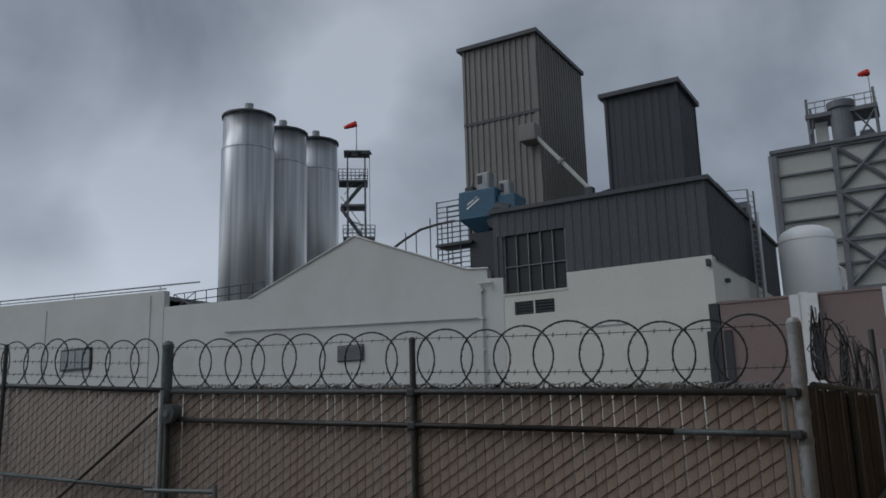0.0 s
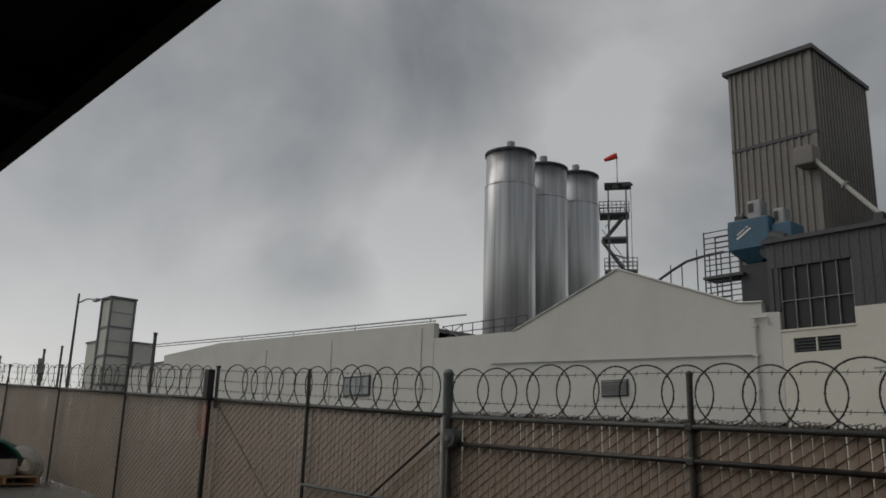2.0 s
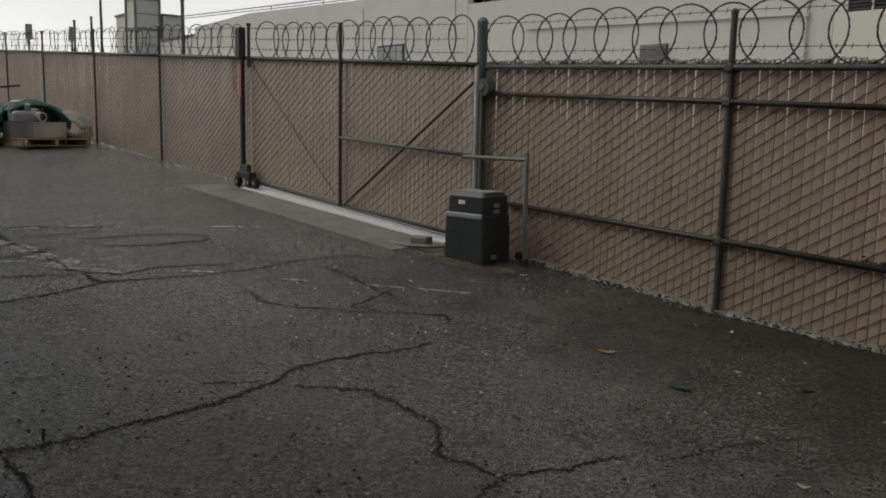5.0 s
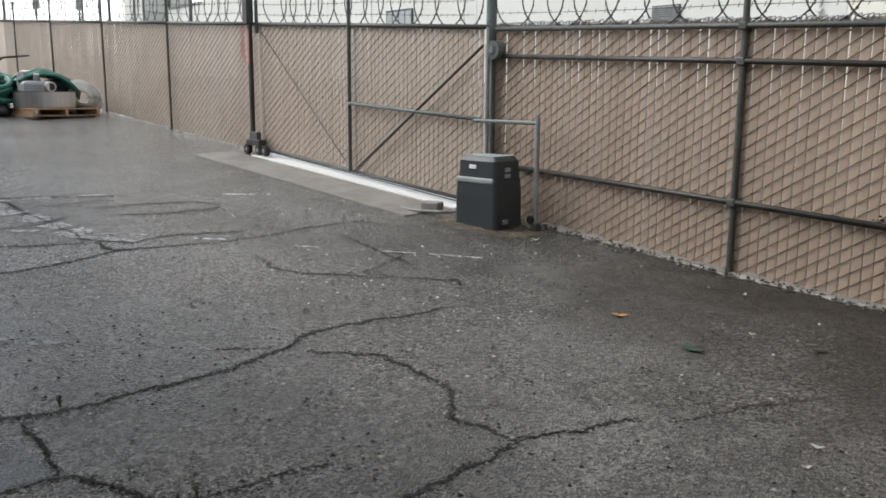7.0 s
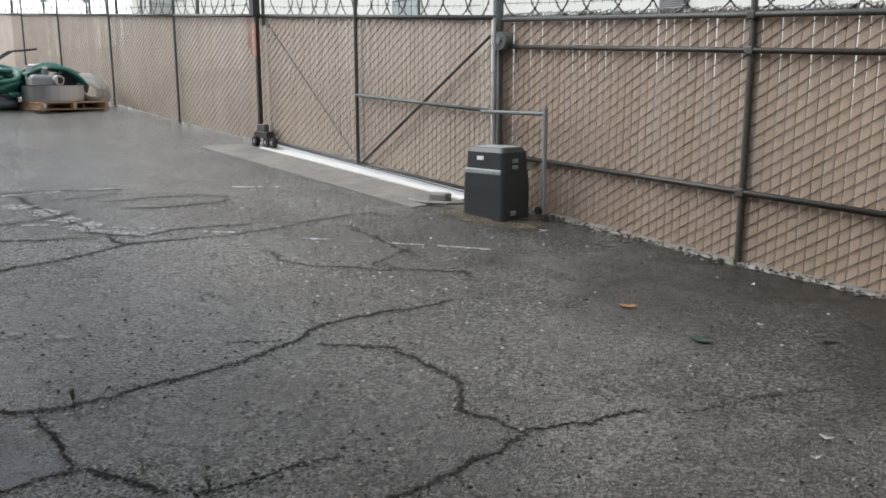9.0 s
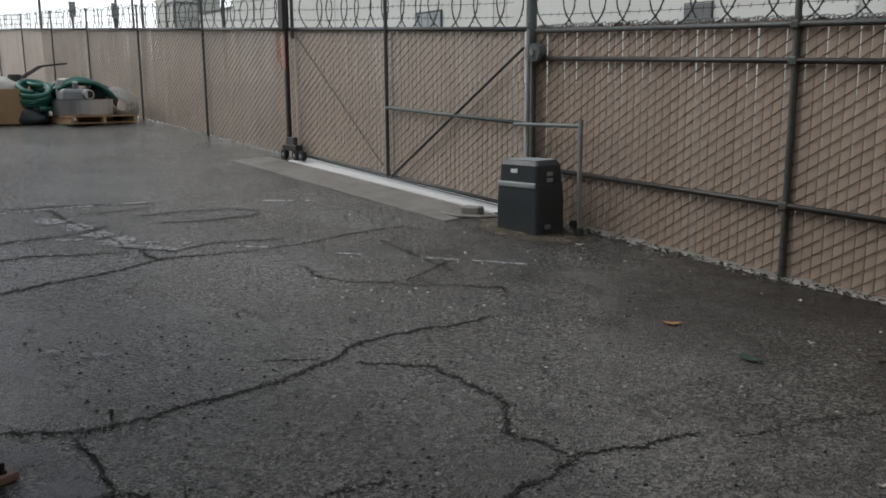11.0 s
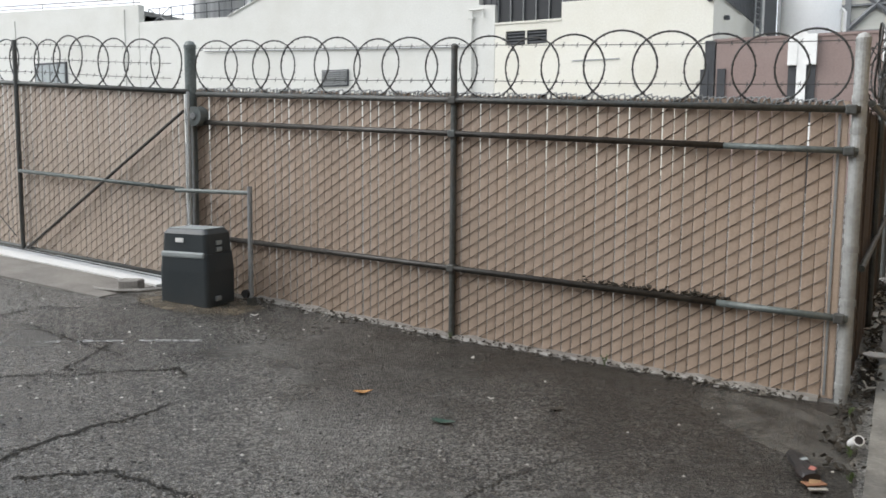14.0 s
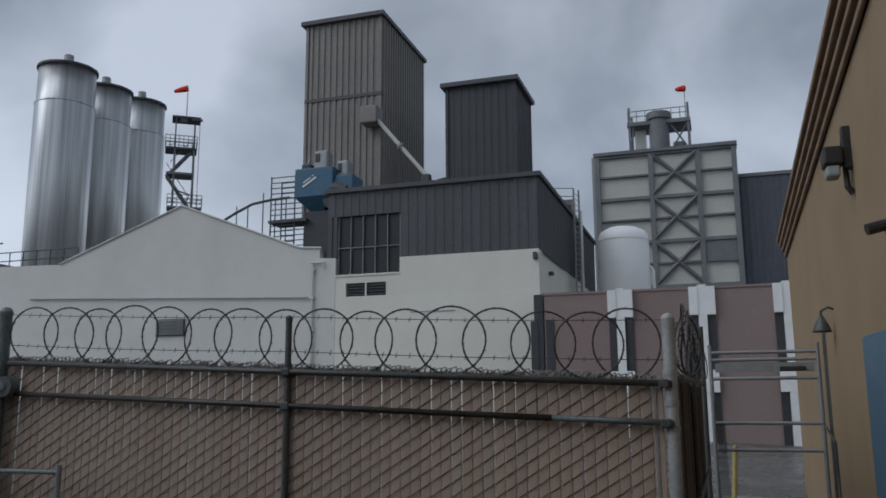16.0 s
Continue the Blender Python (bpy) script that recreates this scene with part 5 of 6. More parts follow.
def gate_bracket():
    b = thing("guide_bracket", "galvanised pipe guide frame beside the gate opener", "bracket", (-5.222, 5.2, lay(-5.22, 5.2)))
    part("upright", tube((0, 0, 0.04), (0, 0, 1.0), 0.022, sides=10), M_GALV, b)
    part("arm", tube((-0.86, 0.02, 0.945), (0.0, 0.0, 0.945), 0.018, sides=10), M_POST, b)
    part("foot", box((-0.03, -0.03, 0), (0.035, 0.035, 0.07), 0.01), M_RAIL, b)
    part("guide_wheel", tube((-0.03, -0.05, 0.1), (-0.03, 0.03, 0.1), 0.035, sides=12), M_RUBBER, b)


gate_bracket()


def gate_opener():
    z = lay(-5.75, 5.05)
    o = thing("gate_opener", "dark charcoal plastic gate opener cabinet with tapered top", "gate opener", (-5.65, 5.03, z - 0.035), turn=5)
    def tapered(rows):
        bm = bmesh.new()
        rings = [[bm.verts.new((sx * (w + (0.0 if sy < 0 else -0.01)), sy * d, h)) for sx, sy in ((-1, -1), (1, -1), (1, 1), (-1, 1))] for w, d, h in rows]
        for u, v in zip(rings, rings[1:]):
            for k in range(4):
                bm.faces.new((u[k], u[(k + 1) % 4], v[(k + 1) % 4], v[k]))
        bm.faces.new(rings[0][::-1])
        bm.faces.new(rings[-1])
        up = [e for e in bm.edges if abs(e.verts[0].co.z - e.verts[1].co.z) > 0.02]
        bmesh.ops.bevel(bm, geom=up, offset=0.035, segments=3, profile=0.5, affect="EDGES")
        return bm
    part("body", tapered([(0.25, 0.19, 0.0), (0.25, 0.19, 0.30), (0.24, 0.182, 0.45)]), M_PLASTIC, o)
    part("lid", tapered([(0.232, 0.175, 0.45), (0.226, 0.168, 0.615), (0.20, 0.145, 0.648), (0.19, 0.135, 0.651)]), M_PLASTIC, o, "charcoal lid with the sky's sheen painted grey on top")
    part("ledge", box((-0.228, -0.194, 0.412), (0.216, -0.165, 0.464), 0.014), M_GREYPL, o, "pale grey band")
    # pale plate puts the sky's reflection on the lid into its colour
    part("lid_top", box((-0.186, -0.132, 0.649), (0.186, 0.132, 0.656), 0.003), M_GREYPL, o)
    part("label", box((-0.08, -0.180, 0.54), (0.0, -0.170, 0.575), 0.002), M_WHITE, o, "small white label with no legible words")
    for k in (0, 1):
        part("keyhole_cover", box((0.226, -0.05, 0.52 - k * 0.055), (0.238, 0.02, 0.555 - k * 0.055), 0.002), M_GREYPL, o)
    part("base_plate", box((-0.27, -0.21, 0.0), (0.28, 0.22, 0.012), 0.006), M_DIRT, o, "damp concrete plinth")
    part("latch", box((0.25, -0.1, 0.06), (0.275, -0.04, 0.10), 0.006), M_GALV, o)


gate_opener()


def rubble_by_opener():
    b = thing("concrete_block", "small broken grey concrete block on the apron", "block", (-6.35, 4.93, lay(-6.35, 4.93)), turn=20)
    part("block", box((-0.10, -0.06, 0), (0.10, 0.06, 0.10), 0.018), M_CONC, b)
    h = thing("hose_end", "muddy yellow-grey hose end lying on the apron", "hose", (-6.3, 4.80, lay(-6.3, 4.8) + 0.02))
    part("hose", sweep(bmesh.new(), [(-0.45, 0.02, 0), (-0.25, -0.06, 0.01), (-0.02, -0.05, 0.01), (0.2, 0.02, 0.02), (0.33, 0.14, 0.03)], 0.016, 8), M_CONC, h)


rubble_by_opener()


# the long fence west of the gate
def long_h(x):
    return gate_h(max(x, -30)) - 0.0


def fence_long():
    f = thing("long_slatted_fence", "long tan slatted chain-link fence with thin posts", "fence", (0, 0, 0))
    x0, x1, y = -45.0, -10.58, 5.34
    xs = [-10.56, -13.66, -16.86, -20.3, -23.5, -26.9, -30.4, -34.2, -37.6, -41.0, -44.4]
    for x in xs:
        z = long_h(x)
        part("post", tube((x, y - 0.06, z - (0.12 if x > -11 else 1.75)), (x, y - 0.06, z + 0.42), 0.024 if x > -11 else 0.020, sides=8), M_RAIL, f)
        if x > -25:
            part("post_cap", tube((x, y - 0.06, z + 0.42), (x, y - 0.06, z + 0.45), 0.035, sides=8), M_RAIL, f)
    for a, b in zip(xs, xs[1:]):
        part("top_rail", tube((a, y - 0.05, long_h(a)), (b, y - 0.05, long_h(b)), 0.022, sides=8), M_RAIL, f, smooth=True)
    verts, faces = [], []
    rng = random.Random(3)
    x = x1 - 0.04
    while x > x0:
        w, t = 0.0345, rng.uniform(-0.002, 0.002)
        top = long_h(x) + rng.uniform(-0.005, 0.01)
        foot = lay(x, y) + rng.uniform(-0.02, 0.025)
        n = len(verts)
        for px, py in ((x - w, y + 0.004 + t), (x - 0.016, y - 0.003), (x + 0.016, y - 0.003), (x + w, y + 0.004 - t)):
            verts += [(px, py, foot), (px, py, top)]
        for k in range(3):
            faces.append((n + 2 * k, n + 2 * k + 2, n + 2 * k + 3, n + 2 * k + 1))
        x -= SLAT
    me = bpy.data.meshes.new("slats")
    me.from_pydata(verts, [], faces)
    me.materials.append(M_SLAT_FAR)
    s = new("slats", me)
    s.parent = f
    tagged(s, kind="stuff")
    wires = new("chain_link_wire", link_wires(14.2, lambda u: lay(-24.8 + u, y) - 0.01, lambda u: long_h(-24.8 + u)))
    wires.parent = f
    wires.location = (-24.8, y, 0)
    tagged(wires, kind="stuff")


fence_long()
for a, b in ((-13.66, -10.6), (-16.86, -13.66), (-20.3, -16.86), (-23.5, -20.3), (-26.9, -23.5), (-34.2, -26.9), (-44.4, -34.2)):
    razor_wire(a, b, 5.30, long_h, "coiled razor wire with barbed strands", (0.14, 0.28, 0.4), 0.36)


# the short return fence beside the walkway, and the pipe gate
def return_fence():
    f = thing("return_fence", "weathered slatted return fence with tangled wire on top", "fence", (-0.66, FY, 0))
    for y in (2.3, 4.4):
        part("post", tube((0, y, 0.0), (0, y, 2.3), 0.03, sides=8), M_RAIL, f)
    for z in (2.0, 1.0):
        part("rail", tube((0, 0.1, z), (0.06, 5.4, z + 0.05), 0.022, sides=8), M_RAIL, f)
    me = bpy.data.meshes.new("board")
    bm = box((-0.01, -0.065, 0.0), (0.01, 0.065, 1.78))
    bm.to_mesh(me)
    bm.free()
    me.materials.append(material("weathered_brown_board", (0.10, 0.072, 0.055), 0.85, vary=0.3, grain=30, stain=3, stretch=(6, 6, 1)))
    rng = random.Random(11)
    for i in range(36):
        share("board", me, f, Matrix.Translation((-0.05 + 0.0015 * i, 0.14 + i * 0.145, 0.22 + rng.uniform(-0.02, 0.03))) @ pose(0, 0, 0, rng.uniform(-1, 1), 0, rng.uniform(-6, 6)))
    for i in range(9):
        bm = bmesh.new()
        y = 0.3 + i * 0.55
        pts = [Vector((rng.uniform(-0.06, 0.1), y + rng.uniform(-0.15, 0.15), 2.0 + 0.06 * k + rng.uniform(-0.02, 0.05))) for k in range(9)]
        sweep(bm, pts, 0.004, 4)
        part("tangled_wire", bm, M_RAIL, f)
    for i in range(12):
        share("coil_loop", LOOP_MESH, f, Matrix.Translation((0.02, 0.3 + i * 0.42, 2.27)) @ pose(0, 0, 0, 0, 0, 90 + rng.uniform(-25, 25)))


return_fence()


def pipe_gate():
    g = thing("pipe_gate", "galvanised pipe gate across the walkway, closed", "gate", (-0.52, 11.0, lay(-0.5, 11) + 0.05))
    for x in (0.0, 1.24):
        part("stile", tube((x, 0, 0.05), (x, 0, 2.26), 0.026, sides=10), M_GALV, g)
    for z in (0.06, 0.98, 1.30, 1.84, 2.07, 2.16):
        part("rail", tube((0, 0, z), (1.24, 0, z), 0.022, sides=8), M_GALV, g)
    part("hinge_post", tube((1.34, 0, 0), (1.34, 0, 2.4), 0.035, sides=10), M_RAIL, g)
    part("latch_post", tube((-0.1, 0.05, 0), (-0.1, 0.05, 2.5), 0.035, sides=10), M_RAIL, g)
    part("top_panel", box((0.05, -0.01, 1.92), (1.2, 0.01, 2.03)), M_GALV, g)
    part("latch", box((0.8, -0.06, 1.93), (1.1, 0.02, 1.98), 0.01), M_BLACK, g)
    for i in range(7):
        part("loose_wire", tube((0.02 + i * 0.02, -0.02, 0.1), (0.05 + i * 0.012, -0.02, 1.3), 0.004, sides=4), M_RAIL, g)
    part("side_frame", sweep(bmesh.new(), [(1.24, -0.05, 1.3), (1.32, -0.3, 1.1), (1.34, -0.35, 0.1)], 0.015, 6), M_RAIL, g)
    y = thing("yellow_bollard_sleeve", "short yellow plastic sleeve on a leaning pipe", "bollard", (-0.33, 12.9, lay(-0.3, 12.9) + 0.05))
    part("sleeve", tube((0, 0, 0.1), (0.06, 0, 0.95), 0.035, sides=12), M_YELLOW, y)
    part("base", tube((0, 0, 0.0), (0, 0, 0.12), 0.08, sides=12), M_CONC_LIGHT, y)


pipe_gate()


# ---- the yard's surface: cracks, worn paint, puddle, litter ----
def gz(x, y):
    """The height of the ground sheet at a place in the yard."""
    i, j = math.floor(x * 2) / 2, math.floor(y * 2) / 2
    f, g = (x - i) * 2, (y - j) * 2

    def h(u, v):
        return lay(u, v) + (0.012 * noise.noise((u * 0.7, v * 0.7, 3.0)) if abs(u + 12) < 18 and -6 < v < 8 else 0.0)

    return (h(i, j) * (1 - f) + h(i + 0.5, j) * f) * (1 - g) + (h(i, j + 0.5) * (1 - f) + h(i + 0.5, j + 0.5) * f) * g


def wander(points, seed, step=0.035, rough=0.022):
    """A ragged line through a few points."""
    rng = random.Random(seed)
    out = []
    off = 0.0
    for (ax, ay), (bx, by) in zip(points, points[1:]):
        d = math.hypot(bx - ax, by - ay)
        n = max(2, int(d / step))
        nx, ny = -(by - ay) / d, (bx - ax) / d
        for i in range(n):
            f = i / n
            off = off * 0.8 + rng.uniform(-rough, rough) * 0.6
            out.append((ax + (bx - ax) * f + nx * off, ay + (by - ay) * f + ny * off))
    out.append(points[-1])
    return out


def crack(points, width, seed):
    """An open crack with crumbled edges, partly filled with dirt."""
    rng = random.Random(seed)
    width *= 0.36
    line = wander(points, seed, 0.022, 0.022)
    bm = bmesh.new()
    rows = []
    for i, (x, y) in enumerate(line):
        a, b = line[max(0, i - 1)], line[min(len(line) - 1, i + 1)]
        d = math.hypot(b[0] - a[0], b[1] - a[1]) or 1
        nx, ny = -(b[1] - a[1]) / d, (b[0] - a[0]) / d
        taper = min(1.0, 0.25 + i / 8, 0.25 + (len(line) - 1 - i) / 8)
        w = width * taper * (0.05 + 2.2 * abs(noise.noise((x * 6, y * 6, seed))) + rng.uniform(0, 0.6))
        w2 = width * taper * (0.15 + rng.uniform(0, 0.9))
        rows.append([bm.verts.new((x + nx * w, y + ny * w, gz(x + nx * w, y + ny * w) + 0.004)),
                     bm.verts.new((x, y, gz(x, y) + 0.003)),
                     bm.verts.new((x - nx * w2, y - ny * w2, gz(x - nx * w2, y - ny * w2) + 0.004))])
    for u, v in zip(rows, rows[1:]):
        bm.faces.new((u[0], v[0], v[1], u[1]))
        bm.faces.new((u[1], v[1], v[2], u[2]))
    band = bmesh.new()
    prev = None
    for i, (x, y) in enumerate(line):
        a, b = line[max(0, i - 2)], line[min(len(line) - 1, i + 2)]
        d = math.hypot(b[0] - a[0], b[1] - a[1]) or 1
        nx, ny = -(b[1] - a[1]) / d, (b[0] - a[0]) / d
        w = (width * 2.6 + 0.008) * (0.5 + 1.2 * abs(noise.noise((x * 3, y * 3, seed + 7))))
        row = [band.verts.new((x + nx * s * w, y + ny * s * w, gz(x + nx * s * w, y + ny * s * w) + 0.0022)) for s in (1, -1)]
        if prev:
            band.faces.new((prev[0], row[0], row[1], prev[1]))
        prev = row
    tagged(mesh_object("crack_edge", band, M_CRACKBAND), "crumbling dark edge along a crack in the asphalt", "crack", "cracks in the asphalt", "structure")
    ob = mesh_object("crack", bm, M_CRACK)
    tagged(ob, "jagged dirt-filled crack in the asphalt", "crack", "cracks in the asphalt", "structure")
    # crumbs along the edges
    bm = bmesh.new()
    for x, y in line[::1]:
        for _ in range(3):
            s = rng.uniform(0.002, 0.007)
            px, py = x + rng.gauss(0, width * 1.7 + 0.008), y + rng.gauss(0, width * 1.7 + 0.008)
            bmesh.ops.create_cone(bm, segments=4, radius1=s, radius2=s * 0.4, depth=s, cap_ends=True, matrix=Matrix.Translation((px, py, gz(px, py) + s * 0.3)) @ pose(0, 0, 0, 0, 0, rng.uniform(0, 90)))
    if len(bm.verts):
        tagged(mesh_object("crumbs", bm, M_DIRT), "loose dark crumbs of asphalt along a crack", "crumbs", kind="stuff")


crack([(-4.2, 0.1), (-3.95, 0.55), (-3.89, 0.68), (-3.85, 0.83), (-3.82, 0.99), (-3.84, 1.27), (-3.85, 1.56), (-3.89, 1.8), (-3.95, 2.03), (-4.08, 2.27), (-4.08, 2.52), (-4.02, 2.81), (-4.01, 3.16)], 0.026, 1)
crack([(-3.83, 2.07), (-3.72, 2.21), (-3.54, 2.38), (-3.26, 2.39), (-2.98, 2.33), (-2.85, 2.24), (-2.74, 2.13), (-2.67, 2.15), (-2.59, 2.21), (-2.42, 2.2)], 0.017, 2)
crack([(-2.42, 2.2), (-2.37, 2.4), (-2.28, 2.53), (-2.27, 2.73), (-2.22, 2.82)], 0.016, 3)
crack([(-2.12, 2.9), (-2.04, 3.09), (-2.01, 3.3), (-1.92, 3.5), (-1.81, 3.71)], 0.004, 15)
crack([(-2.37, 2.23), (-2.34, 2.08), (-2.34, 1.93), (-2.33, 1.78), (-2.32, 1.61), (-2.32, 1.5), (-2.28, 0.9)], 0.024, 4)
crack([(-5.72, 2.74), (-5.44, 2.69), (-5.2, 2.78), (-4.91, 3.07), (-4.66, 3.38), (-4.42, 3.62), (-4.25, 3.51)], 0.014, 5)
crack([(-6.1, 0.2), (-6.24, 1.05), (-6.28, 1.28), (-6.35, 1.64), (-6.44, 1.93), (-6.4, 2.16), (-6.36, 2.44)], 0.026, 6)
crack([(-3.82, 0.68), (-3.75, 0.66), (-3.59, 0.69), (-3.44, 0.68), (-3.28, 0.66), (-3.24, 0.62)], 0.020, 9)
crack([(-3.3, 0.1), (-3.24, 0.4), (-3.26, 0.52), (-3.24, 0.62), (-3.16, 0.74), (-3.04, 0.8), (-2.86, 0.89)], 0.018, 10)
crack([(-2.8, 0.95), (-2.76, 1.06), (-2.77, 1.17), (-2.74, 1.33), (-2.71, 1.51)], 0.011, 16)
crack([(-4.01, 1.96), (-4.09, 1.8), (-4.14, 1.66)], 0.006, 17)
crack([(-6.36, 2.44), (-6.29, 2.81), (-6.33, 3.18), (-6.38, 3.6), (-6.35, 4.05), (-6.14, 4.27)], 0.014, 7)
crack([(-8.83, 1.66), (-8.57, 1.72), (-8.1, 1.72), (-7.68, 1.78), (-7.32, 1.84), (-6.95, 1.86), (-6.64, 2.13), (-6.69, 2.55), (-6.56, 3.04)], 0.022, 8)
crack([(-7.1, 0.3), (-7.06, 1.23), (-6.93, 1.44), (-6.82, 1.82)], 0.018, 11)
crack([(-7.65, 0.5), (-7.63, 1.35), (-7.61, 1.74), (-7.82, 1.96)], 0.018, 12)
crack([(-8.39, 1.84), (-8.37, 2.14), (-8.37, 2.53)], 0.016, 13)
crack([(-8.06, 2.3), (-8.03, 2.71), (-7.94, 3.18), (-7.71, 3.37)], 0.018, 18)
crack([(-7.66, 2.35), (-7.57, 2.7), (-7.51, 3.16), (-7.6, 3.32)], 0.030, 19)
crack([(-9.3, 0.6), (-8.96, 1.64), (-8.83, 2.01), (-8.59, 2.64)], 0.022, 20)
crack([(-6.07, 3.69), (-5.62, 3.67), (-5.33, 3.63), (-4.95, 3.6)], 0.013, 21)
crack([(-6.42, 1.95), (-6.6, 1.9), (-6.78, 1.95)], 0.03, 22)
crack([(-5.2, 3.75), (-4.95, 3.2), (-4.72, 3.31)], 0.010, 14)


def paint_mark(points, width, seed, label="worn white paint stripe on the asphalt"):
    rng = random.Random(seed)
    line = wander(points, seed, 0.05, 0.004)
    bm = bmesh.new()
    prev = None
    for x, y in line:
        if rng.random() < 0.10:
            prev = None
            continue
        a, b = points[0], points[-1]
        d = math.hypot(b[0] - a[0], b[1] - a[1])
        nx, ny = -(b[1] - a[1]) / d, (b[0] - a[0]) / d
        w = width * rng.uniform(0.4, 1.0)
        row = [bm.verts.new((x + nx * s * w, y + ny * s * w, gz(x + nx * s * w, y + ny * s * w) + 0.003)) for s in (1, -1)]
        if prev:
            bm.faces.new((prev[0], row[0], row[1], prev[1]))
        prev = row
    tagged(mesh_object("paint_mark", bm, M_WORN), label, "road marking", "road markings", "structure")


paint_mark([(-5.89, 3.15), (-5.66, 3.38), (-5.37, 3.67), (-5.07, 3.94), (-4.78, 4.18)], 0.03, 21)
paint_mark([(-8.22, 3.52), (-7.89, 4.02)], 0.04, 22)
paint_mark([(-6.5, 2.59), (-6.35, 2.79)], 0.04, 23)
paint_mark([(-4.92, 0.77), (-4.66, 1.06)], 0.05, 24)
paint_mark([(-7.03, 2.04), (-6.8, 2.33)], 0.03, 25)
paint_mark([(-7.6, 1.2), (-7.4, 1.65)], 0.05, 26)
paint_mark([(-8.9, 1.0), (-8.8, 1.9), (-8.65, 2.6)], 0.05, 27)
paint_mark([(-8.38, 1.53), (-8.04, 1.71), (-7.51, 1.8), (-7.09, 1.9)], 0.16, 28, "pale worn strip in the asphalt")
paint_mark([(-7.2, 1.75), (-6.9, 1.95), (-6.65, 2.2)], 0.08, 29, "pale worn strip in the asphalt")


def patch(points, label, mat, name="puddle", lift=0.004, seed=1):
    """A thin irregular film on the ground, inside a rounded outline."""
    cx = sum(p[0] for p in points) / len(points)
    cy = sum(p[1] for p in points) / len(points)
    ring = wander(points + [points[0]], seed, 0.06, 0.03)[:-1]
    bm = bmesh.new()
    mid = bm.verts.new((cx, cy, gz(cx, cy) + lift))
    rings = []
    for f in (0.25, 0.5, 0.75, 1.0):
        rings.append([bm.verts.new((cx + (x - cx) * f, cy + (y - cy) * f, gz(cx + (x - cx) * f, cy + (y - cy) * f) + lift)) for x, y in ring])
    n = len(ring)
    for i in range(n):
        bm.faces.new((mid, rings[0][i], rings[0][(i + 1) % n]))
        for u, v in zip(rings, rings[1:]):
            bm.faces.new((u[i], v[i], v[(i + 1) % n], u[(i + 1) % n]))
    return tagged(mesh_object(name, bm, mat, True), label, name, kind="structure")


M_WATER = broken(material("shallow_dirty_water", (0.03, 0.031, 0.032), 0.22, vary=0.5, grain=14, stain=7, bump=0.08, dirt=(0.05, 0.05, 0.048)), 4.5, 0.34, 0.62, 0.8)
patch([(-3.95, 0.25), (-3.82, 0.58), (-3.6, 0.63), (-3.4, 0.66), (-3.27, 0.62), (-3.24, 0.42), (-3.4, 0.15), (-3.7, 0.1)], "shallow dirty puddle beside a crack", M_WATER, seed=3)
# damp at the fence foot; its wide east reach is shade painted on
patch([(-6.4, 3.1), (-4.8, 2.95), (-3.2, 2.4), (-1.8, 1.5), (-0.58, 1.0), (-0.58, 5.4), (-2.0, 5.4), (-3.6, 5.4), (-5.2, 5.4), (-6.4, 5.0)], "damp stain along the fence, with shade to the east painted in", M_DAMP_SHADE, "damp_stain", 0.0018, 8)
patch([(-1.45, 4.85), (-1.15, 4.5), (-0.8, 4.25), (-0.58, 4.3), (-0.58, 5.0), (-0.9, 5.25), (-1.5, 5.3)], "pale damp concrete footing at the corner post", M_FOOT, "footing", 0.006, 6)


patch([(-6.15, 4.85), (-6.0, 4.68), (-5.65, 4.62), (-5.3, 4.7), (-5.1, 4.85), (-5.05, 5.2), (-5.6, 5.32), (-6.1, 5.25)], "stained brown concrete pad under the gate opener", M_PAD, "footing", 0.006, 9)


M_DARKLEAF = material("wet_dark_leaf", (0.03, 0.075, 0.055), 0.4, vary=0.3, grain=60)


def leaf(x, y, s, turn, mat, label, name="leaf"):
    bm = bmesh.new()
    prof = [(-1.0, 0.0), (-0.55, 0.32), (0.0, 0.42), (0.5, 0.28), (1.0, 0.0)]
    up = [bm.verts.new((a * s, b * s, 0.012 * abs(a) + 0.10 * s * b)) for a, b in prof]
    dn = [bm.verts.new((a * s, -b * s * 0.9, 0.012 * abs(a) + 0.06 * s * b)) for a, b in prof[1:-1]]
    mid = [up[0]] + [bm.verts.new((a * s, 0, 0.012 * abs(a))) for a, b in prof[1:-1]] + [up[-1]]
    lo = [up[0]] + dn + [up[-1]]
    for p, q in ((up, mid), (mid, lo)):
        for i in range(4):
            f = [v for v in dict.fromkeys((p[i], p[i + 1], q[i + 1], q[i]))]
            if len(f) > 2:
                bm.faces.new(f)
    ob = mesh_object(name, bm, mat)
    ob.matrix_world = pose(x, y, gz(x, y) + 0.008, 0, 0, turn)
    sol = ob.modifiers.new("thick", "SOLIDIFY")
    sol.thickness = 0.003
    return tagged(ob, label, "leaf", "fallen leaves")


leaf(-3.24, 3.94, 0.06, 40, M_LEAF, "dry orange-brown leaf on the asphalt")
leaf(-2.60, 3.77, 0.075, 5, M_DARKLEAF, "dark green leaf on the asphalt")
leaf(-2.15, 4.31, 0.06, 60, M_DIRT, "dark wet leaf on the asphalt")
leaf(-3.12, 2.77, 0.028, 10, M_BLACK, "small black scrap on the asphalt")
leaf(-3.02, 4.97, 0.03, 100, M_BAG, "pale scrap of paper by the fence")
leaf(-1.58, 3.16, 0.03, 10, M_BAG, "pale scrap of paper on the asphalt")
leaf(-4.95, 4.93, 0.035, 40, M_BAG, "pale scrap of paper by the gate opener")
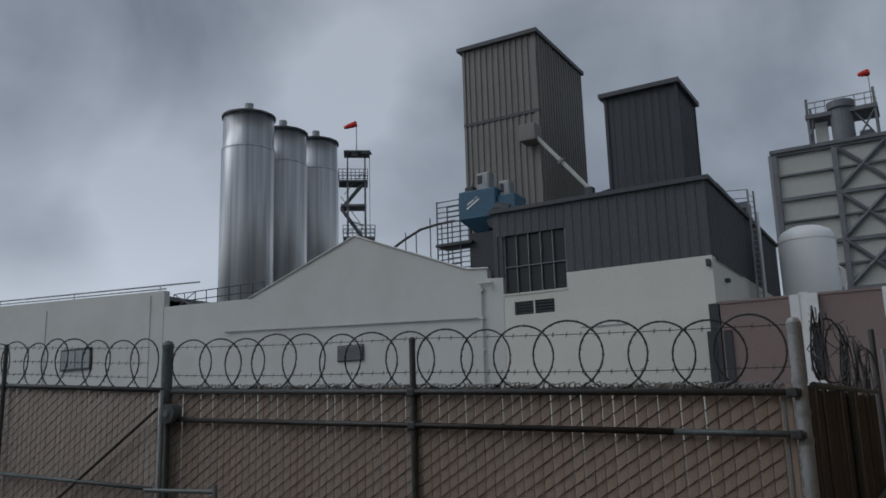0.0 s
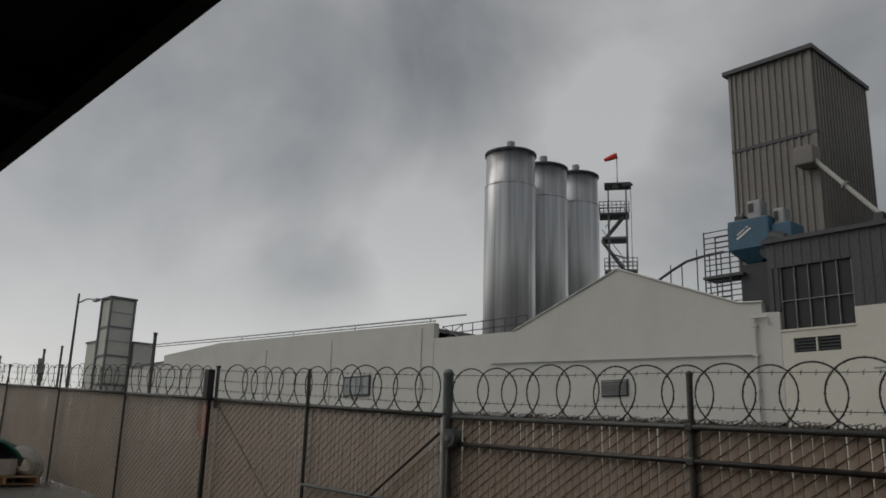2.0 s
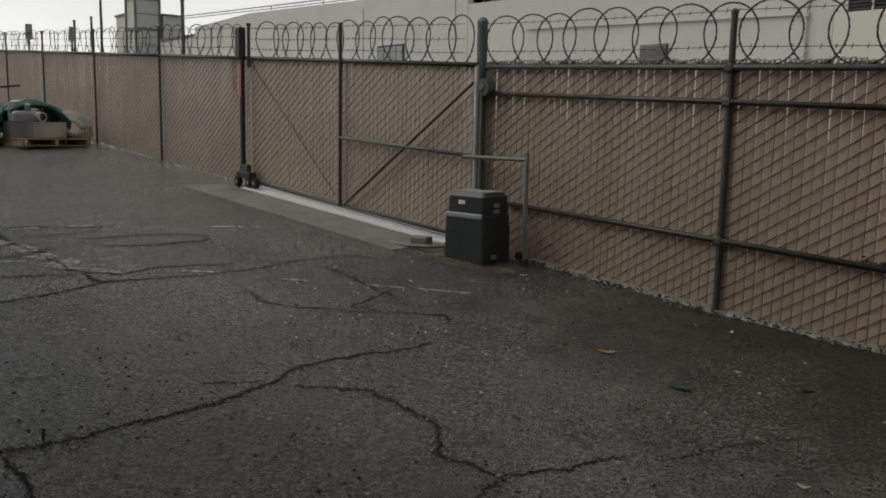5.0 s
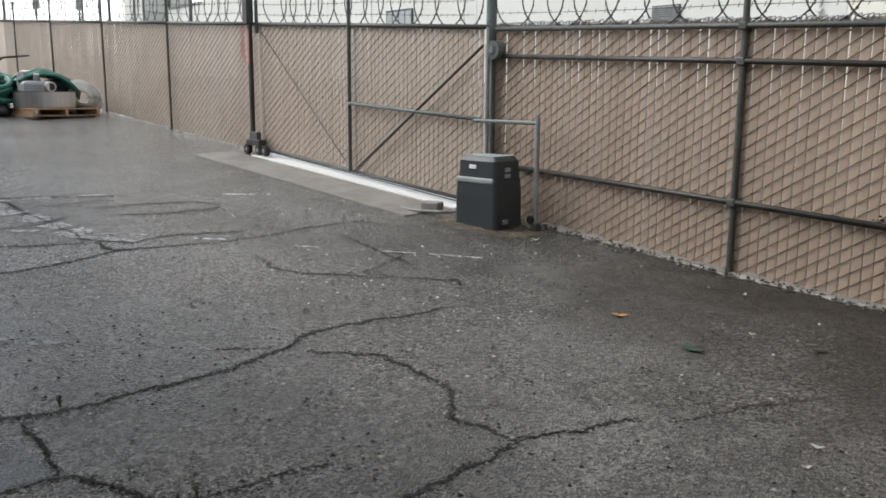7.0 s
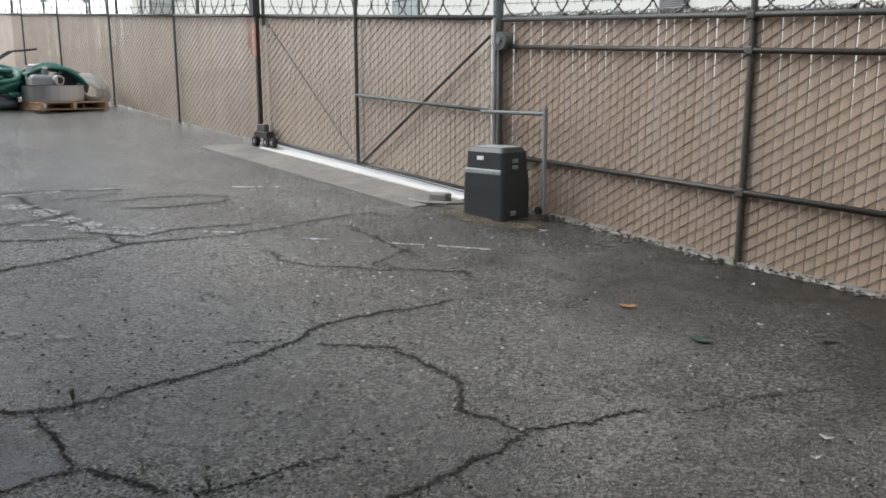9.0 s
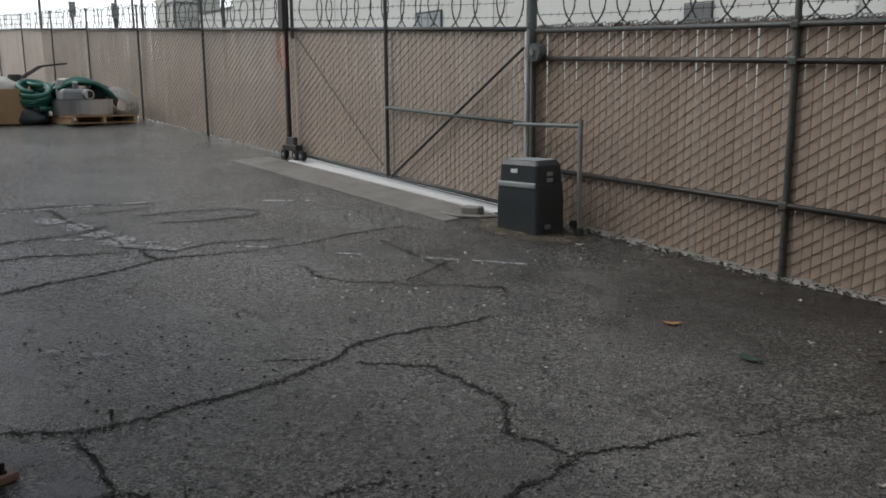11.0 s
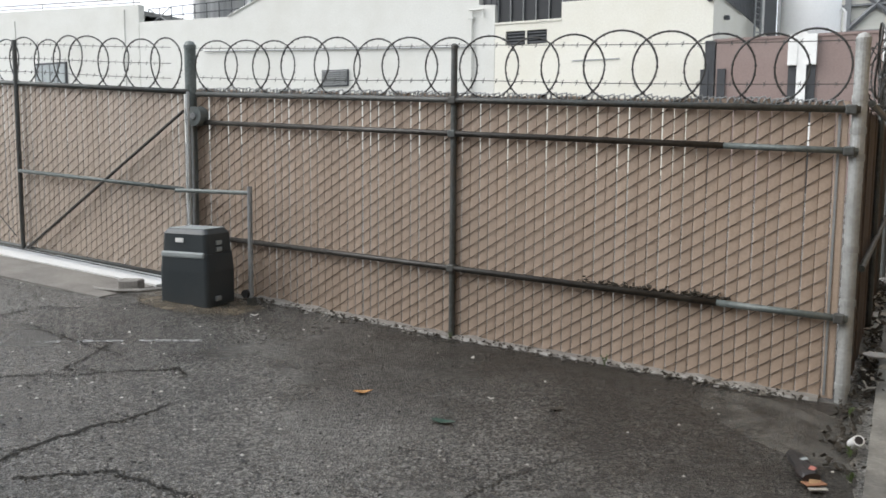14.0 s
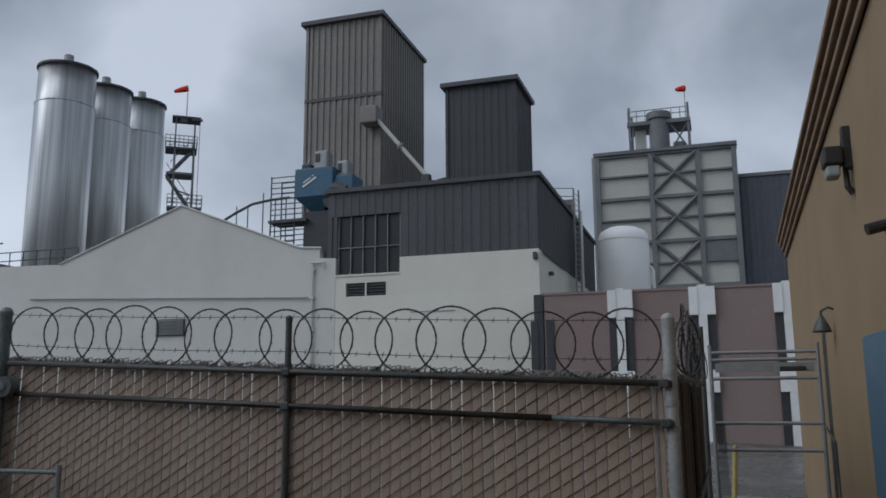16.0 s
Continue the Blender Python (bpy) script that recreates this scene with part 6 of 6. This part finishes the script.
leaf(-1.52, 2.96, 0.024, 50, M_BAG, "pale scrap of paper on the asphalt")
leaf(-2.54, 4.26, 0.02, 10, M_BAG, "pale scrap of paper on the asphalt")


def pebbles():
    """Loose grit and small stones scattered over the near asphalt."""
    rng = random.Random(17)
    verts, faces, mats = [], [], []
    for i in range(3400):
        x, y = rng.uniform(-7.5, -0.6), rng.uniform(0.2, 5.3)
        if i % 3 == 0:
            x, y = rng.uniform(-5.0, -1.0), rng.uniform(0.8, 3.6)
        s = rng.choice((0.003, 0.003, 0.004, 0.004, 0.006, 0.008, 0.012))
        z = gz(x, y)
        n = len(verts)
        k = 5
        a0 = rng.random() * 6
        for j in range(k):
            a = a0 + j * math.tau / k
            r = s * rng.uniform(0.7, 1.2)
            verts.append((x + r * math.cos(a), y + r * math.sin(a), z))
        verts.append((x + rng.uniform(-0.3, 0.3) * s, y, z + s * rng.uniform(0.5, 0.9)))
        for j in range(k):
            faces.append((n + j, n + (j + 1) % k, n + k))
            mats.append(0 if i % 4 else 1)
    me = bpy.data.meshes.new("grit")
    me.from_pydata(verts, [], faces)
    me.materials.append(M_CRACK)
    me.materials.append(M_CONC_LIGHT)
    me.polygons.foreach_set("material_index", mats)
    tagged(new("grit", me), "dark grit and small stones on the asphalt", "grit", kind="stuff")


pebbles()


def fence_foot():
    """The broken pale edge of concrete under the fence, with leaf litter caught in it."""
    bm = bmesh.new()
    rng = random.Random(23)
    pts = 90
    rows = []
    for i in range(pts + 1):
        x = -5.35 + (5.35 - 0.85) * i / pts
        y = FY - 0.09 + 0.05 * noise.noise((x * 3, 1, 0)) + rng.uniform(-0.02, 0.02)
        h = 0.018 + 0.02 * noise.noise((x * 6, 5, 0))
        rows.append([bm.verts.new((x, y, gz(x, y) - 0.01)), bm.verts.new((x, y + 0.02, gz(x, y) + max(0.005, h))), bm.verts.new((x, FY + 0.12, gz(x, FY) + max(0.008, h) + 0.02))])
    for u, v in zip(rows, rows[1:]):
        for k in range(2):
            bm.faces.new((u[k], v[k], v[k + 1], u[k + 1]))
    tagged(mesh_object("trim_fence_footing", bm, M_CONC), "broken pale concrete edge under the fence", "footing", kind="structure")
    for a, b in ((-5.3, -3.5), (-3.45, -0.9)):
        bm = bmesh.new()
        for i in range(int((b - a) * 110)):
            x, y = rng.uniform(a, b), FY - 0.10 + rng.gauss(0, 0.045)
            s = rng.uniform(0.008, 0.03)
            m = Matrix.Translation((x, y, gz(x, y) + 0.02)) @ pose(0, 0, 0, rng.uniform(-40, 40), rng.uniform(-40, 40), rng.uniform(0, 360)) @ Matrix.Diagonal((s, s * 0.55, 0.004, 1))
            bmesh.ops.create_cube(bm, size=1.0, matrix=m)
        tagged(mesh_object("leaf_litter", bm, M_DIRT), "dark leaf litter along the foot of the fence", "litter", kind="stuff")
        bm = bmesh.new()
        for i in range(int((b - a) * 7)):
            x, y = rng.uniform(a, b), FY - 0.13 + rng.gauss(0, 0.035)
            s = rng.uniform(0.01, 0.04)
            m = Matrix.Translation((x, y, gz(x, y) + 0.012)) @ pose(0, 0, 0, rng.uniform(-10, 10), rng.uniform(-10, 10), rng.uniform(0, 360)) @ Matrix.Diagonal((s, s * 0.6, 0.012, 1))
            bmesh.ops.create_cube(bm, size=1.0, matrix=m)
        tagged(mesh_object("concrete_chips", bm, M_CONC), "pale broken concrete chips along the fence", "rubble", kind="stuff")


fence_foot()


def rail_litter():
    """Rotted leaves caught between the lower rail and the mesh."""
    rng = random.Random(37)
    bm = bmesh.new()
    for i in range(150):
        x = -2.45 + 1.05 * rng.random() ** 0.8
        s = rng.uniform(0.012, 0.035)
        z = rail_h(x) - 1.255 + 0.022 + abs(rng.gauss(0, 0.014))
        m = Matrix.Translation((x, FY - 0.035 + rng.uniform(-0.012, 0.012), z)) @ pose(0, 0, 0, rng.uniform(-50, 50), rng.uniform(-25, 25), rng.uniform(0, 360)) @ Matrix.Diagonal((s, s * 0.6, 0.005, 1))
        bmesh.ops.create_cube(bm, size=1.0, matrix=m)
    tagged(mesh_object("leaf_litter", bm, M_DIRT), "dark rotted leaves caught on the lower fence rail", "litter", kind="stuff")


rail_litter()


def corner_debris():
    rng = random.Random(31)
    bm = bmesh.new()
    for i in range(700):
        f = rng.random()
        y = 4.2 + 6.4 * f
        x = -0.60 + rng.gauss(0, 0.035) - (0.12 * rng.random() if y < 5.6 else 0)
        s = rng.uniform(0.012, 0.04)
        m = Matrix.Translation((x, y, gz(x, y) + rng.uniform(0.01, 0.06))) @ pose(0, 0, 0, rng.uniform(-50, 50), rng.uniform(-50, 50), rng.uniform(0, 360)) @ Matrix.Diagonal((s, s * 0.5, 0.004, 1))
        bmesh.ops.create_cube(bm, size=1.0, matrix=m)
    tagged(mesh_object("leaf_litter", bm, M_DIRT), "brown leaf litter between fence and walkway", "litter", kind="stuff")
    bm = bmesh.new()
    for i in range(60):
        y = rng.uniform(5.7, 9.5)
        x = -0.60 + rng.gauss(0, 0.04)
        s = rng.uniform(0.02, 0.07)
        m = Matrix.Translation((x, y, gz(x, y) + rng.uniform(0.03, 0.08))) @ pose(0, 0, 0, rng.uniform(-40, 40), rng.uniform(-40, 40), rng.uniform(0, 360)) @ Matrix.Diagonal((s, s * 0.6, 0.004, 1))
        bmesh.ops.create_cube(bm, size=1.0, matrix=m)
    tagged(mesh_object("paper_scraps", bm, M_BAG), "pale paper scraps in the leaf litter", "litter", kind="stuff")
    p = thing("pipe_stub", "short cut end of white plastic pipe", "pipe", (-0.615, 4.60, gz(-0.615, 4.60)))
    part("tube", turned([(0.022, 0), (0.028, 0.0), (0.028, 0.10), (0.022, 0.10)], 18), M_WHITE, p).matrix_basis = pose(0, 0, 0.04, 60, 0, 20)
    part("bore", turned([(0.021, 0.0), (0.021, 0.102), (0.018, 0.103)], 18), M_BLACK, p).matrix_basis = pose(0, 0, 0.04, 60, 0, 20)
    c = thing("cup_lid", "white plastic plate in the leaf litter", "litter", (-0.56, 6.5, gz(-0.56, 6.5) + 0.07))
    part("disc", turned([(0.06, 0), (0.09, 0.012), (0.09, 0.018), (0.055, 0.006)], 20), M_WHITE, c)
    g = thing("crushed_packet", "crushed black packet with an orange paper end", "litter", (-0.80, 4.10, gz(-0.80, 4.10)), turn=-69)
    bm = bmesh.new()
    prof = [(-0.24, 0.012), (-0.20, 0.030), (-0.12, 0.048), (0.0, 0.046), (0.07, 0.055), (0.11, 0.048), (0.13, 0.04)]
    rings = []
    for x, r in prof:
        rings.append([bm.verts.new((x, r * math.cos(k * math.tau / 10) * rng.uniform(0.85, 1.2), 0.045 + r * 0.6 * math.sin(k * math.tau / 10) * rng.uniform(0.8, 1.2))) for k in range(10)])
    for u, v in zip(rings, rings[1:]):
        for k in range(10):
            bm.faces.new((u[k], u[(k + 1) % 10], v[(k + 1) % 10], v[k]))
    bm.faces.new(rings[0])
    bm.faces.new(rings[-1])
    part("packet", bm, M_BLACK, g)
    for x, y, w, turn in ((-0.04, 0.01, 0.011, 20), (0.085, 0.012, 0.015, 60)):
        part("scuff", box((-w, -0.018, 0.0), (w, 0.018, 0.004), 0.002), M_PINK if x > 0 else M_GREYPL, g).matrix_basis = pose(x, y, 0.074, 8, 10, turn)
    part("paper", box((0.0, -0.05, 0.0), (0.075, 0.045, 0.006), 0.002), M_ORANGE, g, "torn orange paper").matrix_basis = pose(0.11, 0.0, 0.02, 4, -6, 8)
    part("paper_fold", box((0.0, -0.03, 0.0), (0.05, 0.02, 0.006), 0.002), M_CARD, g).matrix_basis = pose(0.12, 0.02, 0.035, -10, 16, -20)
    part("paper_edge", box((0.075, -0.045, 0.008), (0.10, 0.04, 0.014)), M_BAG, g).matrix_basis = pose(0.10, 0.0, 0.004, 0, 0, 8)
    o = thing("timber_offcut", "weathered pinkish timber offcut with a black bolt through it", "timber", (-3.63, 0.34, gz(-3.63, 0.34)), turn=24)
    part("board", box((-0.11, -0.045, 0.0), (0.06, 0.045, 0.03), 0.004), M_PLANK, o)
    part("bolt", tube((0.02, 0.0, 0.03), (0.02, 0.0, 0.075), 0.012, sides=10), M_BLACK, o)
    part("nut", tube((0.02, 0.0, 0.03), (0.02, 0.0, 0.042), 0.02, sides=6), M_BLACK, o)


corner_debris()


def weed(x, y, n, h, seed, mat=M_GREEN):
    rng = random.Random(seed)
    w = thing("weed", "thin green weed growing from a crack", "weed", (x, y, gz(x, y)), "weeds in the cracks")
    bm = bmesh.new()
    for i in range(n):
        a, t, l = rng.uniform(0, 6.28), rng.uniform(0.1, 0.7), h * rng.uniform(0.5, 1.0)
        p = [Vector((0.01 * math.cos(a), 0.01 * math.sin(a), 0))]
        for k in range(1, 4):
            f = k / 3
            p.append(Vector((math.cos(a) * l * t * f * f, math.sin(a) * l * t * f * f, l * f * (1 - 0.2 * f * t))))
        sweep(bm, p, 0.0011, 3)
        for k in (1, 2, 3):
            for s in (1, -1):
                d = Vector((-math.sin(a) * s, math.cos(a) * s, 0.4)) * 0.0045
                v = [bm.verts.new(p[k]), bm.verts.new(p[k] + d * 0.6 + Vector((0, 0, 0.006))), bm.verts.new(p[k] + d * 1.5), bm.verts.new(p[k] + d * 0.6 - Vector((0, 0, 0.004)))]
                bm.faces.new(v)
    part("stem_tuft", bm, mat, w, kind="stuff")


weed(-2.77, 1.0, 6, 0.10, 41)
weed(-3.02, 0.85, 3, 0.10, 42)
weed(-3.89, 0.84, 8, 0.05, 43)
weed(-0.62, 4.5, 14, 0.06, 44)
weed(-0.66, 5.2, 10, 0.06, 45)
weed(-0.60, 4.15, 14, 0.05, 46)
weed(-2.2, 5.36, 10, 0.08, 47)
weed(-3.4, 5.34, 8, 0.06, 48)


# ---- pallet load by the long fence ----
PX, PY = -16.6, 4.22


def pallet():
    z = gz(PX, PY)
    p = thing("pallet", "raw wooden shipping pallet on the asphalt", "pallet", (PX, PY, z), turn=7)
    for i in range(7):
        part("deck_board", box((-0.6 + i * 0.18, -0.62, 0.115), (-0.47 + i * 0.18, 0.62, 0.135), 0.003), M_WOOD, p)
    for y in (-0.6, -0.03, 0.54):
        part("stringer", box((-0.62, y, 0.0), (0.66, y + 0.05, 0.113), 0.004), M_WOOD, p)
    for i in range(3):
        part("bottom_board", box((-0.6 + i * 0.56, -0.62, 0.002), (-0.48 + i * 0.56, 0.62, 0.018)), M_WOOD, p)
    return z


pz = pallet()


def steel_pan():
    s = thing("steel_vat", "shallow round stainless steel vat on the pallet", "vat", (PX + 0.02, PY - 0.12, pz + 0.137))
    part("wall", turned([(0.51, 0), (0.52, 0.02), (0.52, 0.28), (0.535, 0.29), (0.50, 0.29), (0.50, 0.03), (0.1, 0.02)], 40), M_STAINLESS, s, smooth=False)
    b = thing("steel_casing", "grey stainless machine casing with a round port", "machine", (PX + 0.1, PY - 0.28, pz + 0.17))
    part("body", box((-0.24, -0.26, 0.0), (0.26, 0.24, 0.44), 0.06), M_GALV, b)
    part("port", tube((0.24, 0.16, 0.34), (0.34, 0.18, 0.34), 0.09, sides=18), M_STAINLESS, b)
    part("port_bore", tube((0.34, 0.18, 0.34), (0.346, 0.18, 0.34), 0.065, sides=18), M_BLACK, b)
    part("funnel", tube((-0.05, -0.2, 0.4), (-0.05, -0.2, 0.60), 0.09, 0.07, 14), M_STAINLESS, b)
    part("spout", tube((0.1, 0.0, 0.44), (0.14, 0.0, 0.56), 0.05, sides=12), M_GALV, b)


steel_pan()


def hose_coil(x, y, z, r, turns, seed, label="coiled dark green hose on the pallet"):
    rng = random.Random(seed)
    h = thing("green_hose_coil", label, "hose", (x, y, z))
    bm = bmesh.new()
    pts = []
    n = int(turns * 22)
    for i in range(n):
        a = i / 22 * math.tau
        rr = r * (1 + 0.12 * math.sin(a * 0.37 + seed) + rng.uniform(-0.01, 0.01) - 0.05 * ((i // 22) % 3))
        pts.append((rr * math.cos(a), rr * 0.85 * math.sin(a), 0.05 + 0.062 * (i / 22) + 0.05 * math.sin(a * 0.9 + seed) - 0.25 * r * math.cos(a)))
    sweep(bm, pts, 0.047, 8)
    part("hose", bm, M_HOSE, h, smooth=True)


hose_coil(PX - 0.30, PY - 0.86, pz + 0.24, 0.30, 6.0, 2, "large coiled green hose beside the pallet")
hose_coil(PX - 0.62, PY - 0.62, pz + 0.40, 0.30, 4.0, 5, "large coiled green hose beside the pallet")


def hose_bundle():
    """Slack green hoses thrown over the casing, side by side."""
    rng = random.Random(12)
    h = thing("green_hose_bundle", "slack bundle of dark green hoses over the casing", "hose", (PX - 0.18, PY, pz + 0.42))
    for i in range(11):
        a, b = rng.uniform(-0.05, 0.05), rng.uniform(-0.04, 0.04)
        d = -0.34 + 0.066 * i
        run = [(d + a, -0.55 + b, 0.18), (d, -0.38 + b, 0.30 + a), (d - 0.03, -0.12, 0.40 + b - 0.25 * abs(d)), (d + 0.02, 0.12 + a, 0.30 + b), (d + 0.08, 0.32 + b, 0.16 + a), (d + 0.06, 0.46 + a, -0.02)]
        fine = []
        for (p, q) in zip(run, run[1:]):
            for k in range(4):
                f = k / 4
                fine.append(tuple(u + (v - u) * f for u, v in zip(p, q)))
        for _ in range(2):
            fine = [fine[0]] + [tuple((u + 2 * v + w) / 4 for u, v, w in zip(p, q, r)) for p, q, r in zip(fine, fine[1:], fine[2:])] + [fine[-1]]
        part("hose", sweep(bmesh.new(), fine, 0.034, 7), M_HOSE, h, smooth=True)


hose_bundle()


def white_coil():
    h = thing("white_hose_coil", "dirty white hose coiled down the side of the pallet", "hose", (PX, PY + 0.5, pz + 0.1))
    for i in range(7):
        r = 0.16 + 0.035 * i
        ring = [(0.12 + 0.03 * math.sin(i * 2.1), r * 0.8 * math.cos(k * math.tau / 20) + 0.02 * i, 0.24 + r * 0.75 * math.sin(k * math.tau / 20) - 0.25 * r * math.cos(k * math.tau / 20)) for k in range(20)]
        ring = [(x - 0.05 * i + 0.2 * y, y, max(z, -0.05)) for x, y, z in ring]
        part("loop", sweep(bmesh.new(), ring, 0.026, 6, True), M_BAG, h, smooth=True)


white_coil()


def sack(x, y, z, s, seed, label="crumpled white woven sack", mat=M_BAG):
    w = thing("sack", label, "sack", (x, y, z), "sacks on the pallet")
    bm = bmesh.new()
    bmesh.ops.create_icosphere(bm, subdivisions=3, radius=1.0)
    for v in bm.verts:
        d = 1 + 0.25 * noise.noise(v.co * 1.7 + Vector((seed, 0, 0))) + 0.10 * noise.noise(v.co * 5 + Vector((0, seed, 0)))
        v.co = Vector((v.co.x * s[0] * d, v.co.y * s[1] * d, max(-0.45, v.co.z) * s[2] * d + 0.45 * s[2]))
    part("cloth", bm, mat, w, smooth=True)


sack(PX - 0.62, PY - 0.22, pz + 0.52, (0.22, 0.22, 0.20), 3.0)
sack(PX - 0.85, PY - 0.62, pz + 0.42, (0.26, 0.24, 0.20), 4.0)
sack(PX - 0.35, PY - 0.9, pz + 0.0, (0.34, 0.30, 0.24), 5.0, "dark plastic wrap crumpled on the ground", M_PLASTIC)
sack(PX - 0.45, PY + 0.25, pz + 0.12, (0.36, 0.36, 0.42), 7.0, "dark sheeting heaped under the hoses", M_PLASTIC)
sack(PX - 0.15, PY + 0.62, pz + 0.0, (0.2, 0.16, 0.16), 9.0, "crumpled dark plastic wrap", M_PLASTIC)


def carton():
    z = gz(-17.2, 2.55)
    c = thing("cardboard_carton", "large brown cardboard carton with white wrap on top", "carton", (-17.3, 2.72, z), turn=-6)
    part("body", box((-0.5, -0.55, 0), (0.5, 0.6, 0.62), 0.01), M_CARD, c)
    part("flap", box((-0.5, 0.6, 0.45), (0.5, 0.615, 0.66)), M_CARD, c)
    s = bmesh.new()
    bmesh.ops.create_icosphere(s, subdivisions=3, radius=0.5, matrix=Matrix.Translation((0, 0, 0.60)) @ Matrix.Diagonal((0.95, 1.05, 0.5, 1)))
    for v in s.verts:
        v.co += v.co.normalized() * 0.06 * noise.noise(v.co * 5)
        v.co.z = max(0.6, v.co.z)
    part("wrap", s, M_BAG, c, "white plastic wrap", True)
    m = thing("garden_tiller", "rusty red wheeled machine with black handlebars", "machine", (-18.9, 3.45, gz(-18.9, 3.45)))
    part("body", box((-0.3, -0.35, 0.3), (0.35, 0.3, 0.62), 0.08), M_RUST, m)
    part("engine", tube((0, 0.0, 0.6), (0, 0.0, 0.78), 0.15, 0.12, 14), M_BLACK, m)
    for x in (-0.32, 0.32):
        wheel = part("wheel", tube((x - 0.05, 0, 0.2), (x + 0.05, 0, 0.2), 0.2, sides=18), M_RUBBER, m)
        part("rim", tube((x - 0.06, 0, 0.2), (x + 0.06, 0, 0.2), 0.09, sides=12), M_RUST, wheel)
    for x in (-0.2, 0.2):
        part("handlebar", sweep(bmesh.new(), [(x, 0.1, 0.7), (x, 0.5, 0.95), (x, 0.95, 1.0)], 0.02, 6), M_BLACK, m)


carton()


def overhead_cable():
    c = thing("overhead_cable", "thin dark overhead cable slung across the street", "cable", (-48.9, 16, 10.0))
    for k, dz in enumerate((0.0, -0.5)):
        pts = [Vector((t * -60, t * 20, dz - 3.0 * t * (1 - t) + 3 * t)) for t in (0, 0.2, 0.4, 0.6, 0.8, 1.0)]
        part("strand", sweep(bmesh.new(), pts, 0.02, 4), M_RUBBER, c)


overhead_cable()
